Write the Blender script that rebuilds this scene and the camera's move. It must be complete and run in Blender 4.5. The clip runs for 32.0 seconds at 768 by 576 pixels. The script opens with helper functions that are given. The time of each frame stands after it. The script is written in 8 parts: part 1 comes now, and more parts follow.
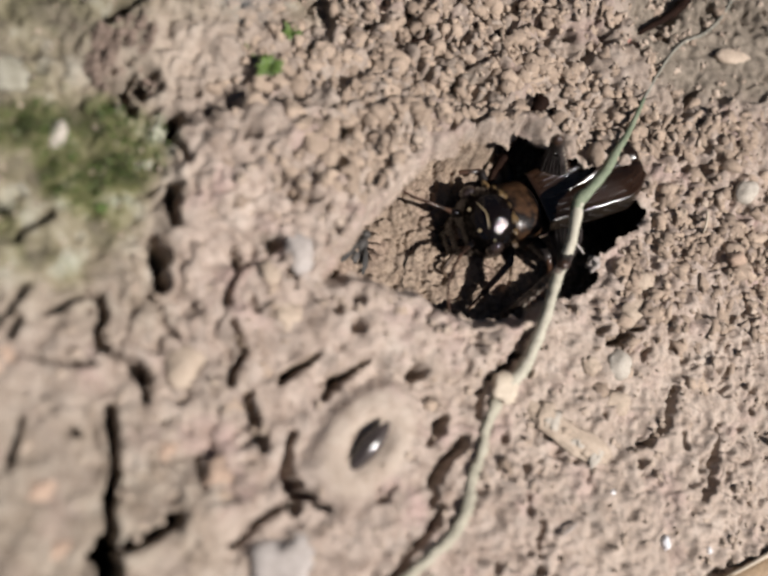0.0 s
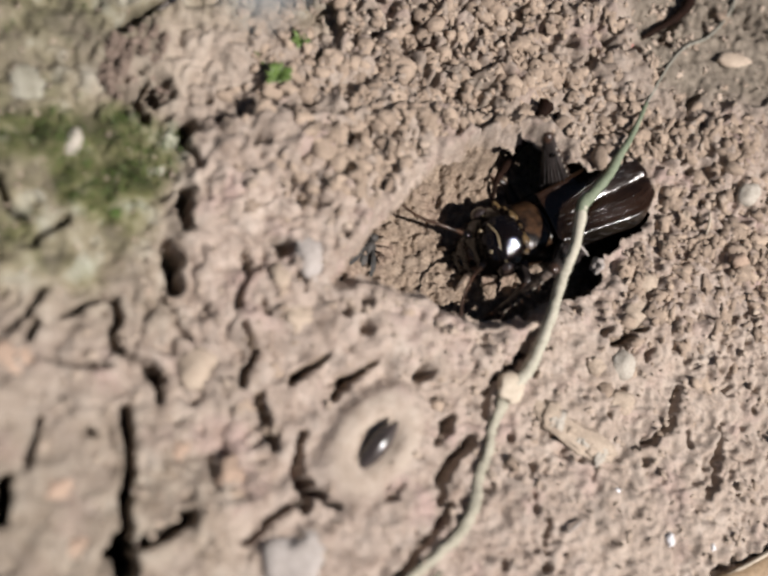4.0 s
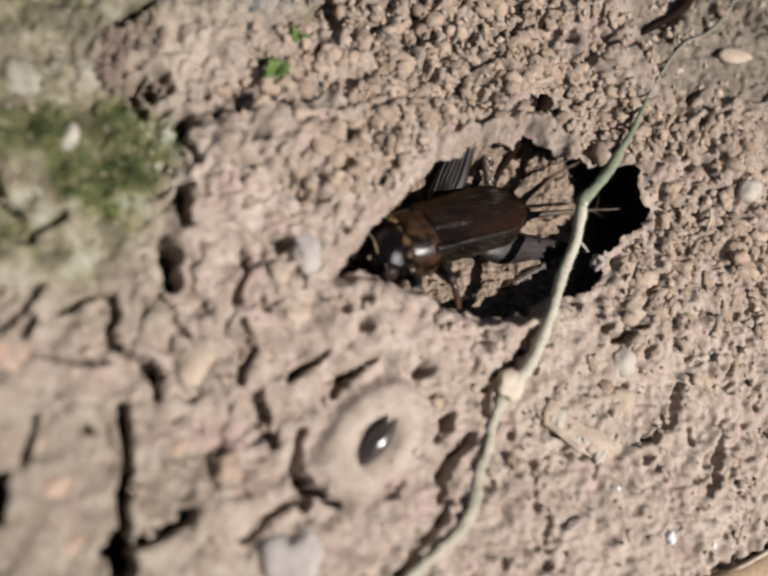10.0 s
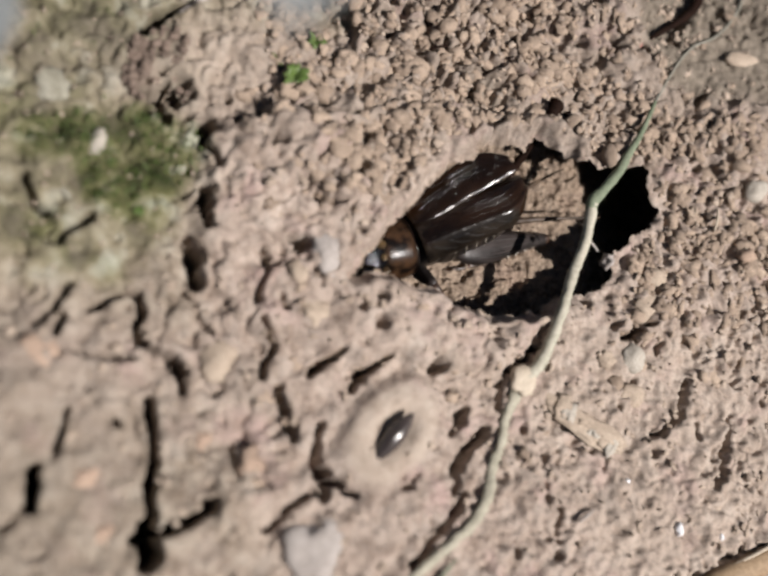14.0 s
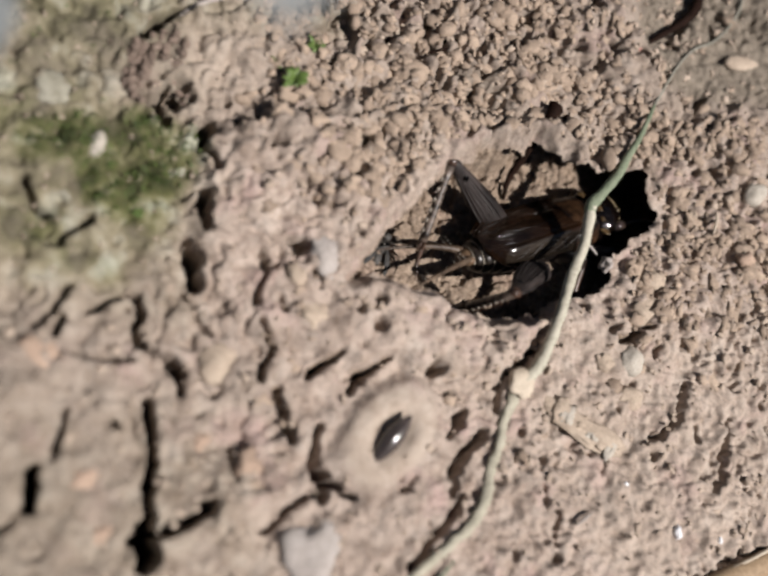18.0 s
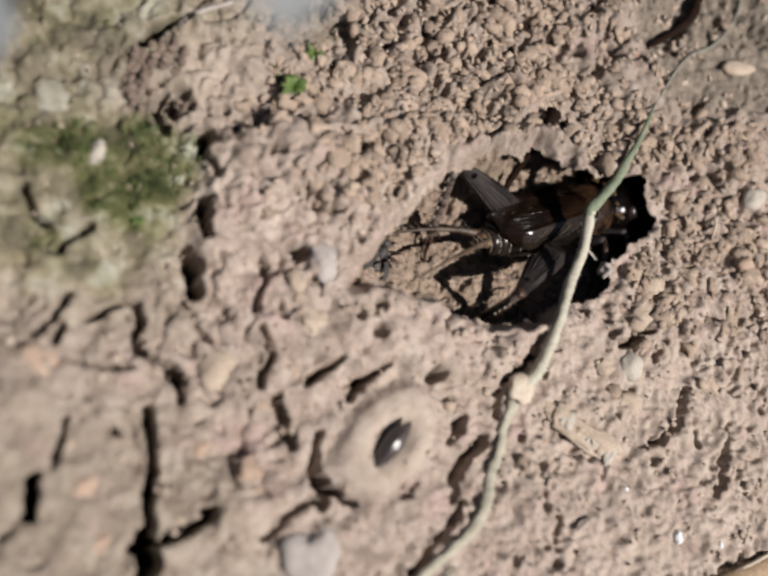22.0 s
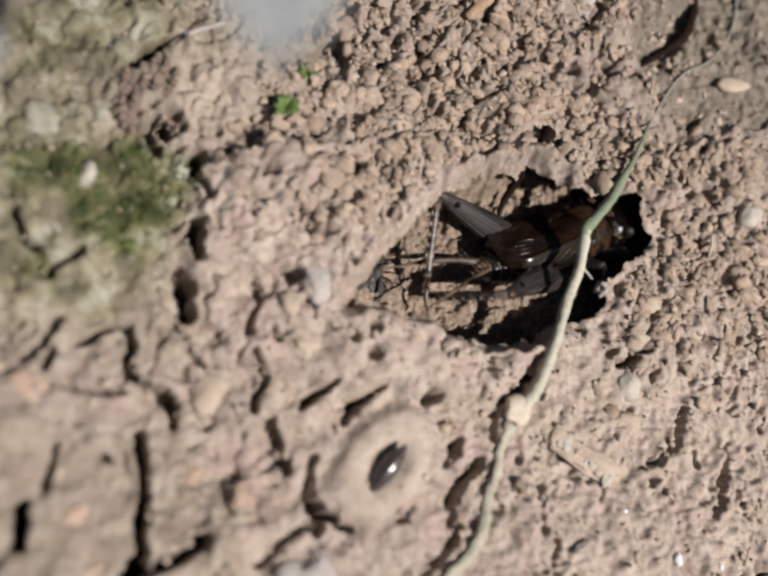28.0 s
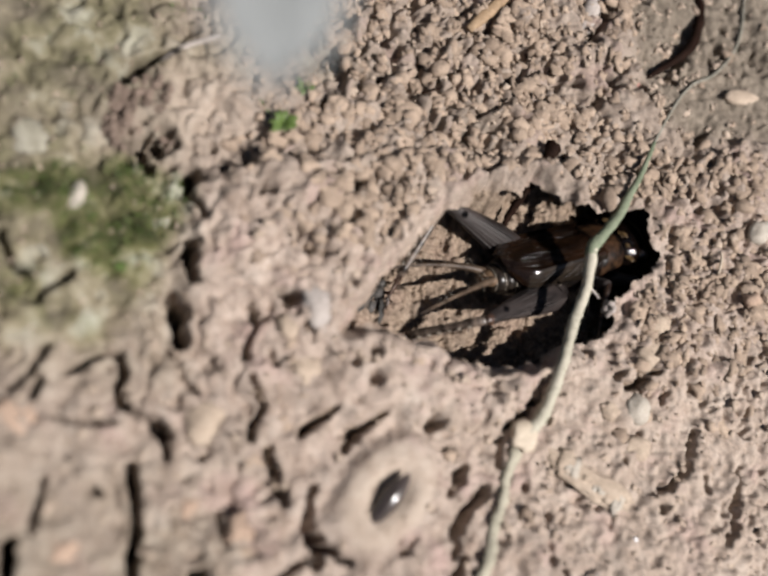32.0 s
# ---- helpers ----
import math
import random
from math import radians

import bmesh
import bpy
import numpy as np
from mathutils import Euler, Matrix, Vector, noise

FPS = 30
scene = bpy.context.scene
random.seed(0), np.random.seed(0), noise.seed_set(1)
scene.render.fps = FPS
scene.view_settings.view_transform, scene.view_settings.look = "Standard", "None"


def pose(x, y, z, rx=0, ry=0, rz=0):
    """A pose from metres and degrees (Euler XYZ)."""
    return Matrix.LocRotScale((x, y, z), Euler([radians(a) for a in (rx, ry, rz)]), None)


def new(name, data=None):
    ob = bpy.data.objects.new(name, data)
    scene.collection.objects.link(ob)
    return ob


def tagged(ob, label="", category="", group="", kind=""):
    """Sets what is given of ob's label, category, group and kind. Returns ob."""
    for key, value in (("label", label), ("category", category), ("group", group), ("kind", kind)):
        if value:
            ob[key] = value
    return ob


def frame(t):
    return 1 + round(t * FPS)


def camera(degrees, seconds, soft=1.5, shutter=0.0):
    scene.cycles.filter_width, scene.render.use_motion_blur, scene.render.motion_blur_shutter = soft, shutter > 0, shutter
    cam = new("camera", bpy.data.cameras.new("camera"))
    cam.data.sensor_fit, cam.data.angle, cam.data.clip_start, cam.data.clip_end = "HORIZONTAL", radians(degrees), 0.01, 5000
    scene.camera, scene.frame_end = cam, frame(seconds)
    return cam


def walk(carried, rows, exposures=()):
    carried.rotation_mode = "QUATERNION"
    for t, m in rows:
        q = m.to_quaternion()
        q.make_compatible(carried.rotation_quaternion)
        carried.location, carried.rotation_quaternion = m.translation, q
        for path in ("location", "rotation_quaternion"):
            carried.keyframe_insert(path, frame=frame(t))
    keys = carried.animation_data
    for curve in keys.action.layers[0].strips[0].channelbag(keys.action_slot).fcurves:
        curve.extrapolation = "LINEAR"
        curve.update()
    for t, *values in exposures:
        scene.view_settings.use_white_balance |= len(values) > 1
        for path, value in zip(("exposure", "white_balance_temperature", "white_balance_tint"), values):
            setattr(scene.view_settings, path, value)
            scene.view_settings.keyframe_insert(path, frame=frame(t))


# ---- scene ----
cam = camera(45.0, 32.0, soft=3.0)
cam.data.dof.use_dof = True
cam.data.dof.focus_distance = 0.111
cam.data.dof.aperture_fstop = 12.0
PATH = [
    (0, pose(-0.03436, -0.02152, 0.08625, 14.989, -21.267, -5.283)),
    (0.5, pose(-0.03472, -0.02211, 0.08660, 15.028, -21.304, -5.373)),
    (1, pose(-0.03491, -0.02277, 0.08744, 15.143, -21.022, -5.231)),
    (1.5, pose(-0.03503, -0.02272, 0.08754, 15.308, -20.924, -5.302)),
    (2, pose(-0.03499, -0.02273, 0.08745, 15.216, -20.927, -5.294)),
    (2.5, pose(-0.03512, -0.02269, 0.08802, 15.317, -20.837, -5.338)),
    (4.5, pose(-0.03517, -0.02176, 0.08786, 15.084, -20.807, -5.389)),
    (5, pose(-0.03484, -0.02175, 0.08662, 15.081, -21.082, -5.374)),
    (5.5, pose(-0.03369, -0.02087, 0.08546, 15.100, -21.227, -5.490)),
    (6, pose(-0.03361, -0.02021, 0.08515, 15.038, -21.427, -5.589)),
    (6.5, pose(-0.03395, -0.02001, 0.08548, 15.214, -21.416, -5.643)),
    (7, pose(-0.03395, -0.02002, 0.08591, 15.259, -21.249, -5.736)),
    (7.5, pose(-0.03396, -0.02029, 0.08547, 15.283, -21.290, -5.780)),
    (8, pose(-0.03398, -0.02056, 0.08581, 15.233, -21.170, -5.716)),
    (8.5, pose(-0.03454, -0.02046, 0.08585, 14.874, -21.441, -5.578)),
    (9, pose(-0.03450, -0.02152, 0.08664, 15.186, -21.080, -5.603)),
    (9.5, pose(-0.03484, -0.02175, 0.08694, 15.199, -21.045, -5.549)),
    (10, pose(-0.03505, -0.02190, 0.08730, 15.059, -20.911, -5.461)),
    (10.5, pose(-0.03539, -0.02157, 0.08755, 14.909, -20.904, -5.450)),
    (11, pose(-0.03548, -0.02174, 0.08761, 14.931, -20.790, -5.412)),
    (11.5, pose(-0.03553, -0.02247, 0.08841, 14.935, -20.496, -5.344)),
    (12, pose(-0.03620, -0.02268, 0.08887, 15.189, -20.504, -5.354)),
    (12.5, pose(-0.03623, -0.02257, 0.08888, 15.141, -20.456, -5.428)),
    (13, pose(-0.03649, -0.02262, 0.08940, 15.233, -20.319, -5.493)),
    (13.5, pose(-0.03676, -0.02257, 0.08953, 15.252, -20.332, -5.490)),
    (14, pose(-0.03689, -0.02283, 0.08966, 15.133, -20.381, -5.399)),
    (14.5, pose(-0.03651, -0.02295, 0.08967, 15.010, -20.223, -5.295)),
    (16.5, pose(-0.03641, -0.02279, 0.08980, 15.343, -20.215, -5.303)),
    (17, pose(-0.03669, -0.02267, 0.08960, 15.256, -20.351, -5.230)),
    (17.5, pose(-0.03658, -0.02339, 0.08975, 15.399, -20.262, -5.279)),
    (18, pose(-0.03646, -0.02316, 0.09003, 15.375, -20.179, -5.255)),
    (18.5, pose(-0.03671, -0.02271, 0.09004, 15.260, -20.262, -5.293)),
    (19, pose(-0.03646, -0.02362, 0.09034, 15.621, -20.003, -5.383)),
    (19.5, pose(-0.03662, -0.02290, 0.09048, 15.487, -20.051, -5.378)),
    (20, pose(-0.03664, -0.02288, 0.08999, 15.506, -20.190, -5.410)),
    (20.5, pose(-0.03663, -0.02354, 0.09078, 15.599, -20.012, -5.345)),
    (21, pose(-0.03694, -0.02327, 0.09072, 15.432, -20.177, -5.409)),
    (21.5, pose(-0.03652, -0.02339, 0.09043, 15.868, -19.912, -5.500)),
    (22, pose(-0.03639, -0.02303, 0.09032, 15.741, -20.059, -5.509)),
    (22.5, pose(-0.03627, -0.02262, 0.08982, 16.106, -20.101, -5.631)),
    (23, pose(-0.03606, -0.02217, 0.08940, 16.169, -20.215, -5.663)),
    (23.5, pose(-0.03576, -0.02226, 0.08941, 16.034, -20.343, -5.600)),
    (24, pose(-0.03576, -0.02187, 0.08939, 15.889, -20.470, -5.591)),
    (24.5, pose(-0.03598, -0.02192, 0.08925, 16.390, -20.364, -5.696)),
    (25, pose(-0.03612, -0.02143, 0.08945, 16.205, -20.485, -5.814)),
    (25.5, pose(-0.03571, -0.02166, 0.08867, 16.278, -20.366, -5.814)),
    (27.5, pose(-0.03566, -0.02203, 0.08940, 16.628, -20.123, -5.785)),
    (28, pose(-0.03586, -0.02196, 0.08974, 16.691, -20.183, -5.926)),
    (28.5, pose(-0.03609, -0.02133, 0.08935, 16.462, -20.295, -5.949)),
    (29, pose(-0.03612, -0.02098, 0.08954, 16.266, -20.333, -5.967)),
    (29.5, pose(-0.03595, -0.02168, 0.08988, 16.712, -20.145, -6.083)),
    (30, pose(-0.03599, -0.02196, 0.08999, 16.695, -20.082, -6.100)),
    (30.5, pose(-0.03619, -0.02153, 0.08978, 16.602, -20.182, -6.098)),
    (31, pose(-0.03596, -0.02151, 0.08978, 16.726, -20.043, -6.146)),
    (31.5, pose(-0.03619, -0.02110, 0.08961, 16.655, -20.210, -6.132)),
    (32, pose(-0.03511, -0.01951, 0.08696, 17.199, -20.334, -6.235)),
]
walk(cam, PATH, [(0, 0.55), (9, 0.55), (11.5, 0.45), (30, 0.45), (31.5, 0.54), (32, 0.55)])

# ---------- world, sun, exposure ----------
world = bpy.data.worlds.new("sky")
scene.world = world
world.use_nodes = True
wn = world.node_tree
sky = wn.nodes.new("ShaderNodeTexSky")
sky.sky_type = "NISHITA"
sky.sun_disc = False
SUN_WAY = Vector((-4.2, 4.4, -9.5)).normalized()      # the way the sunlight travels
sky.sun_elevation = math.asin(-SUN_WAY.z)
sky.sun_rotation = math.atan2(-SUN_WAY.x, -SUN_WAY.y)
wn.links.new(sky.outputs[0], wn.nodes["Background"].inputs[0])
wn.nodes["Background"].inputs[1].default_value = 0.020
sun = new("sun", bpy.data.lights.new("sun", "SUN"))
sun.data.energy = 5.25
sun.data.angle = radians(0.53)
sun.data.color = (1.0, 0.945, 0.91)
sun.rotation_mode = "QUATERNION"
sun.rotation_quaternion = SUN_WAY.to_track_quat("-Z", "Y")

MM = 0.001

# ---------- materials ----------
def nodes_of(name):
    m = bpy.data.materials.new(name)
    m.use_nodes = True
    nt = m.node_tree
    return m, nt, nt.nodes["Principled BSDF"]


def put(nt, kind, **values):
    n = nt.nodes.new(kind)
    for k, v in values.items():
        n.inputs[k].default_value = v
    return n


def grain(nt, scale, detail=6.0, rough=0.6, coord="Object"):
    tc = nt.nodes.new("ShaderNodeTexCoord")
    n = put(nt, "ShaderNodeTexNoise", Scale=scale, Detail=detail, Roughness=rough)
    nt.links.new(tc.outputs[coord], n.inputs["Vector"])
    return n.outputs["Fac"]


def ramp(nt, fac, stops):
    r = nt.nodes.new("ShaderNodeValToRGB")
    el = r.color_ramp.elements
    while len(el) < len(stops):
        el.new(0.5)
    for e, (p, c) in zip(el, stops):
        e.position, e.color = p, (*c, 1)
    nt.links.new(fac, r.inputs[0])
    return r.outputs[0]


def blend(nt, fac, a, b, how="MIX"):
    m = nt.nodes.new("ShaderNodeMix")
    m.data_type, m.blend_type = "RGBA", how
    for sock, v in ((m.inputs[0], fac), (m.inputs[6], a), (m.inputs[7], b)):
        if isinstance(v, bpy.types.NodeSocket):
            nt.links.new(v, sock)
        else:
            sock.default_value = v if isinstance(v, float) else (*v, 1)
    return m.outputs[2]


def bump(nt, bsdf, fac, distance, strength=0.6):
    b = put(nt, "ShaderNodeBump", Strength=strength, Distance=distance)
    nt.links.new(fac, b.inputs["Height"])
    nt.links.new(b.outputs[0], bsdf.inputs["Normal"])


def plain(name, c0, c1, scale, rough=0.8, relief=0.0, fine=None, spec=0.3, metal=0.0, island=0.0):
    """Two tones of one colour in noise at a coarse and a fine scale, with relief."""
    m, nt, b = nodes_of(name)
    f = grain(nt, scale)
    col = ramp(nt, f, [(0.32, c0), (0.68, c1)])
    f2 = grain(nt, fine or scale * 7, 4.0)
    col = blend(nt, 0.35, col, ramp(nt, f2, [(0.3, tuple(v * 0.55 for v in c0)), (0.7, tuple(min(1, v * 1.25) for v in c1))]))
    if island:
        geo = nt.nodes.new("ShaderNodeNewGeometry")
        col = blend(nt, island, col, ramp(nt, geo.outputs["Random Per Island"], [(0.0, tuple(v * 0.5 for v in c0)), (1.0, tuple(min(1, v * 1.3) for v in c1))]))
    nt.links.new(col, b.inputs["Base Color"])
    b.inputs["Roughness"].default_value = rough
    b.inputs["Specular IOR Level"].default_value = spec
    b.inputs["Metallic"].default_value = metal
    if relief:
        bump(nt, b, f2, relief)
    return m


def soil_material():
    m, nt, b = nodes_of("dry_clay_soil")
    big = ramp(nt, grain(nt, 70, 6.0), [(0.28, (0.207, 0.161, 0.126)), (0.45, (0.292, 0.233, 0.185)), (0.56, (0.33, 0.265, 0.214)), (0.72, (0.418, 0.354, 0.292))])
    mid = ramp(nt, grain(nt, 420, 6.0), [(0.28, (0.173, 0.131, 0.108)), (0.48, (0.314, 0.256, 0.222)), (0.74, (0.417, 0.367, 0.329))])
    col = blend(nt, 0.5, big, mid)
    pink = ramp(nt, grain(nt, 170, 3.0, 0.5), [(0.56, (0, 0, 0)), (0.70, (1, 1, 1))])
    col = blend(nt, pink, col, (0.32, 0.239, 0.211))
    dots = ramp(nt, grain(nt, 2600, 2.0, 0.5), [(0.30, (0.644, 0.641, 0.647)), (0.5, (1, 1, 1)), (0.72, (1.0, 1.0, 1.0)), (0.80, (1.3, 1.3, 1.3))])
    col = blend(nt, 0.8, col, dots, "MULTIPLY")
    crust = ramp(nt, grain(nt, 300, 4.0, 0.55), [(0.47, (1, 1, 1)), (0.497, (0.62, 0.56, 0.52)), (0.512, (0.62, 0.56, 0.52)), (0.54, (1, 1, 1))])
    col = blend(nt, 0.5, col, crust, "MULTIPLY")
    zone = nt.nodes.new("ShaderNodeAttribute")
    zone.attribute_name = "zone"
    sep = nt.nodes.new("ShaderNodeSeparateColor")
    nt.links.new(zone.outputs["Color"], sep.inputs[0])
    lichen = ramp(nt, grain(nt, 210, 5.0), [(0.38, (0.026, 0.031, 0.010)), (0.47, (0.072, 0.074, 0.028)), (0.54, (0.14, 0.132, 0.072)), (0.60, (0.21, 0.212, 0.15)), (0.68, (0.33, 0.335, 0.265))])
    col = blend(nt, sep.outputs[0], col, lichen)
    grey = ramp(nt, grain(nt, 700, 6.0), [(0.3, (0.085, 0.070, 0.055)), (0.7, (0.222, 0.188, 0.15))])
    col = blend(nt, sep.outputs[1], col, grey)
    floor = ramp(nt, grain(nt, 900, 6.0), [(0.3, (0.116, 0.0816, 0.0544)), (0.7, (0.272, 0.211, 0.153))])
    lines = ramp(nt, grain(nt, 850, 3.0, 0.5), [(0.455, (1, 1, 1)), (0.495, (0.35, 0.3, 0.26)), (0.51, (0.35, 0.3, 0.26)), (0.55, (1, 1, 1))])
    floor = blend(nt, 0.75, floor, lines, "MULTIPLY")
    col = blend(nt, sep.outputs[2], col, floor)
    paleclay = ramp(nt, grain(nt, 600, 6.0), [(0.3, (0.272, 0.218, 0.17)), (0.7, (0.435, 0.374, 0.313))])
    col = blend(nt, zone.outputs["Alpha"], col, paleclay)
    nt.links.new(col, b.inputs["Base Color"])
    b.inputs["Roughness"].default_value = 0.93
    b.inputs["Specular IOR Level"].default_value = 0.15
    bump(nt, b, grain(nt, 1500, 6.0, 0.65), 0.00025, 0.6)
    return m


SOIL = soil_material()
CRUMB = plain("soil_crumb", (0.258, 0.197, 0.15), (0.381, 0.313, 0.252), 900, 0.95, 0.0001, island=0.3)
CLOD = plain("soil_clod", (0.18, 0.134, 0.10), (0.345, 0.27, 0.207), 240, 0.95, 0.0003, island=0.32)
CLAY = plain("smooth_clay", (0.286, 0.224, 0.17), (0.381, 0.313, 0.245), 350, 0.85, 0.00008)
PALE = plain("pale_stone", (0.272, 0.238, 0.197), (0.422, 0.388, 0.333), 500, 0.7, 0.00006)
GREYSTONE = plain("grey_stone", (0.25, 0.218, 0.195), (0.37, 0.335, 0.31), 400, 0.8, 0.0001)
LICHSTONE = plain("lichen_stone", (0.163, 0.15, 0.105), (0.306, 0.292, 0.241), 500, 0.9, 0.0001)
WHITE = plain("bluish_white_leaf", (0.143, 0.153, 0.153), (0.218, 0.231, 0.231), 160, 0.7, 0.0001)
ORANGE = plain("orange_clay_bit", (0.27, 0.19, 0.14), (0.37, 0.275, 0.21), 500, 0.9, 0.0001)
RED = plain("red_bit", (0.245, 0.116, 0.0952), (0.34, 0.184, 0.156), 900, 0.6)
STEMG = plain("grass_stem", (0.085, 0.112, 0.068), (0.185, 0.21, 0.145), 260, 0.55, 0.00003, fine=2500)
STEMP = plain("pale_stem", (0.286, 0.272, 0.211), (0.422, 0.394, 0.32), 260, 0.6, 0.00003, fine=2500)
FARSTEM = plain("withered_stem_tip", (0.13, 0.125, 0.10), (0.22, 0.21, 0.175), 260, 0.7, 0.00003)
TAILM = plain("withered_stem_end", (0.24, 0.225, 0.17), (0.37, 0.345, 0.275), 500, 0.8, 0.0001)
HUSK = plain("dry_husk", (0.36, 0.30, 0.23), (0.50, 0.43, 0.34), 500, 0.7, 0.00004)
TWIG = plain("dark_root", (0.005, 0.0025, 0.0015), (0.018, 0.008, 0.005), 600, 0.8, 0.00005, spec=0.08)
STRAW = plain("brown_straw", (0.19, 0.122, 0.068), (0.326, 0.238, 0.15), 300, 0.7, 0.00006)
SEEDM = plain("seed_shell", (0.02, 0.016, 0.015), (0.07, 0.055, 0.05), 700, 0.22, 0.0, spec=0.9)
GLINT = plain("mica_grain", (0.62, 0.62, 0.64), (0.85, 0.85, 0.86), 900, 0.12, 0.0, spec=0.8)
MOSS = plain("moss_leaf", (0.020, 0.034, 0.006), (0.066, 0.095, 0.020), 500, 0.6, island=0.5)
LEAFY = plain("tiny_green_leaf", (0.0544, 0.0884, 0.0204), (0.102, 0.15, 0.0408), 500, 0.45)
CASTM = plain("worm_cast_soil", (0.085, 0.062, 0.049), (0.215, 0.162, 0.13), 700, 0.9, 0.0001)
DEADGREY = plain("dead_insect_grey", (0.012, 0.010, 0.009), (0.06, 0.055, 0.05), 1500, 0.6, 0.00004)
FLYWING = plain("fly_wing_grey", (0.014, 0.013, 0.012), (0.05, 0.048, 0.046), 900, 0.6, spec=0.12)

# ---------- the plan: rim, mound, cracks and pits, in millimetres ----------
RIM = [(-6.7, 1), (-5, -0.7), (-2.1, 0.5), (1.1, -0.5), (4.4, -1.1), (6.9, -3.4), (10.4, -4.3), (13.7, -4.4), (15.6, -4.5), (16.9, -3.6), (18.4, -4.7), (20.1, -2.9), (22.6, -1.4), (26.6, -0.9), (28.3, 1.3), (28.1, 3.6), (31.6, 5.3), (37, 9.6), (35.5, 11.8), (35.7, 15.3), (32.6, 15.4), (28.2, 14.4), (24.7, 15.4), (22.5, 17.3), (20.9, 18.6), (19.9, 20.2), (18, 17.9), (14.3, 18.5), (11.1, 17.9), (9.9, 15.7), (6.9, 15), (4.7, 13), (2.1, 10.1), (-1, 7), (-3.3, 4.5)]
MOUND = [(-19.8, 16.2), (-16.5, 17.6), (-11.8, 20.4), (-6.6, 19.3), (-3.1, 21.9), (2.8, 24.2), (8.5, 21.7), (17.8, 20.6), (26.3, 20), (31, 15.3), (25, 12), (17.4, -4.2), (11.2, -10), (5, -9.7), (-0.8, -7.5), (-8.6, -7.5), (-13.4, -5.2), (-15.3, -5.2), (-18.4, -1.8), (-21.6, 0.1), (-21.2, 4), (-20.4, 10)]
CRACKS = []
CRACKS.append(([(-26.4, -11.4), (-25.7, -15.6), (-26.1, -19.7), (-26.7, -23.6), (-26.6, -26.6)], 0.92, 16.00))
CRACKS.append(([(-27.7, -23.8), (-26.7, -23.6), (-23.4, -22.6), (-20.5, -21.3)], 0.92, 12.80))
CRACKS.append(([(-26.7, -22.9), (-26.9, -25.8)], 1.93, 16.00))
CRACKS.append(([(-31.3, -1.8), (-28.6, -0.6), (-26.5, -0.8), (-27.3, -3.7), (-26.6, -5.5)], 0.37, 5.00))
CRACKS.append(([(-26.6, -5.5), (-23.9, -7.3), (-23.2, -9.5), (-23, -10.6)], 0.44, 6.00))
CRACKS.append(([(-23.7, -7.6), (-23.1, -8.8)], 1.29, 11.20))
CRACKS.append(([(-19.8, -4.9), (-21.5, -1.8), (-22.9, -0.6)], 0.27, 3.00))
CRACKS.append(([(-14.7, -3.3), (-13.7, -6.1), (-15, -9.3)], 0.51, 6.00))
CRACKS.append(([(-13.2, -10.2), (-12.8, -12.8), (-12.7, -15.7)], 0.78, 12.80))
CRACKS.append(([(-6.6, -7.2), (-9.7, -8.4), (-10.4, -9.1)], 0.48, 6.00))
CRACKS.append(([(-1.1, -7.8), (-4.9, -9.3), (-5.9, -10.7)], 0.41, 4.00))
CRACKS.append(([(-9.7, -14.3), (-10.2, -17.7), (-9.3, -21.2)], 0.78, 11.20))
CRACKS.append(([(-10.5, -18), (-9.1, -19.3), (-6.9, -21.8)], 0.51, 6.00))
CRACKS.append(([(-13.9, -22.7), (-11.7, -21.2), (-9.2, -20.7)], 0.41, 4.00))
CRACKS.append(([(-16.2, -23.9), (-14.2, -23.2)], 0.31, 3.00))
CRACKS.append(([(-36.7, -17.2), (-36.8, -20.3)], 1.01, 12.80))
CRACKS.append(([(-34.9, -15.3), (-33.5, -11.7)], 0.34, 4.00))
CRACKS.append(([(-37.2, 11.1), (-36.3, 8.8), (-35.2, 7.5)], 0.48, 6.00))
CRACKS.append(([(-34.2, 4.2), (-33.2, 6), (-31.2, 7.3)], 0.34, 4.00))
CRACKS.append(([(-34.7, -4.6), (-33.4, -2.8), (-34, -2.4)], 0.41, 4.00))
CRACKS.append(([(-33, -6.7), (-30.1, -6.8), (-27.5, -6.4)], 0.27, 3.00))
CRACKS.append(([(-20, 10.4), (-20.3, 9.1), (-20, 6.3)], 1.20, 12.80))
CRACKS.append(([(-21.7, 4.8), (-21.2, 3.3), (-21.5, 0.5)], 1.10, 12.80))
CRACKS.append(([(-14.5, 3.7), (-14.3, 1.4), (-14.9, -1.6)], 0.37, 4.00))
CRACKS.append(([(-19.6, 16.6), (-19.1, 17.8), (-19.8, 14.6)], 0.92, 8.00))
CRACKS.append(([(17.8, -3.7), (16.2, -7), (13.7, -9.1), (12, -10.2)], 0.51, 8.00))
CRACKS.append(([(12, -10.2), (10.8, -12.9), (10.9, -14)], 0.27, 3.00))
CRACKS.append(([(8.7, -16.4), (6.1, -18.7), (4.5, -19.7), (4.4, -21.8)], 0.97, 16.00))
CRACKS.append(([(5.7, -22.7), (2.4, -25.7), (-1.4, -29)], 0.48, 10.00))
CRACKS.append(([(7.8, 32.7), (6.6, 30.8), (4.2, 30.2), (-0.9, 29.7)], 0.34, 5.00))
CRACKS.append(([(4.2, 30), (8.7, 30.7), (12.8, 30.9)], 0.37, 5.00))
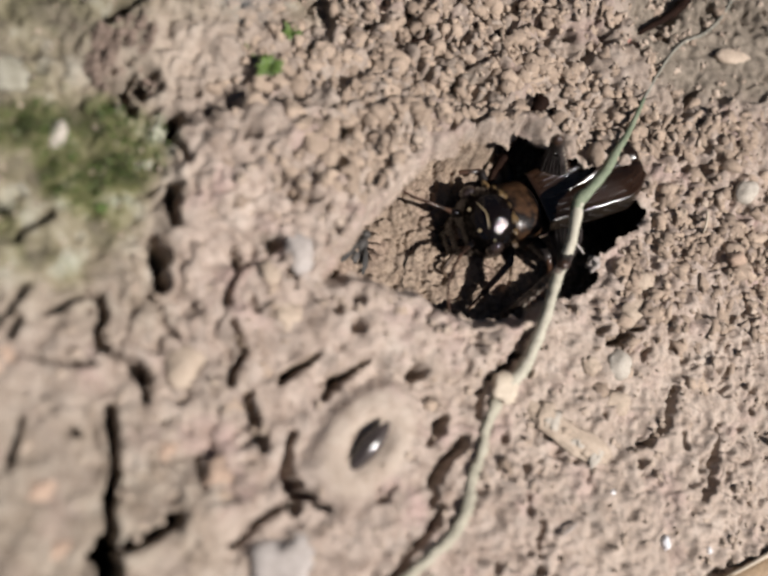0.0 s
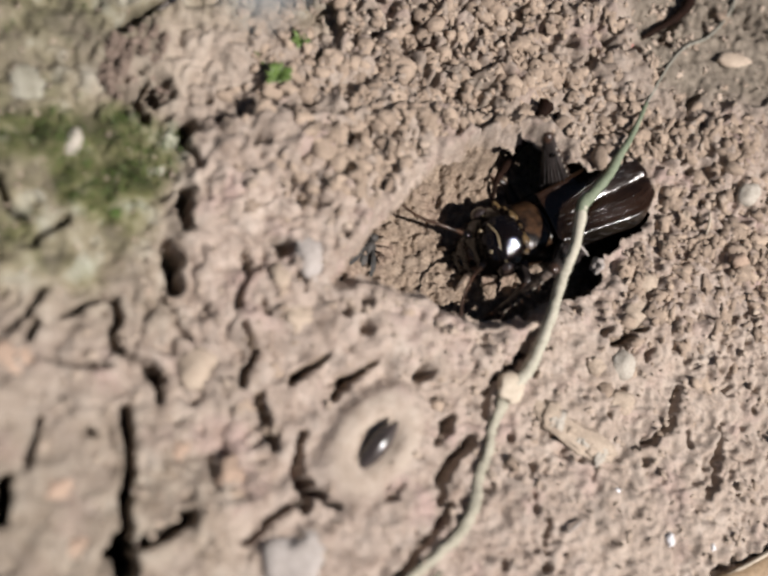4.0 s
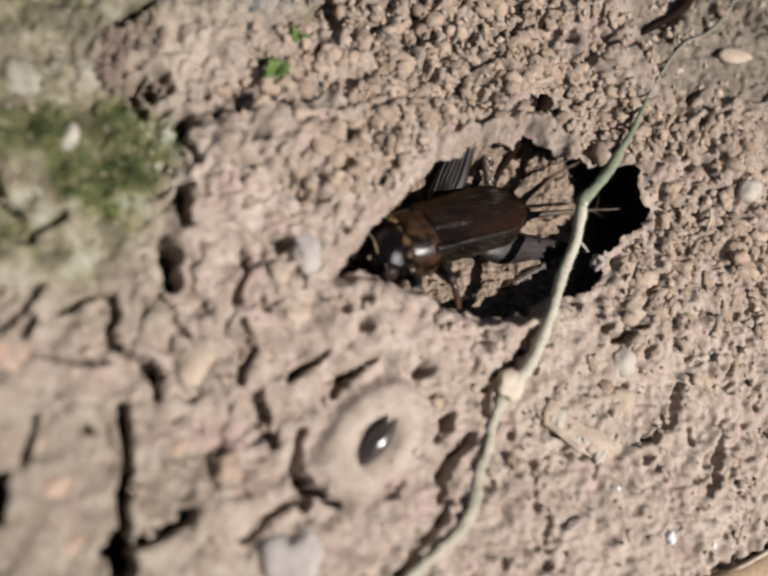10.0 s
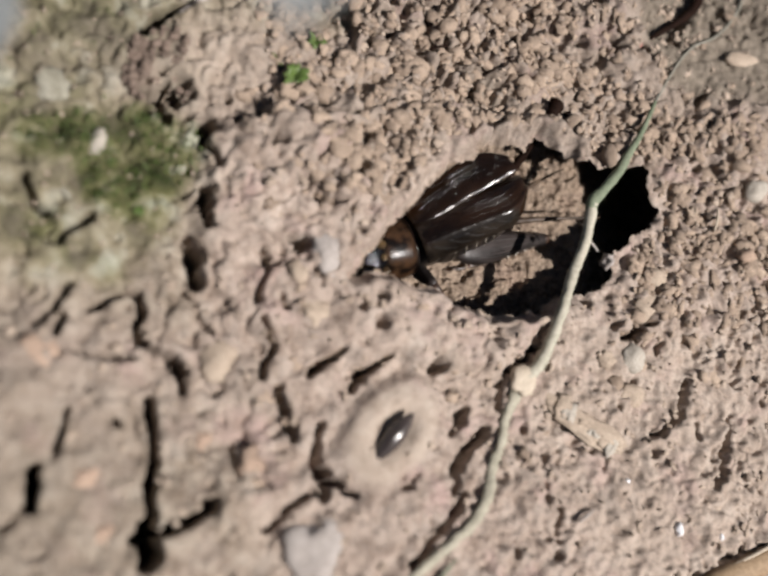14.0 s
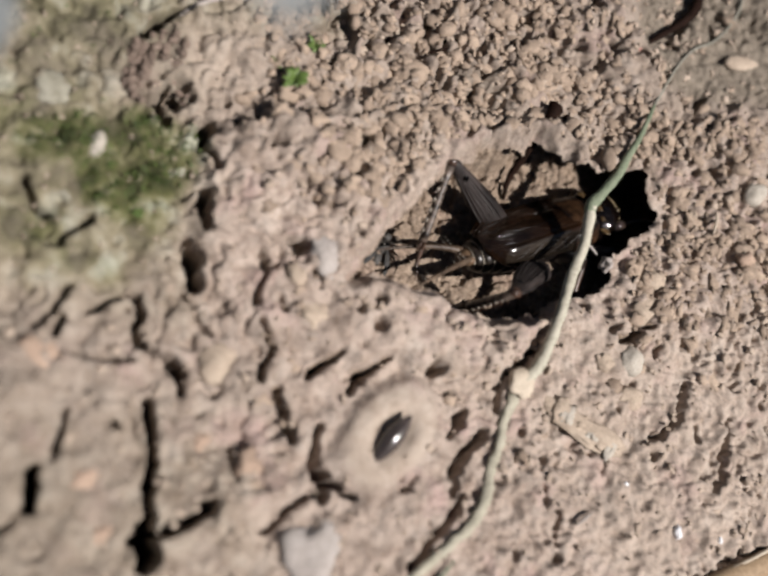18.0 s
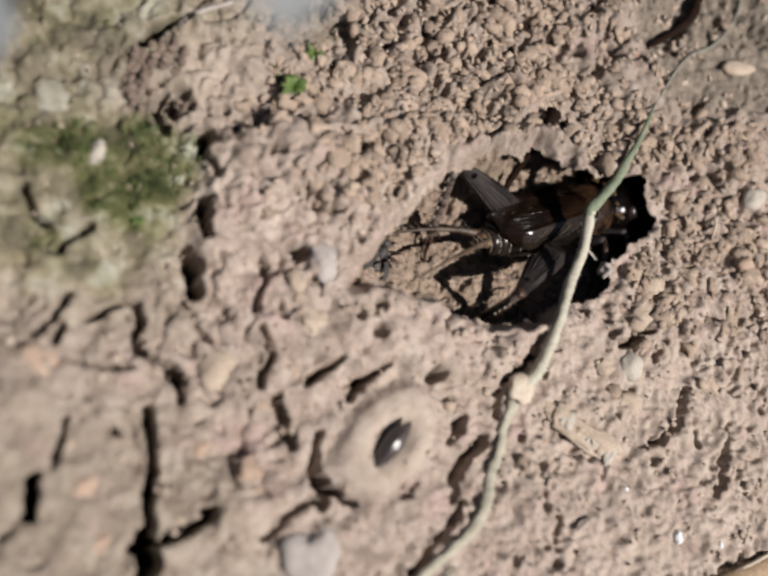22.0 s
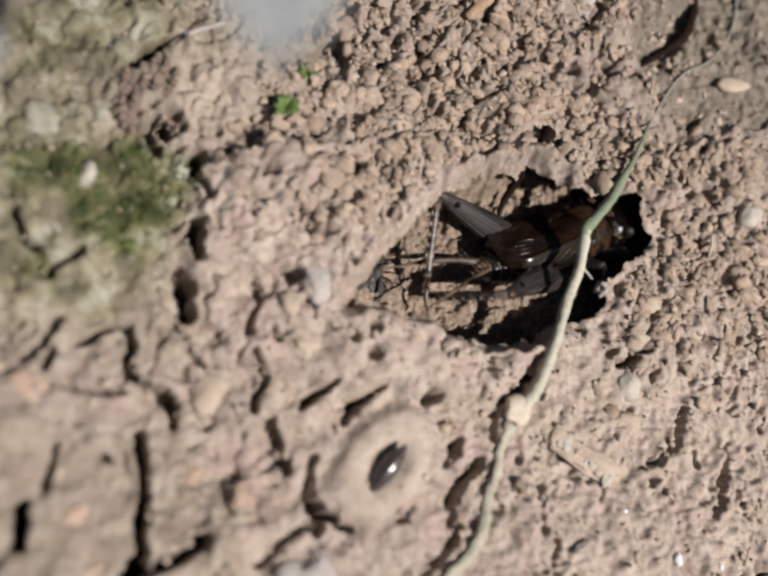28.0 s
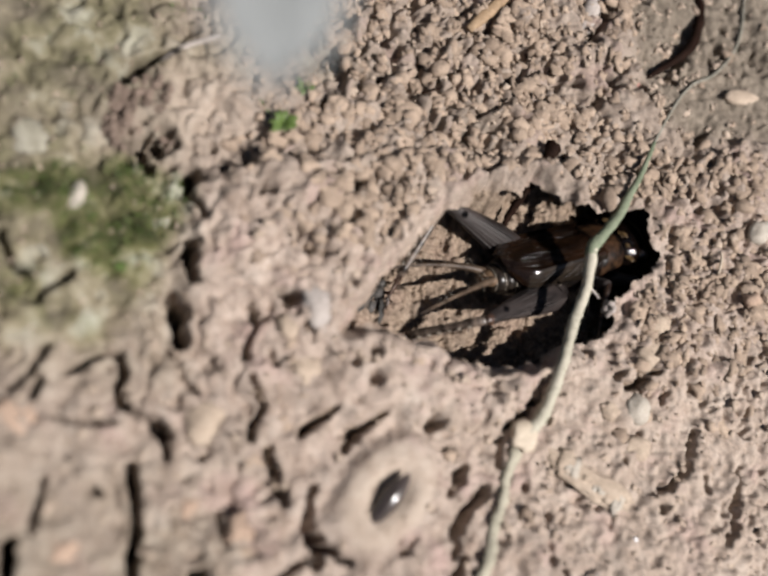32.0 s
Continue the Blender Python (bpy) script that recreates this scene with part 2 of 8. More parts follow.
CRACKS.append(([(6.8, 30.3), (6.8, 28.1)], 0.31, 4.00))
CRACKS.append(([(-2.8, 27.7), (-4.7, 26), (-5.6, 24.8)], 0.41, 5.00))
CRACKS.append(([(36.4, -11.7), (35.2, -14), (35.2, -15.3), (32.7, -16.9), (30.5, -17.6)], 0.48, 7.00))
CRACKS.append(([(36.6, -16.9), (36.6, -18.3)], 0.37, 5.00))
CRACKS.append(([(42, -16.1), (39.9, -19.9), (37.2, -23.8)], 0.31, 6.00))
CRACKS.append(([(16.3, -24.8), (16.2, -26.5), (15.9, -29.4)], 0.31, 5.00))
CRACKS.append(([(27.7, -5.9), (30.1, -5.2), (32.5, -4.7)], 0.74, 9.60))
CRACKS.append(([(21, -17.4), (20.2, -16.5), (18.2, -15.4)], 0.24, 2.00))
CRACKS.append(([(15.9, -18.9), (15.3, -21.9), (14.8, -23.4)], 0.24, 3.00))
CRACKS.append(([(7.2, -13.8), (5, -16.2)], 0.31, 4.00))
CRACKS.append(([(-12, -2.6), (-12.5, -1.1)], 0.27, 3.00))
CRACKS.append(([(46.4, -31.0), (37.4, -32.4), (32.1, -33.9)], 0.3, 3.00))
CRACKS.append(([(0.5, 19.8), (-0.9, 16.6), (-2.9, 16.1)], 0.27, 2.00))
CRACKS.append(([(34.3, 42.7), (32.6, 39.6), (30.7, 37.3)], 1.10, 12.80))
CRACKS.append(([(11.7, 34.9), (14.5, 36.6), (18, 38.3)], 0.27, 4.00))
CRACKS.append(([(-6.3, 19.6), (-3.5, 19.2), (-1.7, 20.5)], 0.34, 4.00))
CRACKS.append(([(-19.2, 14.6), (-18.8, 12.8)], 0.48, 4.00))
CRACKS.append(([(-33, -0.1), (-34.7, -2.4), (-36.3, -3.2)], 0.34, 4.00))
CRACKS.append(([(-29.8, -12.8), (-28.7, -13.7)], 0.41, 4.00))
CRACKS.append(([(-18.4, -16.1), (-18.1, -18.6)], 0.27, 2.40))
CRACKS.append(([(33.4, -6.6), (32.4, -8)], 0.31, 4.00))
CRACKS.append(([(46.4, -3.2), (48.9, -3.8)], 0.34, 4.00))
CRACKS.append(([(-25.4, 27.6), (-23.6, 29.2), (-21, 30.4)], 1.1, 6))
CRACKS.append(([(42.6, 32.6), (43.8, 35.4), (45.6, 37.4)], 0.8, 4))
PITS = [(-24.6, 20.1, 1.5, 7.0), (-23.1, 21.6, 0.7, 4.0)]
PITS.append((-24.2, 20, 1.86, 4.5))
PITS.append((-21.4, 21.7, 0.81, 2.5))
PITS.append((-25.4, 22.1, 0.70, 2.0))
PITS.append((-23.5, 22.8, 0.52, 1.5))
PITS.append((-26.4, 23.6, 0.52, 1.5))
PITS.append((-19.4, 16.9, 0.75, 3.0))
PITS.append((-16.3, 18, 0.75, 3.0))
PITS.append((-16.7, 20.7, 0.52, 2.0))
PITS.append((-13.5, 18.8, 0.81, 4.0))
PITS.append((-11.7, 21.1, 0.81, 4.0))
PITS.append((-12.5, 14.9, 0.75, 3.0))
PITS.append((-8.7, 9.6, 0.93, 3.5))
PITS.append((-10.7, 4.5, 1.10, 4.5))
PITS.append((-11.6, 3.2, 0.52, 2.0))
PITS.append((-3.1, 12, 0.81, 2.5))
PITS.append((-2.9, 16.7, 0.64, 2.5))
PITS.append((-8, 20.1, 0.64, 2.5))
PITS.append((-6.2, 20.3, 0.64, 2.5))
PITS.append((-4, 22.4, 0.58, 2.5))
PITS.append((-1, 27.5, 0.58, 2.5))
PITS.append((32.7, 31.6, 1.28, 4.0))
PITS.append((34.4, 33.3, 0.81, 3.0))
PITS.append((37.3, 30.4, 0.87, 3.5))
PITS.append((29.1, 28.4, 0.93, 3.0))
PITS.append((30.6, 29.8, 0.58, 3.0))
PITS.append((20.4, 29.3, 0.58, 2.5))
PITS.append((35.3, 23.7, 0.64, 3.0))
PITS.append((44.6, 24.7, 1.16, 4.5))
PITS.append((43.4, 22.9, 0.70, 3.0))
PITS.append((46, 26.1, 0.70, 3.0))
PITS.append((45.7, 18.3, 0.75, 3.5))
PITS.append((50.9, 20.1, 0.58, 3.0))
PITS.append((44.5, 14.1, 0.70, 3.5))
PITS.append((45.1, 15.8, 0.46, 3.0))
PITS.append((37.5, 8.4, 0.58, 3.0))
PITS.append((37.8, 7.2, 0.46, 3.0))
PITS.append((13.2, -15.6, 0.64, 3.0))
PITS.append((4.1, -8.9, 0.81, 3.0))
PITS.append((36.1, 23.8, 0.46, 2.0))
PITS.append((32.8, 20.9, 0.52, 2.0))
PITS.append((30.3, 25.9, 0.52, 2.0))
PITS.append((25.9, 26.5, 0.46, 2.0))
PITS.append((23.5, 24.4, 0.52, 2.0))
PITS.append((32.4, 25.4, 0.46, 2.0))
PITS.append((27.1, 23.4, 0.46, 2.0))
PITS.append((22.6, 27.8, 0.52, 2.0))
PITS.append((18, 28, 0.46, 2.0))
PITS.append((16.5, 31.7, 0.46, 2.0))
PITS.append((13.6, 29.4, 0.52, 2.0))
PITS.append((20, 33.3, 0.46, 2.0))
PITS.append((24.7, 32.6, 0.46, 2.0))
PITS.append((28.1, 32.3, 0.52, 2.5))
PITS.append((15.8, 33.8, 0.41, 2.0))
PITS.append((38.1, 18.7, 0.46, 2.0))
PITS.append((39, 21.3, 0.41, 2.0))
PITS.append((40.7, 16.9, 0.52, 2.5))
PITS.append((41.3, 12.4, 0.41, 2.0))
PITS.append((48.7, 22, 0.46, 2.0))
PITS.append((27.7, -4.3, 0.52, 2.5))
PITS.append((30.1, -5.9, 0.58, 3.0))
PITS.append((30.2, -19.8, 0.41, 2.0))
PITS.append((23.5, -11.9, 0.35, 2.0))
PITS.append((25.8, -13.6, 0.46, 2.0))
PITS.append((26.4, -12, 0.41, 2.0))
PITS.append((29.2, -10.7, 0.35, 2.0))
PITS.append((24.2, -1.3, 0.46, 2.0))
PITS.append((34.9, 1.7, 0.46, 2.0))
PITS.append((40.7, 1.7, 0.41, 2.0))
PITS.append((44.8, -3.2, 0.46, 2.0))
PITS.append((47, -6.9, 0.46, 2.0))
PITS.append((40.4, -10.3, 0.41, 2.0))
PITS.append((46.2, -14, 0.46, 2.0))
PITS.append((17.7, -19, 0.35, 1.5))
PITS.append((-0.3, -20.7, 0.52, 2.0))
PITS.append((-1.1, -20.6, 0.29, 2.0))
PITS.append((0.5, -20.3, 0.29, 2.0))
PITS.append((2.4, -17.2, 0.35, 1.5))
PITS.append((6.3, -14.7, 0.52, 2.0))
PITS.append((10.8, 26.7, 0.41, 2.0))
PITS.append((5.3, 27.3, 0.46, 2.0))
PITS.append((3.2, 23.5, 0.41, 1.5))
PITS.append((0.6, 21.6, 0.41, 1.5))


# ---------- soil relief, in millimetres ----------
def hashed(i, j, seed):
    h = np.sin(i * 127.1 + j * 311.7 + seed * 74.7) * 43758.5453
    return h - np.floor(h)


def value_noise(x, y, seed):
    i, j = np.floor(x), np.floor(y)
    u, v = x - i, y - j
    u, v = u * u * (3 - 2 * u), v * v * (3 - 2 * v)
    a, b = hashed(i, j, seed), hashed(i + 1, j, seed)
    c, d = hashed(i, j + 1, seed), hashed(i + 1, j + 1, seed)
    return a + (b - a) * u + (c - a) * v + (a - b - c + d) * u * v


def fbm(x, y, cell, seed, octaves=4):
    out, amp, total = 0, 1.0, 0
    for k in range(octaves):
        out = out + amp * (value_noise(x / cell, y / cell, seed + k) - 0.5)
        total += amp
        amp *= 0.5
        cell *= 0.5
    return out / total * 2


def cells(x, y, size, seed):
    """Nearest and second nearest distance to scattered points, and the nearest one's random number."""
    x, y = x / size, y / size
    i, j = np.floor(x), np.floor(y)
    f1, f2, rid = np.full(x.shape, 9.0), np.full(x.shape, 9.0), np.zeros(x.shape)
    for di in (-1, 0, 1):
        for dj in (-1, 0, 1):
            p, q = i + di, j + dj
            d = np.hypot(p + hashed(p, q, seed) - x, q + hashed(p, q, seed + 5) - y)
            near = d < f1
            f2 = np.where(near, f1, np.minimum(f2, d))
            rid = np.where(near, hashed(p, q, seed + 9), rid)
            f1 = np.where(near, d, f1)
    return f1, f2, rid


def domes(x, y, size, seed, share=1.0):
    """Scattered rounded crumbs of uneven size, the highest of the overlapping ones, in units of size."""
    x, y = x / size, y / size
    i, j = np.floor(x), np.floor(y)
    best = np.zeros(x.shape)
    for di in (-1, 0, 1):
        for dj in (-1, 0, 1):
            p, q = i + di, j + dj
            r = (0.28 + 0.42 * hashed(p, q, seed + 2) ** 1.5) * (hashed(p, q, seed + 3) < share)
            ex, ey = p + hashed(p, q, seed) - x, q + hashed(p, q, seed + 5) - y
            turn = hashed(p, q, seed + 7) * 3.1
            ux, uy = ex * np.cos(turn) + ey * np.sin(turn), (ey * np.cos(turn) - ex * np.sin(turn)) * (1 + 0.7 * hashed(p, q, seed + 8))
            best = np.maximum(best, np.sqrt(np.clip(r * r - ux * ux - uy * uy, 0, 1)) * (0.5 + 0.7 * hashed(p, q, seed + 9)))
    return best


def crumbs(x, y, size, seed):
    """Rounded crumbs pressed together, of uneven height, and the share of the gaps between them."""
    f1, f2, r = cells(x, y, size, seed)
    return (0.45 + 0.55 * r) * np.clip(1 - (f1 / 0.95) ** 2, 0, 1), step(0.20, 0.04, f2 - f1)


def step(a, b, v):
    t = np.clip((v - a) / (b - a), 0, 1)
    return t * t * (3 - 2 * t)


def from_line(x, y, pts):
    """Distance to a broken line."""
    best = np.full(x.shape, 1e9)
    for (ax, ay), (bx, by) in zip(pts, pts[1:]):
        dx, dy = bx - ax, by - ay
        t = np.clip(((x - ax) * dx + (y - ay) * dy) / (dx * dx + dy * dy), 0, 1)
        best = np.minimum(best, np.hypot(x - ax - t * dx, y - ay - t * dy))
    return best


def inside_of(x, y, pts):
    """Signed distance to a closed outline, positive inside."""
    d = from_line(x, y, pts + pts[:1])
    odd = np.zeros(x.shape, bool)
    for (ax, ay), (bx, by) in zip(pts, pts[1:] + pts[:1]):
        cross = (ay > y) != (by > y)
        odd ^= cross & (x < (bx - ax) * (y - ay) / ((by - ay) or 1e-9) + ax)
    return np.where(odd, d, -d)


def spot(x, y, cx, cy, r):
    return np.exp(-((x - cx) ** 2 + (y - cy) ** 2) / (r * r))


MOSS_LINE = [(-35.5, 14.9), (-32.1, 15.6), (-30.1, 13.1), (-29.2, 10.3), (-26.9, 9.1), (-24.9, 11.5), (-22.6, 14.8), (-26.0, 15.7)]


def zones(x, y):
    """Shares of lichen crust, grey soil and burrow floor."""
    w = fbm(x, y, 9, 41) * 5
    blot = step(-0.25, 0.35, fbm(x, y, 5, 43, 4))
    lichen = 0.95 * step(-19.0, -27.0, x + w * 0.9 - 0.15 * (y - 12)) * step(-3, 4, y + w) * (0.72 + 0.28 * blot) * (1 - 0.85 * spot(x, y, -22.5, 22, 5))
    lichen = np.maximum(lichen, 0.6 * step(27, 33, y + w - 0.10 * x) * step(4, -8, x + w) * (0.4 + 0.6 * blot))
    lichen = np.maximum(lichen, step(5.0, 1.6, from_line(x, y, MOSS_LINE) + w * 0.25))
    lichen = np.maximum(lichen, 0.25 * step(-3, -20, y + w) * step(-12, -24, x + w))
    grey = step(35, 40, x + w * 0.6) * step(22, 28, y + w * 0.6)
    grey = np.maximum(grey, 0.75 * spot(x, y, 13, 24, 6.5))
    grey = np.maximum(grey, 0.45 * spot(x, y, -16, -10, 3.0))
    grey = np.maximum(grey, 0.38 * step(11, 22, y + w))
    grey = np.maximum(grey, 0.15 * step(2, 14, y + w) * step(-12, -26, x + w))
    grey = np.maximum(grey, 0.35 * step(-22, -32, x + w) * step(2, -6, y + w))
    lichen = np.maximum(lichen, 0.3 * step(-16, -24, x + w) * step(-8, 0, y + w))
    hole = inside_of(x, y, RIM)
    cu, cv = (x + 2.0) * 0.71 + (y + 15.6) * 0.71, (y + 15.6) * 0.71 - (x + 2.0) * 0.71
    pale = 0.65 * step(5.2, 3.7, np.hypot(cu * 0.72, cv * 1.10) + w * 0.1)
    pale = np.maximum(pale, 0.32 * step(16, 24, x + w) * step(0, -8, y + w))
    pale = np.maximum(pale, 0.45 * spot(x, y, 21, -16, 7) + 0.35 * spot(x, y, 8, -6, 7) + 0.3 * spot(x, y, 1, 15, 7) + 0.5 * spot(x, y, -18.6, 25.0, 4.5))
    near = step(170, 80, np.hypot(x, y))
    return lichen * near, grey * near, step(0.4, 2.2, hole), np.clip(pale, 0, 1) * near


def relief(x, y):
    wx, wy = fbm(x, y, 3.2, 11, 4) * 1.0, fbm(x, y, 3.2, 23, 4) * 1.0
    sx, sy = x + wx, y + wy
    far = step(90, 400, np.hypot(x, y))
    h = fbm(x, y, 26, 3) * 1.3 + fbm(x, y, 9, 7) * 0.75
    mound = step(-0.8, 1.2, inside_of(sx, sy, MOUND))
    h = h + mound * (1.3 + 1.6 * spot(x, y, -3, 9, 10) + 0.7 * spot(x, y, 7, -7, 7))
    jx, jy = fbm(x, y, 0.9, 81, 3) * 0.55, fbm(x, y, 0.9, 87, 3) * 0.55
    patch = np.clip(0.5 + 1.1 * fbm(x, y, 11, 91, 3), 0, 1)
    upper = step(6, 15, y - 0.1 * x) * (0.35 + 0.65 * step(-20, -8, x))
    upper = np.maximum(upper, 0.5 * step(24, 30, x) * step(-10, -3, y))
    upper = upper * (1 - 0.92 * step(35, 40, x + wx * 3) * step(22, 27, y + wy * 3))
    left = step(-8, -18, x)
    cup_near = spot(x, y, -1.5, -15.6, 5)
    low = step(-6, -14, y - 0.12 * x) * step(-2, 8, x)
    h = h + fbm(x, y, 5.0, 95, 4) * 1.1 * (1 - 0.5 * low) + 1.3 * fbm(x, y, 3.5, 141, 4) * step(-16, -24, x) * step(0, 6, y)
    # crumbs pressed together: large ones above the burrow, small ones everywhere
    big, gap = crumbs(x + wx * 1.1 + jx * 0.9, y + wy * 1.1 + jy * 0.9, 2.5, 2)
    h = h + big * (1.3 * upper + 0.45 * (1 - upper) * (1 - 0.6 * low)) - 1.8 * gap * upper * np.clip(patch * 1.8 - 0.45, 0, 1)
    mid, gap = crumbs(x + wx * 0.5 + jx, y + wy * 0.5 + jy, 1.4, 18)
    h = h + mid * (0.7 * upper + 0.5 * (1 - upper) * (1 - 0.4 * left) * (1 - 0.4 * low)) - 0.6 * gap * upper * patch
    fine, gap = crumbs(x + jx * 0.9, y + jy * 0.9, 0.75, 6)
    h = h + fine * (0.22 + 0.14 * low) + low * (fbm(x, y, 1.1, 35, 3) * 0.65 + fbm(x, y, 0.5, 37, 2) * 0.3)
    # lone pits
    rare = 0.24 + 0.16 * low
    h = h - 2.0 * step(0.20 + rare, 0.46 + rare, fbm(x + jx, y + jy, 2.2, 97, 4)) * (0.3 + patch) * (1 - 0.5 * left)
    h = h + fbm(x, y, 1.6, 31, 5) * 0.5
    # short wandering crevices
    groove = step(0.05, 0.012, np.abs(fbm(x + jx * 0.6, y + jy * 0.6, 3.6, 131, 3))) * step(0.0, 0.22, fbm(x, y, 5.5, 133, 3))
    h = h - 1.1 * groove * (1 - 0.6 * upper) * (1 - 0.8 * cup_near)
    # plates between hair cracks
    f1, f2, r = cells(x + wx * 2.6 + jx, y + wy * 2.6 + jy, 9.5, 8)
    h = h - 0.9 * step(0.045, 0.0, f2 - f1) * (r > 0.6) + (r - 0.5) * 0.7
    # the clay cup round the seed
    cu, cv = (x + 2.0) * 0.71 + (y + 15.6) * 0.71, (y + 15.6) * 0.71 - (x + 2.0) * 0.71
    d = np.hypot(cu * 0.72, cv * 1.10) + 0.30 * wx + 0.15 * jx
    cup = step(5.6, 4.2, d)
    h = h * (1 - 0.90 * cup) + cup * (0.8 + 0.4 * step(5.4, 3.0, d) - 0.8 * step(2.9, 1.0, d) + 0.25 * fbm(x, y, 2.4, 151, 3))
    for cx, cy, rad, depth in PITS:
        rad = rad * 0.8
        near = (abs(x - cx) < rad * 4) & (abs(y - cy) < rad * 4)
        q = np.hypot(sx[near] + 2.2 * jx[near] - cx, sy[near] + 2.2 * jy[near] - cy) * (1 + 0.5 * fbm(x[near], y[near], 1.4, 57, 2))
        h[near] -= depth * 1.25 * step(rad * 1.25, rad * 0.55, q)
    for pts, wide, depth in CRACKS:
        xs, ys = [p[0] for p in pts], [p[1] for p in pts]
        near = (x > min(xs) - 3) & (x < max(xs) + 3) & (y > min(ys) - 3) & (y < max(ys) + 3)
        torn = 0.8 if xs[0] < 14 else 2.0
        q = from_line(x[near] + wx[near] * 0.75 + jx[near] * torn, y[near] + wy[near] * 0.75 + jy[near] * torn, pts)
        wv = wide * (0.62 if xs[0] < -8 else 0.72 if xs[0] < 14 else 0.62) * (0.6 + 0.5 * (1 + fbm(x[near], y[near], 1.7, 53, 2)))
        h[near] -= 1.5 * depth * step(wv * 0.60, wv * 0.42, q)
    # the lip of the burrow turns down
    s = inside_of(x + wx * 0.7 + jx * 0.7, y + wy * 0.7 + jy * 0.7, RIM)
    lip = step(-0.2, 1.2, s)
    h = h - lip * (2.4 - 1.9 * step(20, 27, x) + 0.8 * fbm(x, y, 2.0, 71, 3))
    return h * (1 - far) + far * fbm(x, y, 900, 3) * 20


def burrow_relief(x, y):
    """The burrow's floor and walls; they rise under the ground sheet all round, farthest out on the tunnel's side."""
    wx, wy = fbm(x, y, 3.2, 11, 4), fbm(x, y, 3.2, 23, 4)
    s = inside_of(x + wx * 0.55, y + wy * 0.55, RIM)
    out = 1.4 + 16.0 * step(20, 27, x) * step(-3, 3, y) + 2.0 * step(4, -3, x) + 4.2 * step(6, 10, y) * step(14, 9, x)
    slope = spot(x, y, 15.5, 20.5, 4.0)
    wall = 1.8 + 4.5 * slope
    k = step(-0.5 * wall, wall, s + out * (1 - slope))
    bottom = -8.4 - 0.75 * np.clip(x - 30, 0, 20) - 0.7 * step(2.5, -3.5, y) * step(2, 7, x) + 1.5 * step(5, -7, x) + 1.2 * step(10, 18, y) * step(26, 18, x)
    f1, f2, r = cells(x + wx * 0.6, y + wy * 0.6, 1.25, 12)
    bottom = bottom + fbm(x, y, 7, 61) * 0.8 + r * 0.3 - 0.4 * step(0.10, 0.02, f2 - f1) * (r > 0.45) + fbm(x, y, 1.3, 67, 5) * 0.55 + domes(x + wx, y + wy, 0.8, 16, 0.7) * 0.5
    g1, g2, q = cells(x + wx * 1.5, y + wy * 1.5, 3.6, 14)
    bottom = bottom - 0.5 * step(0.05, 0.0, g2 - g1) * (q > 0.4)
    worm = np.abs(fbm(x + wx * 0.3, y + wy * 0.3, 1.9, 121, 2))
    bottom = bottom - 0.65 * step(0.20, 0.05, worm)
    top = np.minimum(relief(x, y), 1.0) - 0.8
    return np.where(s > 5.0, bottom, top * (1 - k) + bottom * k)


def axis(lo, hi, pitch):
    mid = np.arange(lo, hi, pitch)
    out = np.cumsum(pitch * 1.28 ** np.arange(1, 50))
    return np.concatenate([lo - out[::-1], mid, mid[-1] + out])


def ground_height(x, y):
    return float(relief(np.array([float(x)]), np.array([float(y)]))[0])


def sheet(name, verts, faces, material, smooth=True):
    me = bpy.data.meshes.new(name)
    me.vertices.add(len(verts))
    me.vertices.foreach_set("co", (np.asarray(verts, np.float32) * MM).ravel())
    faces = np.asarray(faces, np.int32)
    n, k = faces.shape
    me.loops.add(n * k)
    me.loops.foreach_set("vertex_index", faces.ravel())
    me.polygons.add(n)
    me.polygons.foreach_set("loop_start", np.arange(0, n * k, k, dtype=np.int32))
    me.polygons.foreach_set("use_smooth", np.full(n, smooth))
    me.update(calc_edges=True)
    me.materials.append(material)
    return me


gx, gy = axis(-46, 66, 0.16), axis(-40, 54, 0.16)
GX, GY = np.meshgrid(gx, gy)
gz = relief(GX.ravel(), GY.ravel())
nx, ny = len(gx), len(gy)
gz = gz.reshape(ny, nx)
for worn in range(2):      # weathered, rounded edges
    gz[:, 1:-1] = 0.25 * gz[:, :-2] + 0.5 * gz[:, 1:-1] + 0.25 * gz[:, 2:]
    gz[1:-1] = 0.25 * gz[:-2] + 0.5 * gz[1:-1] + 0.25 * gz[2:]
gz = gz.ravel()
quads = (np.arange(ny - 1)[:, None] * nx + np.arange(nx - 1)[None]).ravel()
quads = np.stack([quads, quads + 1, quads + nx + 1, quads + nx], 1)
fx, fy = GX.ravel(), GY.ravel()
hollow = inside_of(fx + fbm(fx, fy, 3.2, 11, 4) * 0.7 + fbm(fx, fy, 0.9, 81, 3) * 0.385, fy + fbm(fx, fy, 3.2, 23, 4) * 0.7 + fbm(fx, fy, 0.9, 87, 3) * 0.385, RIM) > 1.15 - 1.0 * step(20, 27, fx)
quads = quads[~hollow[quads].all(1)]
ground_mesh = sheet("ground", np.stack([GX.ravel(), GY.ravel(), gz], 1), quads, SOIL)
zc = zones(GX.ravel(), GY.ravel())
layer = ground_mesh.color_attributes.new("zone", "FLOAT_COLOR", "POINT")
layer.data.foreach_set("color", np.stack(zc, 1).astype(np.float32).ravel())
ground = tagged(new("ground", ground_mesh), "dry cracked tan clay soil with a burrow in it", "ground", kind="structure")

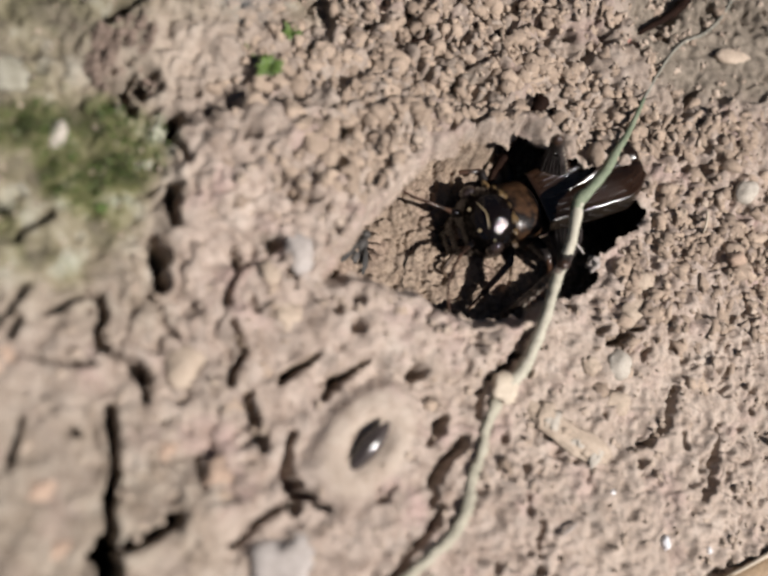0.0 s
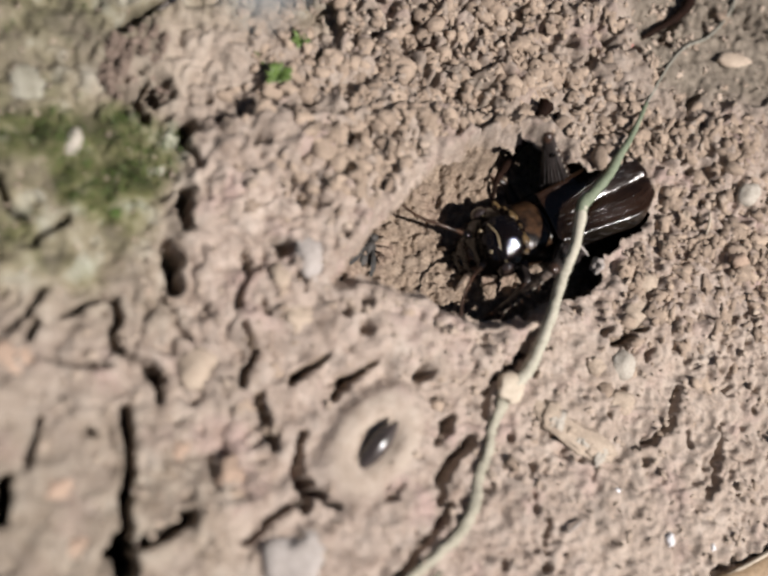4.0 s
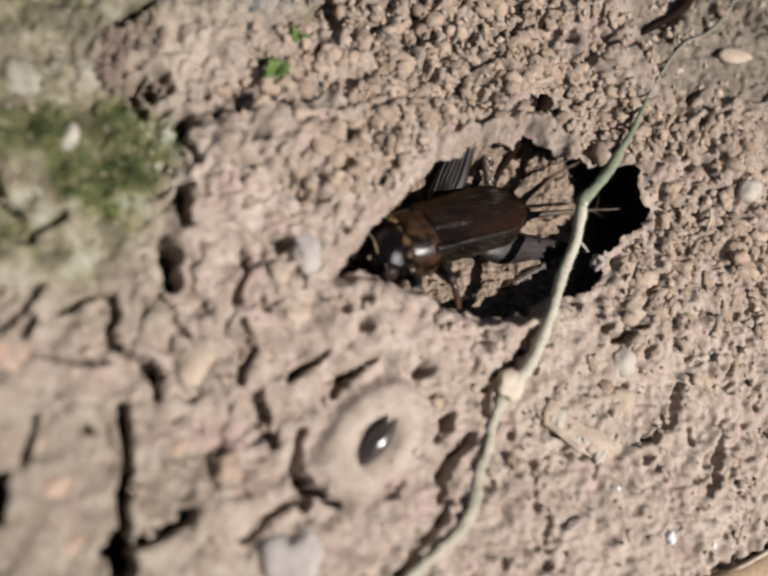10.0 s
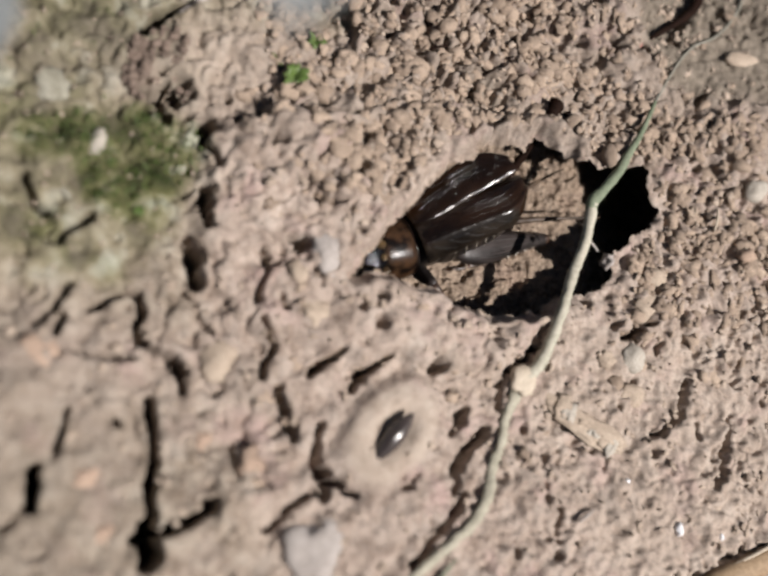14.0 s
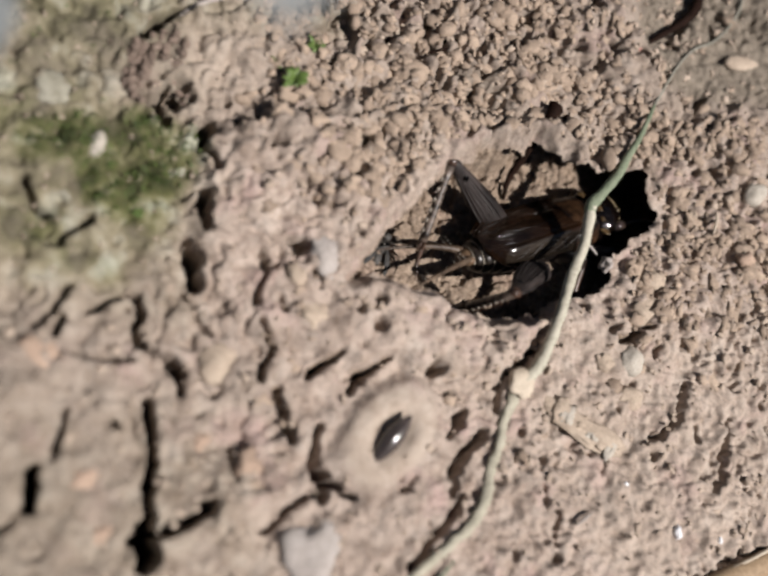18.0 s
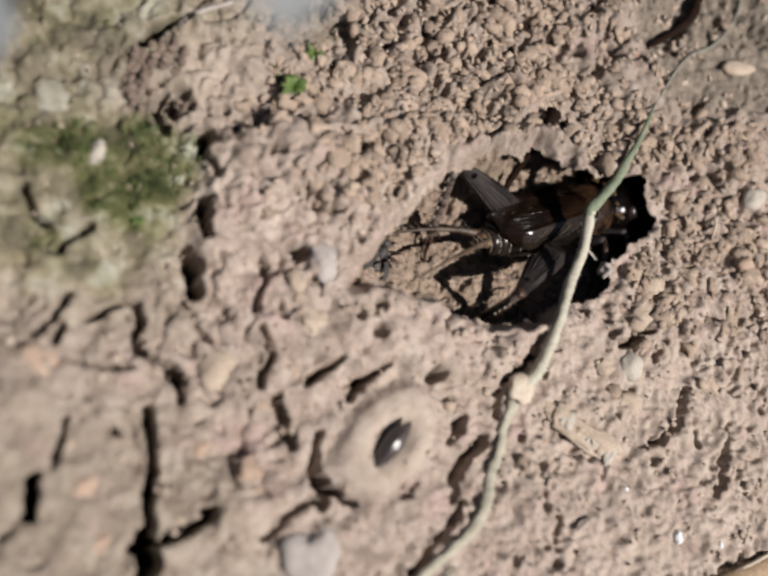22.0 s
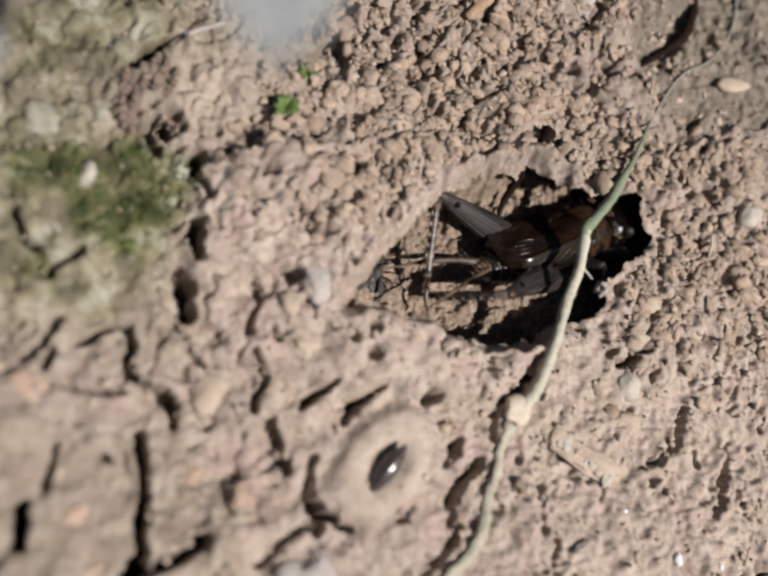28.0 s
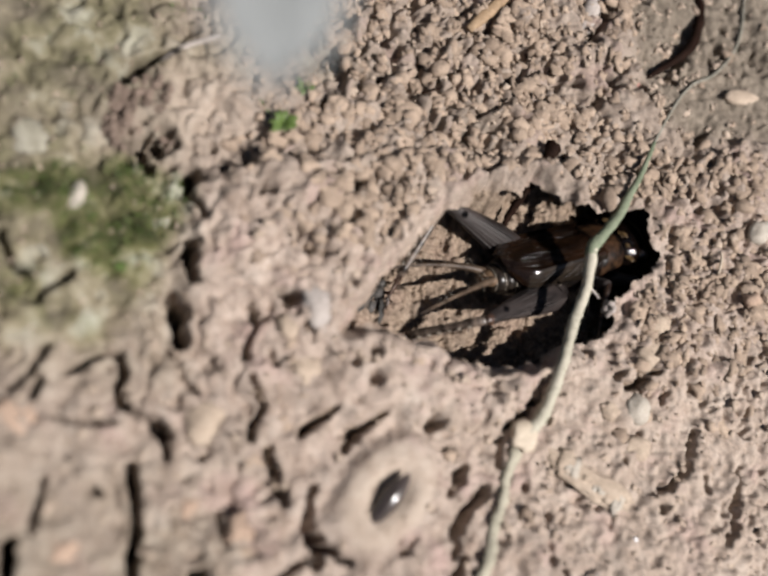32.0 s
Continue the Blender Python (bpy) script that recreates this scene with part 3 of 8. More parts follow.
bx, by = np.arange(-14, 62, 0.16), np.arange(-12, 34, 0.16)
BX, BY = np.meshgrid(bx, by)
nb = len(bx)
bi = (np.arange(len(by) - 1)[:, None] * nb + np.arange(nb - 1)[None]).ravel()
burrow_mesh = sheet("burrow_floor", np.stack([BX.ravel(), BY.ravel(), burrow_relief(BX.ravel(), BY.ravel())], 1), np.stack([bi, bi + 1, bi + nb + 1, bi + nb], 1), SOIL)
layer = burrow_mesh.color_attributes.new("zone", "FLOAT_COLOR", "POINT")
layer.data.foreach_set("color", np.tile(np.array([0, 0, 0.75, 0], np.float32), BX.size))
tagged(new("burrow_floor", burrow_mesh), "fine cracked clay floor and walls of the burrow", "burrow floor", kind="structure")


# ---------- builders ----------
def part(name, bm, material, parent=None, label="", smooth=True, recalc=True):
    """Links a bmesh, given in millimetres, as one mesh object under a thing or part."""
    if recalc:
        bmesh.ops.recalc_face_normals(bm, faces=bm.faces[:])
    me = bpy.data.meshes.new(name)
    bm.to_mesh(me)
    bm.free()
    me.transform(Matrix.Scale(MM, 4))
    me.materials.append(material)
    for p in me.polygons:
        p.use_smooth = smooth
    ob = new(name, me)
    if parent:
        ob.parent = parent
    return tagged(ob, label)


def empty(name, m=None):
    ob = new(name)
    ob.empty_display_size = 0.002
    if m is not None:
        ob.matrix_basis = m
    return ob


def at_mm(x, y, z, rx=0, ry=0, rz=0):
    return pose(x * MM, y * MM, z * MM, rx, ry, rz)


def spline(pts, steps):
    """A smooth line through the points."""
    out = []
    pts = [Vector(p) for p in pts]
    for i in range(len(pts) - 1):
        a, b = pts[max(i - 1, 0)], pts[i]
        c, d = pts[i + 1], pts[min(i + 2, len(pts) - 1)]
        for k in range(steps):
            t = k / steps
            out.append(0.5 * (2 * b + (c - a) * t + (2 * a - 5 * b + 4 * c - d) * t * t + (3 * b - a - 3 * c + d) * t ** 3))
    return out + [pts[-1]]


def tube(line, radii, sides=10, bm=None, flat=1.0, wobble=0.0, seed=1):
    """A tapered, slightly uneven rod along a line; radii are spread evenly along it."""
    bm = bm or bmesh.new()
    rng = random.Random(seed)
    n = len(line)
    rings = []
    up = Vector((0, 0, 1))
    for i, p in enumerate(line):
        p = Vector(p)
        t = (Vector(line[min(i + 1, n - 1)]) - Vector(line[max(i - 1, 0)])).normalized()
        side = t.cross(up)
        side = side.normalized() if side.length > 1e-4 else Vector((1, 0, 0))
        top = side.cross(t)
        f = i / (n - 1) * (len(radii) - 1)
        j = min(int(f), len(radii) - 2)
        r = radii[j] + (radii[j + 1] - radii[j]) * (f - j)
        ring = []
        for k in range(sides):
            a = 2 * math.pi * k / sides
            q = r * (1 + wobble * rng.uniform(-1, 1))
            ring.append(bm.verts.new(p + side * math.cos(a) * q + top * math.sin(a) * q * flat))
        rings.append(ring)
    for a, b in zip(rings, rings[1:]):
        for k in range(sides):
            bm.faces.new((a[k], a[(k + 1) % sides], b[(k + 1) % sides], b[k]))
    bm.faces.new(rings[0][::-1])
    bm.faces.new(rings[-1])
    return bm


def lump(rx, ry, rz, seed, rough=0.18, level=3, centre=(0, 0, 0), bm=None):
    """An uneven rounded body."""
    own = bmesh.new()
    bmesh.ops.create_icosphere(own, subdivisions=level, radius=1.0)
    off = Vector((seed * 3.7, seed * 1.9, seed * 5.3))
    for v in own.verts:
        n = noise.noise(v.co * 1.3 + off) + 0.5 * noise.noise(v.co * 3.1 + off) + 0.25 * noise.noise(v.co * 7 + off)
        c = v.co * (1 + rough * n)
        v.co = Vector((c.x * rx, c.y * ry, c.z * rz)) + Vector(centre)
    return own


def rings_bm(rows, sides=20, power=2.3, cap=True):
    """A body of rings along x: rows of x, half width, height above and below the axis, z of the axis."""
    bm = bmesh.new()
    made = []
    for x, w, up, down, z in rows:
        ring = []
        for k in range(sides):
            a = 2 * math.pi * k / sides
            c, s = math.cos(a), math.sin(a)
            yy = w * math.copysign(abs(c) ** (2 / power), c)
            zz = (up if s > 0 else down) * math.copysign(abs(s) ** (2 / power), s)
            ring.append(bm.verts.new((x, yy, z + zz)))
        made.append(ring)
    for a, b in zip(made, made[1:]):
        for k in range(sides):
            bm.faces.new((a[k], a[(k + 1) % sides], b[(k + 1) % sides], b[k]))
    if cap:
        bm.faces.new(made[0][::-1])
        bm.faces.new(made[-1])
    return bm


# ---------- stem, roots, straw, a shade stroke ---
def over_ground(pts, lift, lowest=-0.4):
    return [(x, y, max(ground_height(x, y), lowest) + lift) for x, y in pts]


def build_stem():
    stem = empty("grass_stem")
    upper = [(57.5, 47.0), (54.6, 39.6), (50.0, 34.8), (45.2, 32.4), (41.3, 29.0), (37.0, 23.6), (34.1, 19.3), (31.5, 16.3), (29.4, 13.6), (25.2, 9.7)]
    lower = [(25.2, 9.7), (23.7, 5.1), (21.0, 0.6), (19.4, -3.2), (16.2, -8.6), (13.5, -11.0)]
    tail = [(13.5, -11.0), (11.2, -14.9), (10.4, -17.2), (9.1, -19.8), (7.9, -22.5), (6.1, -25.1), (3.4, -26.8), (0.5, -28.7), (-3.5, -31.1), (-8.8, -34.5)]
    zu = [-1.0, -1.0, -1.0, -1.0, -0.6, 0.4, 1.0, 1.3, 1.3, 1.2]
    a = [(x, y, max(z + 0.75, ground_height(x, y) + 0.35)) for (x, y), z in zip(upper, zu)]
    zl = [1.2, 1.0, 1.0, 0.8, 0.4, 0.0]
    b = [(x, y, z + 0.75) for (x, y), z in zip(lower, zl)]
    c = over_ground(tail, 0.12, 0.0)
    part("stalk", tube(spline(a[:6], 9), [0.2, 0.22, 0.2, 0.18, 0.22], 10, wobble=0.15), FARSTEM, stem, "thin withered grey stalk tip")
    part("stalk", tube(spline(a[5:], 9), [0.22, 0.36, 0.5, 0.6, 0.68], 12, wobble=0.12), STEMG, stem, "grey-green upper stalk")
    part("stalk", tube(spline(b, 9), [0.68, 0.62, 0.66, 0.62, 0.7, 0.85], 12, wobble=0.18, seed=2), STEMP, stem, "pale lower stalk")
    part("stalk", tube(spline(c, 9), [0.68, 0.56, 0.54, 0.6, 0.6, 0.54, 0.5, 0.45, 0.4], 12, flat=0.7, wobble=0.3, seed=3), TAILM, stem, "thin stalk end")
    part("node", tube(spline([(26.2, 10.9, 1.9), (25.2, 9.7, 1.95), (24.7, 8.2, 1.9)], 5), [0.55, 0.78, 0.55], 12, wobble=0.06), STEMG, stem, "swollen green node")
    part("husk", lump(1.5, 1.7, 0.7, 4, 0.35, centre=(13.4, -10.9, 1.2)), HUSK, stem, "pale yellow husk at the joint")
    return tagged(stem, "pale green grass stem lying across the burrow", "grass stem")


build_stem()

root = empty("dark_root")
part("shaft", tube(spline([(37.2, 32.0, 0.7), (39.7, 33.6, 1.0), (43.6, 35.9, 1.2), (46.1, 38.0, 1.3), (47.6, 40.4, 1.4), (48.9, 44.1, 1.3), (50, 54, 0.8), (51, 66, 0.4)], 8), [0.25, 0.34, 0.52, 0.72, 0.68, 0.62, 0.55, 0.45], 10, wobble=0.18), TWIG, root, "dark brown root")
part("root_tip", tube(spline([(37.5, 32.4, 0.75), (36.3, 31.2, 0.8), (35.6, 29.6, 0.8)], 6), [0.22, 0.2, 0.1], 8), RED, root, "pinkish root tip")
tagged(root, "thin dark brown root standing out of the soil", "root")

straw = empty("straw")
part("stalk", tube(spline([(58.0, -26.8, 0.6), (45.6, -31.8, 0.7), (35.2, -34.6, 0.7), (24, -39.2, 0.5)], 10), [1.3, 1.5, 1.5, 1.2], 12, flat=0.6, wobble=0.08), STRAW, straw)
part("split_edge", tube(spline([(57.0, -25.8, 0.8), (45.0, -30.6, 1.1), (36.0, -33.2, 1.0)], 8), [0.2, 0.3, 0.2], 7, wobble=0.2), HUSK, straw, "pale split edge")
tagged(straw, "flattened brown straw lying on the soil", "straw")

# near-black strand added in place of the shadow stroke below the rim notch
rootlet = empty("rootlet")
line = [(22.8, 22.6, 1.4), (21.9, 20.8, 0.6), (20.7, 18.9, -1.6), (19.7, 17.0, -4.2), (18.9, 15.2, -6.0), (18.8, 13.4, -7.2)]
part("fibre", tube(spline(line, 6), [0.95, 0.8, 0.6, 0.48, 0.36, 0.2], 9, wobble=0.25, seed=6), TWIG, rootlet)
part("side_fibre", tube(spline([(21.9, 20.8, 0.6), (23.2, 20.6, 0.8), (24.4, 21.4, 1.2)], 5), [0.6, 0.5, 0.3], 8, wobble=0.2, seed=7), TWIG, rootlet)
tagged(rootlet, "dark strand added for the shadow stroke on the burrow wall", "root")

rootlet = empty("rootlet")
part("fibre", tube(spline([(-22.6, 28.8, 0.9), (-21.0, 30.0, 1.3), (-19.4, 31.0, 1.6), (-17.2, 32.0, 1.5), (-14.0, 34, 0.4)], 8), [0.12, 0.22, 0.28, 0.24, 0.15], 8, wobble=0.1), GREYSTONE, rootlet)
tagged(rootlet, "pale thin rootlet over a dark crevice", "root")


# ---------- the seed in its clay cup ----------
seed_thing = empty("seed", at_mm(-2.2, -16.1, 1.3, 0, -14, 47))
shell = rings_bm([(-3.2, 0.05, 0.05, 0.05, 0), (-2.7, 0.42, 0.4, 0.5, 0), (-1.8, 0.82, 0.8, 0.9, 0), (-0.4, 1.06, 1.05, 1.1, 0), (0.9, 1.0, 1.0, 1.05, 0), (2.1, 0.66, 0.62, 0.7, 0), (2.9, 0.26, 0.25, 0.3, 0), (3.15, 0.05, 0.05, 0.05, 0)], 24, 1.8)
part("shell", shell, SEEDM, seed_thing)
part("seam", tube([(-2.7, 0.0, 0.38), (-1.8, 0.0, 0.79), (-0.4, 0, 1.04), (0.9, 0, 0.99), (2.1, 0, 0.61), (2.9, 0, 0.24)], [0.04, 0.06, 0.06, 0.06, 0.04], 8), SEEDM, seed_thing, "raised ridge of the shell")
tagged(seed_thing, "glossy dark brown seed set in a clay cup", "seed")


# ---------- pebbles and bits ----------
def pebble(name, x, y, size, material, label, category, seed, sink=0.3, turn=0.0, rough=0.16, z=None, group=""):
    rx, ry, rz = size
    ob = part(name, lump(rx, ry, rz, seed, rough), material)
    base = ground_height(x, y) if z is None else z
    ob.matrix_basis = at_mm(x, y, base + rz * (1 - 2 * sink), 0, 0, turn)
    return tagged(ob, label, category, group)


for x, y, s, m, lab, sd in (
    (50.9, 12.4, (1.9, 1.4, 1.2), PALE, "small whitish pebble bedded in crumbly soil", 1),
    (28.9, -8.6, (1.75, 1.6, 1.3), PALE, "round pale pebble beside the burrow", 2),
    (28.4, -13.0, (1.5, 1.6, 1.1), CLAY, "round tan clay pebble", 3),
    (25.3, -8.7, (1.1, 1.0, 0.9), CLAY, "small tan clay pebble", 4),
    (47.1, 3.6, (1.4, 1.0, 0.8), ORANGE, "orange burnt clay bit", 5),
    (-35.9, -6.4, (1.7, 2.4, 1.0), ORANGE, "orange clay lump in the soil", 6),
    (-21.4, -15.1, (0.9, 0.8, 0.5), ORANGE, "small orange clay bit", 7),
    (-30.4, -23.0, (0.8, 1.3, 0.6), ORANGE, "small orange clay bit", 8),
    (-19.2, -7.6, (2.0, 2.1, 1.2), CLAY, "round pale grey pebble in cracked clay", 9),
    (-9.6, -3.0, (1.6, 1.5, 0.9), CLAY, "pale clay pellet on the mound", 10),
    (-11.2, -26.4, (3.2, 2.8, 1.4), GREYSTONE, "smooth bluish grey stone in the soil", 11),
    (18.6, 25.4, (0.55, 0.6, 0.4), RED, "tiny pinkish fleck on the soil", 12),
    (53.1, 31.3, (2.9, 1.1, 0.7), CLAY, "flat oval pale pebble", 13),
    (-30.4, 14.4, (0.8, 1.4, 0.6), PALE, "pale grain lying in the moss", 14),
    (-7.7, 3.1, (1.7, 2.3, 0.9), GREYSTONE, "grey lichen crumb on the burrow lip", 15),
    (-32.6, 10.7, (2.2, 1.7, 0.8), LICHSTONE, "whitish lichen-covered stone beside the moss", 16),
    (-34.4, 20.4, (1.9, 1.7, 0.55), LICHSTONE, "whitish stone covered in grey lichen", 17),
    (-23.7, 12.0, (1.1, 2.4, 0.7), LICHSTONE, "pale lichen lump at the moss edge", 18),
    (33.5, 1.0, (1.7, 1.2, 0.9), CLAY, "pale soil lump at the burrow edge", 19),
    (31.5, -2.6, (2.0, 1.5, 1.0), CLAY, "pale soil lump at the burrow edge", 20),
    (27.6, 3.1, (1.0, 0.7, 1.1), GREYSTONE, "grey splinter on the burrow edge", 21),
    (-11.0, 1.0, (1.2, 1.1, 0.7), CLAY, "clay pellet on the mound", 22),
    (7.6, -5.7, (2.0, 0.9, 0.5), ORANGE, "yellowish clay streak on the burrow lip", 23),
    (-16.9, -18.0, (1.3, 1.7, 0.6), ORANGE, "reddish clay patch between cracks", 24),
    (-32, -18, (1.4, 1.1, 0.6), ORANGE, "reddish clay patch between cracks", 25),
    (41.0, 9.5, (0.8, 0.6, 0.6), CLAY, "clay crumb on the soil", 26),
):
    soft = m in (ORANGE, LICHSTONE)
    pebble("pebble", x, y, s, m, lab, "pebble", sd, 0.86 if m is LICHSTONE else 0.78 if soft else 0.60, 0.0 if sd == 13 else sd * 37.0, 0.22 if m is PALE or sd == 13 else 0.5, group="pebbles on the soil")

for x, y, s, sd in ((31.2, -28.2, (0.8, 0.5, 0.6), 31), (36.9, -29.6, (0.4, 0.3, 0.3), 32), (25.6, -22.5, (0.3, 0.25, 0.25), 33)):
    pebble("mica_grain", x, y, s, GLINT, "glinting mica grain on dry soil", "mineral grain", sd, 0.2, sd * 20.0, 0.3)

# an elongated ribbed clod
clod = empty("bark_piece", at_mm(21.4, -16.0, -0.1, 0, 0, -38))
part("core", lump(5.2, 1.6, 0.75, 41, 0.6, 4), CLAY, clod)
for k in range(6):
    part("rib", lump(0.75 + 0.2 * math.sin(k * 2.1), 1.1 + 0.3 * math.cos(k * 1.3), 0.42, 42 + k, 0.7, 3, centre=(-3.6 + k * 1.5 + 0.3 * math.sin(k * 5), 0.35 * math.sin(k * 3.7), 0.22)), PALE if k % 2 else CLAY, clod)
tagged(clod, "pale grey crumbling bark piece pressed into the soil", "bark piece")

# dry leaves that arch in over the far edge
def dry_leaf(x, tip_y, width, height, seed, lean, label):
    leaf = empty("dry_leaf", at_mm(x, tip_y, 0))
    bm = bmesh.new()
    rng = random.Random(seed)
    rows = []
    n = 22
    for i in range(n + 1):
        u = i / n
        y = 46 * u
        z = height * (1 - 0.05 * (1 - u) ** 2) if u < 0.55 else height * max(0.0, 1 - ((u - 0.55) / 0.45) ** 2.0)
        half = width * 0.5 * min(1.0, (u / 0.13) ** 0.42) * (1 - 0.75 * max(0, u - 0.35) / 0.65)
        row = []
        for j in range(9):
            v = j / 4 - 1
            row.append((lean * u + half * v + rng.uniform(-0.15, 0.15), y, z + 0.9 * abs(v) * half / width + rng.uniform(-0.1, 0.1)))
        rows.append(row)
    top = [[bm.verts.new(p) for p in r] for r in rows]
    low = [[bm.verts.new((p[0], p[1], p[2] - 0.25)) for p in r] for r in rows]
    for i in range(n):
        for j in range(8):
            bm.faces.new((top[i][j], top[i][j + 1], top[i + 1][j + 1], top[i + 1][j]))
            bm.faces.new((low[i][j], low[i + 1][j], low[i + 1][j + 1], low[i][j + 1]))
        for j in (0, 8):
            bm.faces.new((top[i][j], top[i + 1][j], low[i + 1][j], low[i][j]))
    for j in range(8):
        bm.faces.new((top[0][j], low[0][j], low[0][j + 1], top[0][j + 1]))
    part("blade", bm, WHITE, leaf)
    part("midrib", tube([Vector(r[4]) + Vector((0, 0, 0.1)) for r in rows[1:]], [0.15, 0.4, 0.6], 8), WHITE, leaf, "pale midrib")
    return tagged(leaf, label, "dry leaf")


dry_leaf(-25.7, -2.0, 7.0, 57, 3, 2.0, "bluish-white withered leaf arching over the soil")
dry_leaf(-39.3, 6.2, 5.0, 34, 4, -1.0, "bluish-white withered leaf arching over the soil")


# ---------- dead insect on the burrow floor ----------
def dead_insect():
    base = empty("dead_fly", at_mm(2.4, 7.2, float(burrow_relief(np.array([2.4]), np.array([7.2]))[0]) + 0.7, 6, -12, 62))
    part("thorax", lump(1.0, 0.8, 0.7, 61, 0.12, centre=(0, 0, 0)), DEADGREY, base)
    part("head", lump(0.55, 0.65, 0.55, 63, 0.1, centre=(1.3, 0, -0.1)), DEADGREY, base)
    part("abdomen", lump(1.3, 0.75, 0.55, 62, 0.14, centre=(-1.7, 0, -0.1)), DEADGREY, base)
    for sgn in (-1, 1):
        wing = tube(spline([(0.1, 0.35 * sgn, 0.5), (-1.5, 1.0 * sgn, 0.9), (-3.2, 1.5 * sgn, 0.8)], 6), [0.08, 0.3, 0.36, 0.1], 8, flat=0.06)
        part("wing", wing, FLYWING, base, "dull grey wing")
        for k in range(3):
            part("leg", tube(spline([(0.4 - 0.5 * k, 0.4 * sgn, -0.1), (0.9 - 0.9 * k, 1.5 * sgn, 0.5), (1.2 - 1.3 * k, 2.4 * sgn, -0.5)], 4), [0.12, 0.09, 0.05], 6), TWIG, base, "thin dark leg")
    return tagged(base, "grey dead fly stuck on the burrow floor", "dead fly")


dead_insect()


# ---------- the cricket ----------
def gloss(name, c0, c1, scale, rough, spec=0.5, coat=0.0, relief=0.0, stretch=(1, 1, 1)):
    m, nt, b = nodes_of(name)
    tc = nt.nodes.new("ShaderNodeTexCoord")
    mp = nt.nodes.new("ShaderNodeMapping")
    mp.inputs["Scale"].default_value = stretch
    nt.links.new(tc.outputs["Object"], mp.inputs["Vector"])
    n1 = put(nt, "ShaderNodeTexNoise", Scale=scale, Detail=5.0, Roughness=0.6)
    nt.links.new(mp.outputs[0], n1.inputs["Vector"])
    col = ramp(nt, n1.outputs["Fac"], [(0.40, c0), (0.62, c1)])
    nt.links.new(col, b.inputs["Base Color"])
    n2 = put(nt, "ShaderNodeTexNoise", Scale=scale * 5, Detail=3.0)
    nt.links.new(mp.outputs[0], n2.inputs["Vector"])
    rr = nt.nodes.new("ShaderNodeMapRange")
    rr.inputs["To Min"].default_value, rr.inputs["To Max"].default_value = rough * 0.7, rough * 1.4
    nt.links.new(n2.outputs["Fac"], rr.inputs["Value"])
    nt.links.new(rr.outputs[0], b.inputs["Roughness"])
    b.inputs["Specular IOR Level"].default_value = spec
    b.inputs["Coat Weight"].default_value = coat
    b.inputs["Coat Roughness"].default_value = 0.08
    if relief:
        bump(nt, b, n2.outputs["Fac"], relief, 0.5)
    return m


HEADM = gloss("head_cuticle", (0.0012, 0.0009, 0.0008), (0.0035, 0.002, 0.0015), 190, 0.07, 0.5, 0.0, 0.0006)
FACEM = gloss("face_cuticle", (0.003, 0.002, 0.0016), (0.012, 0.006, 0.004), 500, 0.25, 0.5)
PRONM = gloss("pronotum_cuticle", (0.004, 0.0025, 0.0018), (0.045, 0.023, 0.0115), 700, 0.3, 0.35, 0.0, 0.00006)
WINGM = gloss("forewing_cuticle", (0.0045, 0.0024, 0.0015), (0.019, 0.009, 0.0046), 150, 0.2, 0.5, 0.0, 0.0004, (0.5, 1, 1))
FEML = gloss("femur_stripe", (0.013, 0.011, 0.010), (0.046, 0.039, 0.037), 420, 0.45, 0.45, 0.1)
WINGSIDE = gloss("forewing_side", (0.006, 0.0045, 0.0034), (0.026, 0.019, 0.0135), 260, 0.2, 0.6, 0.1, 0.0005, (0.35, 1, 1))
ABDM = gloss("abdomen_cuticle", (0.005, 0.004, 0.0035), (0.022, 0.016, 0.012), 400, 0.3, 0.4, 0.0, 0.00003)
TIPM = gloss("tail_cuticle", (0.05, 0.03, 0.018), (0.17, 0.11, 0.065), 400, 0.4, 0.4)
EDGEM = gloss("pale_edge", (0.10, 0.085, 0.066), (0.22, 0.19, 0.155), 500, 0.3, 0.5)
BANDM = gloss("head_band", (0.15, 0.115, 0.065), (0.26, 0.20, 0.12), 700, 0.3, 0.4, 0.3)
SPOTM = gloss("nape_spot", (0.03, 0.018, 0.008), (0.14, 0.09, 0.04), 700, 0.35, 0.4)
FEMM = gloss("femur_cuticle", (0.008, 0.006, 0.0055), (0.034, 0.027, 0.025), 520, 0.45, 0.3, 0.0, 0.00006, (0.3, 1, 1))
LEGM = gloss("leg_cuticle", (0.012, 0.007, 0.005), (0.06, 0.03, 0.018), 500, 0.35, 0.45, 0.1)
TIBM = gloss("tibia_cuticle", (0.012, 0.008, 0.006), (0.13, 0.10, 0.08), 500, 0.36, 0.45, 0.1, 0.0, (2.4, 0.4, 0.4))
EYEM = gloss("eye", (0.008, 0.006, 0.006), (0.03, 0.02, 0.016), 900, 0.08, 0.6, 0.6)
CERM = gloss("cercus_cuticle", (0.035, 0.022, 0.014), (0.095, 0.065, 0.043), 500, 0.5, 0.35)


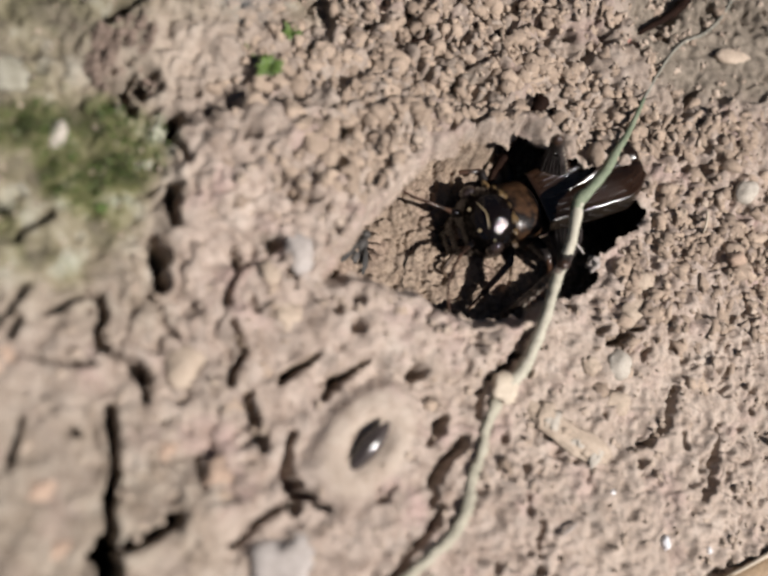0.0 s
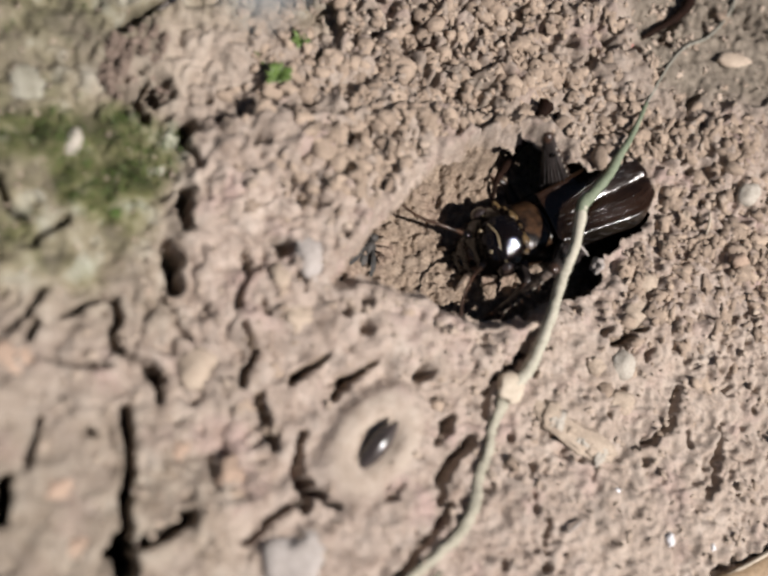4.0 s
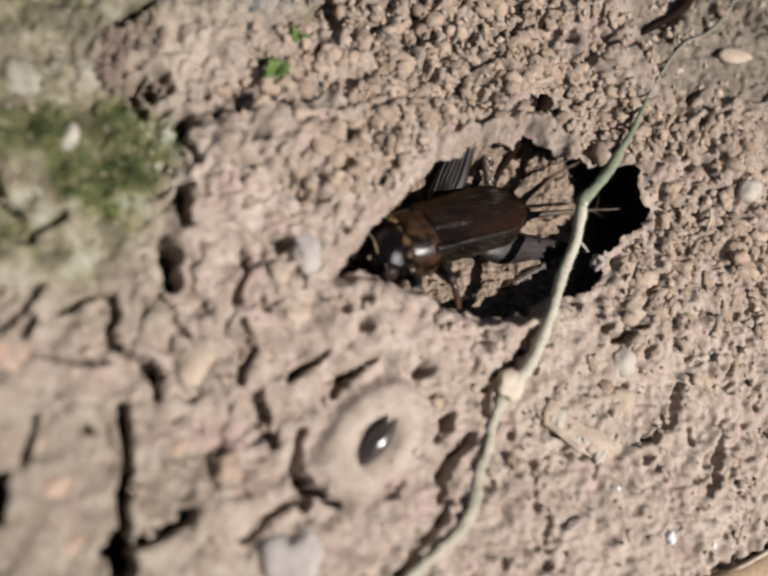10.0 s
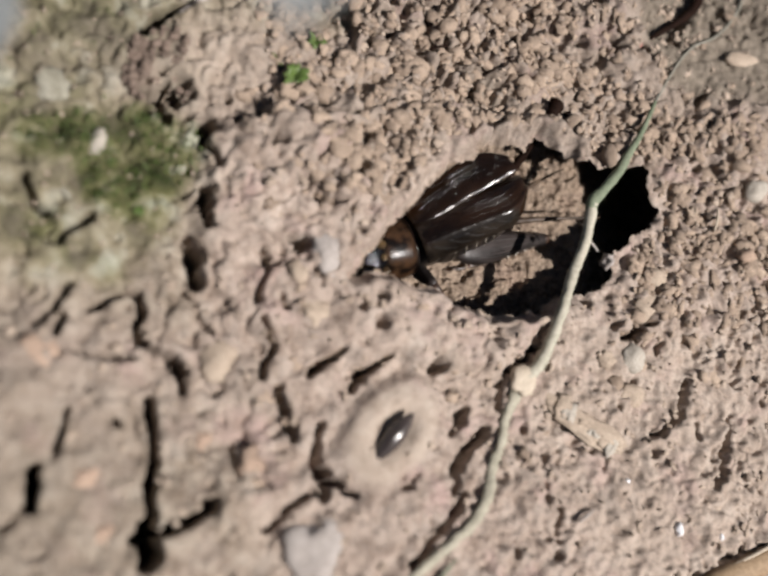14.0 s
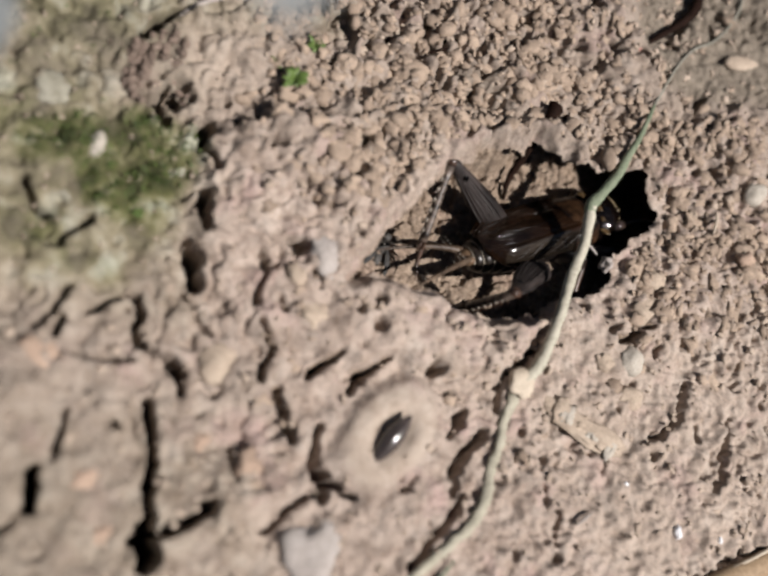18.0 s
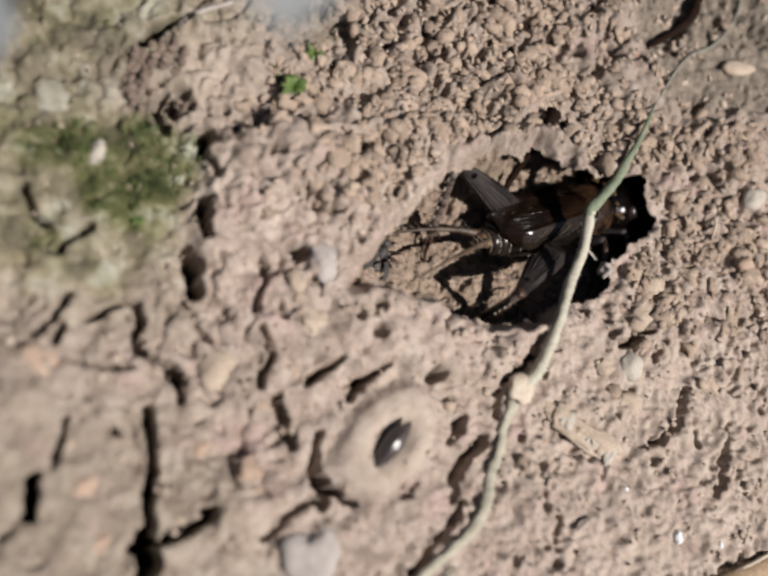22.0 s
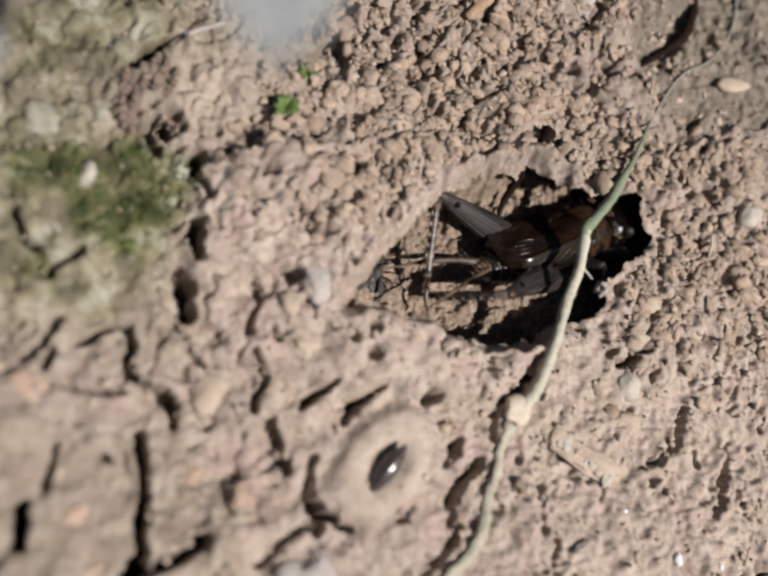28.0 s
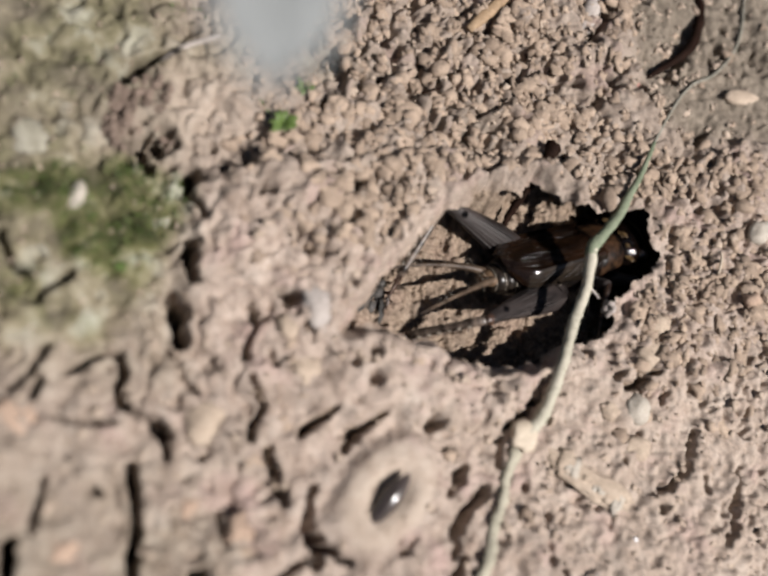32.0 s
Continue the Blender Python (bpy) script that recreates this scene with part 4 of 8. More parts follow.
def forewing(sgn):
    """One forewing, hinged at its front end: a flat back field, a fold, and a side field bent down."""
    bm = bmesh.new()
    nu, nv, length = 26, 16, 13.8
    top, low = [], []
    for i in range(nu + 1):
        u = i / nu
        x = -length * u
        half = 3.55 * (1 - 0.10 * (1 - u)) * (1 - max(0, u - 0.72) ** 2 * 9.0)
        drop = 3.3 * (1 - 0.30 * u) * (1 - max(0, u - 0.75) ** 2 * 13.0)
        r1, r2 = [], []
        for j in range(nv + 1):
            v = j / nv
            if v < 0.62:
                q = v / 0.62
                y, z = -0.9 + (half + 0.9) * q, 0.30 * (1 - (2 * q - 0.7) ** 2) + 0.06 * math.sin(q * 9 + u * 7) * (1 - u) + 0.06 * math.sin(u * 13 + q * 3) + 0.02 * math.sin(u * 31 - q * 11)
            else:
                q = (v - 0.62) / 0.38
                y, z = half + 0.42 * math.sin(q * 1.9), 0.12 - drop * (q ** 1.25)
            z += -0.5 * u * u + (0.10 if sgn < 0 else 0.0)
            r1.append(bm.verts.new((x, y * sgn, z)))
            r2.append(bm.verts.new((x, y * sgn * 0.985, z - 0.09)))
        top.append(r1)
        low.append(r2)
    for i in range(nu):
        for j in range(nv):
            bm.faces.new((top[i][j], top[i + 1][j], top[i + 1][j + 1], top[i][j + 1]))
            bm.faces.new((low[i][j + 1], low[i + 1][j + 1], low[i + 1][j], low[i][j]))
    for i in range(nu):
        for j in (0, nv):
            bm.faces.new((top[i][j], low[i][j], low[i + 1][j], top[i + 1][j]))
    for j in range(nv):
        for i in (0, nu):
            bm.faces.new((top[i][j], top[i][j + 1], low[i][j + 1], low[i][j]))
    return bm


def wing_point(u, q, sgn):
    half = 3.55 * (1 - 0.10 * (1 - u)) * (1 - max(0, u - 0.72) ** 2 * 9.0)
    z = 0.30 * (1 - (2 * q - 0.7) ** 2) + 0.06 * math.sin(q * 9 + u * 7) * (1 - u) + 0.06 * math.sin(u * 13 + q * 3) + 0.02 * math.sin(u * 31 - q * 11)
    return (-13.8 * u, (-0.9 + (half + 0.9) * q) * sgn, z - 0.5 * u * u + 0.04 + (0.10 if sgn < 0 else 0.0))


def on_head(az, el, k=1.0):
    """A point on the head; azimuth from straight ahead, elevation from level."""
    a, e = radians(az), radians(el)
    return (9.5 + 3.25 * k * math.cos(e) * math.cos(a), 3.8 * k * math.cos(e) * math.sin(a), 3.6 * k * math.sin(e))


HINGE = (5.0, 0.0, 2.75)


def spines_on(leg, count, length, x0, x1, tilt, prefix):
    for k in range(count):
        x = x0 + (x1 - x0) * k / (count - 1)
        for s in (-1, 1):
            part("spine_base", lump(0.34, 0.2, 0.2, 70 + k, 0.1, 2, centre=(x, 0.36 * s, 0.40)), EDGEM, leg, "pale bead at the root of a spine")
            part("spine", tube([(x, 0.15 * s, 0.2), (x + length * 0.45, 0.55 * length * s, 0.62 * length)], [0.13, 0.03], 6), LEGM, leg)


def build_cricket():
    c = empty("cricket")
    head = part("head", rings_bm([(12.75, 0.9, 0.9, 1.2, -0.8), (12.4, 2.0, 1.9, 2.3, -0.5), (11.7, 2.95, 2.8, 3.2, -0.2), (10.7, 3.6, 3.4, 3.6, 0), (9.5, 3.8, 3.6, 3.7, 0), (8.5, 3.65, 3.4, 3.3, 0), (7.6, 3.1, 2.9, 2.7, 0)], 32, 2.0), HEADM, c, "glossy black head")
    part("face", lump(1.3, 2.3, 2.0, 81, 0.08, centre=(12.0, 0, -1.8)), FACEM, c, "brown lower face")
    band = [on_head(a, 40 + 16 * math.cos(radians(a * 2.2)), 1.0) for a in range(-34, 35, 4)]
    part("head_band", tube(spline(band, 3), [0.05, 0.12, 0.09, 0.12, 0.05], 8, flat=0.5), BANDM, head, "pale yellow band across the forehead")
    for sgn in (-1, 1):
        part("cheek_line", tube(spline([on_head(56 * sgn, 34), on_head(66 * sgn, 16), on_head(64 * sgn, -6)], 4), [0.06, 0.12, 0.05], 7, flat=0.5), BANDM, head)
        part("eye", lump(0.95, 0.72, 1.05, 82, 0.02, centre=(10.7, 3.2 * sgn, 1.0)), EYEM, head, "bulging black eye")
        part("ocellus", lump(0.2, 0.2, 0.2, 83, 0.02, 2, centre=on_head(22 * sgn, 30)), BANDM, head)
        part("antenna_socket", tube([on_head(27 * sgn, 2, 0.98), on_head(27 * sgn, 2, 1.22)], [0.48, 0.36], 12), HEADM, head)
        a0 = Vector(on_head(27 * sgn, 2, 1.2))
        line = spline([a0, a0 + Vector((2.2, 1.0 * sgn, 0.7)), a0 + Vector((4.6, 3.4 * sgn, 0.2)), a0 + Vector((5.5, 7.5 * sgn, -0.8)), a0 + Vector((4.5, 11.5 * sgn, -1.4))], 6)
        part("antenna", tube(line, [0.26, 0.18, 0.14, 0.1, 0.06], 7), LEGM, c, "long thin brown antenna")
        part("palp", tube(spline([(12.2, 1.2 * sgn, -3.0), (13.6, 2.0 * sgn, -3.2), (14.2, 2.5 * sgn, -4.0), (13.6, 2.9 * sgn, -4.8)], 4), [0.26, 0.24, 0.2, 0.3], 8), CERM, c, "jointed mouth palp")
        part("palp", tube(spline([(11.7, 0.5 * sgn, -3.3), (12.6, 0.8 * sgn, -4.2), (12.3, 1.0 * sgn, -5.0)], 4), [0.2, 0.18, 0.22], 8), CERM, c)
        part("mandible", lump(0.8, 0.75, 1.0, 84, 0.1, 2, centre=(12.6, 0.75 * sgn, -3.0)), HEADM, c)
    part("labrum", lump(0.45, 1.1, 0.8, 85, 0.06, 2, centre=(13.1, 0, -2.5)), FACEM, c)
    for k in range(7):
        a = -66 + 22 * k
        p = Vector((8.45, 3.62 * math.sin(radians(a)), 3.38 * math.cos(radians(a)) + 0.02))
        part("nape_spot", lump((0.45, 0.25, 0.5, 0.2, 0.42, 0.3, 0.4)[k], (0.7, 0.4, 0.55, 0.35, 0.8, 0.45, 0.6)[k], 0.16, 90 + k, 0.5, 3, centre=p), SPOTM, c, "orange-brown nape spot")
    pron = part("pronotum", rings_bm([(8.3, 3.25, 2.9, 2.3, 0), (8.05, 3.5, 3.2, 2.7, 0), (7.4, 3.7, 3.38, 3.0, 0), (6.2, 3.85, 3.42, 3.1, 0), (5.0, 3.9, 3.36, 3.1, 0), (4.3, 3.85, 3.3, 3.0, 0), (4.0, 3.6, 3.05, 2.7, 0)], 28, 2.6), PRONM, c, "mottled brown pronotum")
    part("pronotum_rim", tube([(8.2, 3.55 * math.cos(radians(a)), 3.22 * math.sin(radians(a))) for a in range(-20, 201, 10)], [0.14, 0.16, 0.14], 7), FACEM, pron, "raised brown front rim")
    part("pronotum_rim", tube([(4.1, 3.85 * math.cos(radians(a)), 3.3 * math.sin(radians(a))) for a in range(-20, 201, 10)], [0.12, 0.14, 0.12], 7), FACEM, pron, "raised brown hind rim")
    part("thorax", rings_bm([(5.5, 2.9, 1.8, 2.9, -0.2), (3.5, 3.2, 2.2, 3.2, -0.2), (1.0, 3.1, 2.3, 3.0, -0.2), (-0.5, 2.9, 2.2, 2.7, -0.2)], 20), ABDM, c, "dark thorax")
    grow = Matrix.Translation((8.6 * MM, 0, 0)) @ Matrix.Scale(1.12, 4) @ Matrix.Translation((-8.6 * MM, 0, 0))
    front = ("head", "face", "antenna", "palp", "mandible", "labrum", "nape_spot")
    for o in c.children:
        if o.name.split(".")[0] in front:
            for q in (o, *o.children):
                q.data.transform(grow)
    # abdomen
    xs = [0.5, -1.2, -2.8, -4.3, -5.8, -7.2, -8.4, -9.4]
    ws = [3.15, 3.2, 3.1, 2.95, 2.7, 2.35, 1.95, 1.5]
    for k in range(7):
        w0, w1, x0, x1 = ws[k], ws[k + 1], xs[k], xs[k + 1] - 0.25
        seg = part("abdomen_segment", rings_bm([(x0, w0 * 0.93, w0 * 0.80, w0 * 0.86, -0.2), (x0 * 0.6 + x1 * 0.4, w0 * 1.0, w0 * 0.87, w0 * 0.92, -0.2), (x1, w1 * 1.04, w1 * 0.91, w1 * 0.95, -0.2)], 22), ABDM, c)
        part("segment_edge", tube([(x1 + 0.03, w1 * 1.045 * math.cos(radians(a)), -0.2 + w1 * 0.915 * math.sin(radians(a))) for a in range(-40, 221, 13)], [0.08, 0.1, 0.08], 6), EDGEM, seg, "pale hind edge of the segment")
    part("tail_plate", lump(1.3, 1.25, 0.9, 95, 0.12, centre=(-9.9, 0, 0.1)), TIPM, c, "light brown tail plate")
    for sgn in (-1, 1):
        part("tail_lobe", lump(0.9, 0.6, 0.6, 96, 0.12, 2, centre=(-10.0, 0.95 * sgn, 0.3)), TIPM, c)
        cer = part("cercus", tube(spline([(-9.9, 0.9 * sgn, 0.4), (-12.4, 1.8 * sgn, 1.0), (-16.6, 3.0 * sgn, 1.4), (-22.0, 4.2 * sgn, 1.2)], 8), [0.5, 0.42, 0.3, 0.18, 0.08], 9), CERM, c, "long tapered brown cercus")
        rng = random.Random(5)
        for k in range(14):
            x = -11.0 - 0.6 * k
            y = (1.4 + 0.18 * k) * sgn
            d = Vector((-0.5, rng.uniform(-1, 1), rng.uniform(-0.6, 1))).normalized() * rng.uniform(1.2, 2.2)
            part("bristle", tube([(x, y, 1.05 + 0.03 * k), Vector((x, y, 1.05 + 0.03 * k)) + d], [0.035, 0.015], 4), EDGEM, cer)
    # wings, hinged behind the pronotum
    wings = []
    for sgn in (1, -1):
        w = part("forewing", forewing(sgn), WINGM if sgn < 0 else WINGM, c, "glossy dark brown forewing")
        w.location = Vector(HINGE) * MM
        w.data.materials.append(WINGSIDE)
        for p in w.data.polygons:
            p.material_index = 1 if abs(p.center.y) > 3.32 * MM else 0
        for q, r in ((0.98, 0.15),):
            part("wing_margin", tube([wing_point(u / 20, q, sgn) for u in range(0, 19)], [r, r, r * 0.8], 7), EDGEM, w, "pale golden wing fold")
        for q, u0, u1, bend in ((0.25, 0.1, 0.8, 0.25), (0.42, 0.05, 0.9, 0.12), (0.6, 0.05, 0.95, 0.05), (0.8, 0.05, 0.95, 0.0)):
            part("wing_vein", tube([wing_point(u0 + (u1 - u0) * k / 12, min(0.97, q + bend * math.sin(k / 12 * 3.1)), sgn) for k in range(13)], [0.035, 0.045, 0.03], 6), WINGM, w)
        for u in (0.22, 0.4, 0.55):
            part("wing_vein", tube([wing_point(u + 0.08 * math.sin(k * 0.7), 0.2 + 0.75 * k / 8, sgn) for k in range(9)], [0.03, 0.04, 0.03], 6), WINGM, w)
        for k in range(5):
            part("side_vein", tube(spline([(-1.0 - 1.9 * k, 3.85 * sgn, -0.3), (-2.2 - 1.9 * k, 4.0 * sgn, -1.2), (-3.6 - 1.7 * k, 3.9 * sgn, -2.0 + 0.12 * k)], 4), [0.04, 0.045, 0.03], 5), FEML, w)
        wings.append(w)
    # legs
    legs = {}
    for sgn, side in ((1, "left"), (-1, "right")):
        fem = part("hind_femur", rings_bm([(-0.3, 0.45, 0.6, 0.6, 0), (0.7, 0.85, 1.45, 1.4, 0), (2.6, 1.1, 2.05, 1.95, 0), (5.0, 1.05, 1.95, 1.8, 0.05), (7.7, 0.85, 1.5, 1.4, 0.1), (10.2, 0.66, 1.05, 1.0, 0.1), (11.8, 0.6, 0.8, 0.78, 0.05), (12.7, 0.62, 0.82, 0.78, 0), (13.2, 0.45, 0.5, 0.5, 0)], 18), FEMM, c, "thick grey-brown jumping thigh")
        for s in (-1, 1):
            for k in range(6):
                z = 1.25 - 0.48 * k
                part("femur_ridge", tube(spline([(1.0, 0.84 * s, z * 0.8), (4.8, 0.98 * s, z), (8.8, 0.72 * s, z * 0.70), (11.4, 0.52 * s, z * 0.45)], 5), [0.04, 0.10, 0.08, 0.03], 5), FEML if k % 2 else FEMM, fem)
            part("knee_spot", lump(0.42, 0.14, 0.4, 97, 0.2, 2, centre=(10.6, 0.64 * s, 0.25)), HEADM, fem, "black spot near the knee")
        part("knee", lump(0.75, 0.62, 0.72, 98, 0.08, 3, centre=(12.9, 0, 0)), LEGM, fem, "dark reddish knee")
        for o in (fem, *fem.children):
            o.data.transform(Matrix.Diagonal((1.115, 1, 1, 1)))
        tib = part("hind_tibia", tube([(0, 0, 0), (2, 0, 0.06), (5, 0, 0.02), (8.6, 0, -0.04), (9.6, 0, 0)], [0.55, 0.52, 0.52, 0.54, 0.56], 10), TIBM, c, "banded spiny shin")
        spines_on(tib, 6, 1.5, 2.2, 8.4, 0, side)
        for s in (-1, 1):
            part("spur", tube([(9.3, 0.2 * s, 0), (11.2, 0.75 * s, 0.3)], [0.17, 0.04], 6), LEGM, tib)
            part("spur", tube([(9.3, 0.2 * s, -0.2), (10.6, 0.6 * s, -0.6)], [0.15, 0.04], 6), LEGM, tib)
        part("foot", tube(spline([(9.5, 0, 0), (11.2, 0, -0.25), (12.4, 0, -0.3), (13.6, 0, -0.75)], 3), [0.3, 0.24, 0.22, 0.16], 8), LEGM, tib, "slender jointed foot")
        part("claw", tube(spline([(13.5, 0.05, -0.7), (14.0, 0.22, -0.7), (14.3, 0.25, -1.1)], 3), [0.1, 0.08, 0.03], 5), LEGM, tib)
        legs["hind", side] = (fem, tib)
        for kind in ("fore", "middle"):
            f = part(kind + "_femur", rings_bm([(-0.2, 0.5, 0.6, 0.6, 0), (0.9, 0.75, 1.0, 0.95, 0), (2.6, 0.72, 0.95, 0.85, 0), (4.2, 0.52, 0.62, 0.6, 0), (4.8, 0.42, 0.5, 0.5, 0)], 14), FEMM, c)
            t = part(kind + "_tibia", tube([(0, 0, 0), (1.2, 0, 0.1), (3.6, 0, 0), (4.3, 0, 0)], [0.36, 0.42, 0.36, 0.4], 9), LEGM, c)
            for s in (-1, 1):
                part("spur", tube([(4.1, 0.15 * s, 0), (5.2, 0.45 * s, 0.2)], [0.13, 0.03], 5), LEGM, t)
            part("foot", tube(spline([(4.2, 0, 0), (5.3, 0, -0.1), (6.3, 0, -0.1), (7.3, 0, -0.4)], 3), [0.24, 0.2, 0.17, 0.12], 7), LEGM, t)
            part("claw", tube(spline([(7.2, 0, -0.35), (7.6, 0.12, -0.4), (7.8, 0.12, -0.7)], 3), [0.08, 0.07, 0.03], 5), LEGM, t)
            legs[kind, side] = (f, t)
    tagged(c, "dark brown field cricket crawling in its burrow", "cricket")
    return c, wings, legs


cricket, cricket_wings, cricket_legs = build_cricket()


# ---------- loose crumbs, moss, small leaves ----------
def sow(name, n, area, keep, size, material, label, category, seed, shape, sink=0.35):
    """Many small bodies strewn over an area, joined into one mesh of stuff."""
    rng = np.random.RandomState(seed)
    x0, x1, y0, y1 = area
    x, y = rng.uniform(x0, x1, n * 4), rng.uniform(y0, y1, n * 4)
    ok = rng.uniform(0, 1, n * 4) < keep(x, y)
    x, y = x[ok][:n], y[ok][:n]
    z = relief(x, y)
    verts, faces = [], []
    for k in range(len(x)):
        v, f = shape(rng, size[0] + (size[1] - size[0]) * rng.uniform() ** 1.8)
        r = v[:, 2].max()
        verts.append(v + np.array([x[k], y[k], z[k] + r * (1 - 2 * sink)]))
        faces.append(f)
    off = np.cumsum([0] + [len(v) for v in verts[:-1]])
    me = sheet(name, np.concatenate(verts), np.concatenate([f + o for f, o in zip(faces, off)]), material)
    return tagged(new(name, me), label, category, kind="stuff")


def ico(level):
    bm = bmesh.new()
    bmesh.ops.create_icosphere(bm, subdivisions=level, radius=1.0)
    bm.verts.ensure_lookup_table()
    v = np.array([w.co[:] for w in bm.verts])
    f = np.array([[w.index for w in q.verts] for q in bm.faces])
    bm.free()
    return v, f


ICO = ico(2)


def crumb(rng, r):
    v, f = ICO
    a = rng.normal(size=(4, 3)) * 1.6
    p = rng.uniform(0, 6, 4)
    bumpy = 1 + 0.3 * sum(np.sin(v @ a[k] * 1.7 + p[k]) for k in range(4))
    s = rng.uniform(0.65, 1.15, 3) * r
    w = v * bumpy[:, None] * s
    t = rng.uniform(0, 6.28)
    c, q = math.cos(t), math.sin(t)
    return np.stack([w[:, 0] * c - w[:, 1] * q, w[:, 0] * q + w[:, 1] * c, w[:, 2] * 0.85], 1), f


def leaflet(rng, r):
    """A small pointed moss leaf, bent upward and folded along the middle."""
    t, lean = rng.uniform(0, 6.28), rng.uniform(0.2, 1.2)
    out = np.array([math.cos(t), math.sin(t), 0])
    side = np.array([-math.sin(t), math.cos(t), 0]) * r * 0.22
    up = np.array([0, 0, 1.0])
    a, b, c = np.zeros(3), (out * math.cos(lean) + up * math.sin(lean)) * r * 0.55, (out * math.cos(lean * 0.5) + up * math.sin(lean)) * r
    d = np.array([0, 0, 0.08 * r])
    v = np.array([a - side * 0.5, a + side * 0.5, b - side + d, b - d, b + side + d, c])
    return v, np.array([[0, 1, 3], [0, 3, 2], [1, 4, 3], [2, 3, 5], [3, 4, 5]])


def in_crumbly(x, y):
    hole = inside_of(x, y, RIM)
    k = 0.25 + 0.75 * np.clip(step(4, 14, y - 0.1 * x) * step(-22, -14, x) + step(20, 26, x), 0, 1)
    k = k * np.clip(0.35 + 1.6 * fbm(x, y, 6, 101, 3), 0.05, 1)
    k = np.maximum(k, 0.9 * step(-3.5, -0.8, hole) * step(0.0, -0.6, hole))
    return k * (hole < -0.5) * (1 - spot(x, y, -2, -15.6, 5.5)) * (1 - step(-14, -20, x) * step(0, 5, y))


sow("soil_crumbs", 1100, (-44, 64, -38, 52), in_crumbly, (0.2, 0.55), CRUMB, "loose rounded crumbs of dry tan soil", "soil crumbs", 11, crumb, 0.5)


def in_clods(x, y):
    k = step(5, 13, y - 0.1 * x) * step(-17, -8, x)
    k = np.maximum(k, step(25, 31, x) * step(-9, -3, y)) * (1 - 0.6 * spot(x, y, 11, 23, 5)) * (1 - step(35, 39, x + 3 * fbm(x, y, 6, 105, 3)) * step(21.5, 26, y + 3 * fbm(x, y, 6, 107, 3)))
    k = k * np.clip(0.65 + 1.3 * fbm(x, y, 5, 103, 3), 0.1, 1) + 0.03 * step(-18, -12, x)
    wx, wy, jx, jy = fbm(x, y, 3.2, 11, 4), fbm(x, y, 3.2, 23, 4), fbm(x, y, 0.9, 81, 3) * 0.55, fbm(x, y, 0.9, 87, 3) * 0.55
    k = k * (1 - 0.95 * crumbs(x + wx * 1.1 + jx * 0.9, y + wy * 1.1 + jy * 0.9, 2.5, 2)[1])
    return k * (inside_of(x, y, RIM) < -1.0) * (1 - spot(x, y, -2, -15.6, 7))


sow("soil_clods", 3000, (-30, 62, -20, 48), in_clods, (0.3, 1.15), CLOD, "rounded clods of dry tan soil pressed together", "soil clods", 17, crumb, 0.76)
sow("soil_grit", 2000, (-40, 60, -36, 46), lambda x, y: (inside_of(x, y, RIM) < -0.5) * 0.9 * (spot(x, y, -2, -15.6, 6) < 0.3), (0.08, 0.24), CRUMB, "fine grit strewn over dry soil", "soil grit", 12, crumb, 0.3)


def on_moss(x, y):
    k = step(2.9, 0.7, from_line(x, y, MOSS_LINE) + 1.3 * fbm(x, y, 3, 111, 3))
    k = np.maximum(k, 0.10 * step(0.2, 0.5, fbm(x, y, 6, 113, 3)) * step(-26, -32, x) * step(8, 12, y))
    k = np.maximum(k, 0.12 * step(0.2, 0.5, fbm(x, y, 5, 115, 3)) * step(31, 35, y) * step(6, -4, x))
    return k


sow("moss", 7500, (-46, 8, -2, 50), on_moss, (0.22, 0.6), MOSS, "dark green moss in a damp hollow", "moss", 13, leaflet, 0.1)


def green_leaf(x, y, size, seed, material, label):
    rng = random.Random(seed)
    plant = empty("seedling", at_mm(x, y, ground_height(x, y) + 0.2, 0, 0, seed * 40))
    for k in range(13):
        a = k * 2.4 + rng.uniform(-0.3, 0.3)
        d = Vector((math.cos(a), math.sin(a), rng.uniform(0.1, 0.8))) * size * rng.uniform(0.5, 1.1)
        leaf = tube(spline([(0, 0, 0), d * 0.5 + Vector((0, 0, 0.25)), d], 4), [0.1, size * rng.uniform(0.2, 0.42), 0.05], 8, flat=0.16)
        part("leaf", leaf, material, plant)
    return tagged(plant, label, "seedling")


green_leaf(-10.2, 22.6, 1.6, 3, LEAFY, "tiny dull green seedling in dry soil")
green_leaf(-11.4, 25.6, 1.6, 4, MOSS, "tiny dark green seedling in dry soil")
green_leaf(-7.2, 27.4, 1.2, 5, LEAFY, "tiny dull green seedling in dry soil")
green_leaf(-26.6, 7.6, 0.6, 6, LEAFY, "tiny yellow-green sprout at the moss edge")

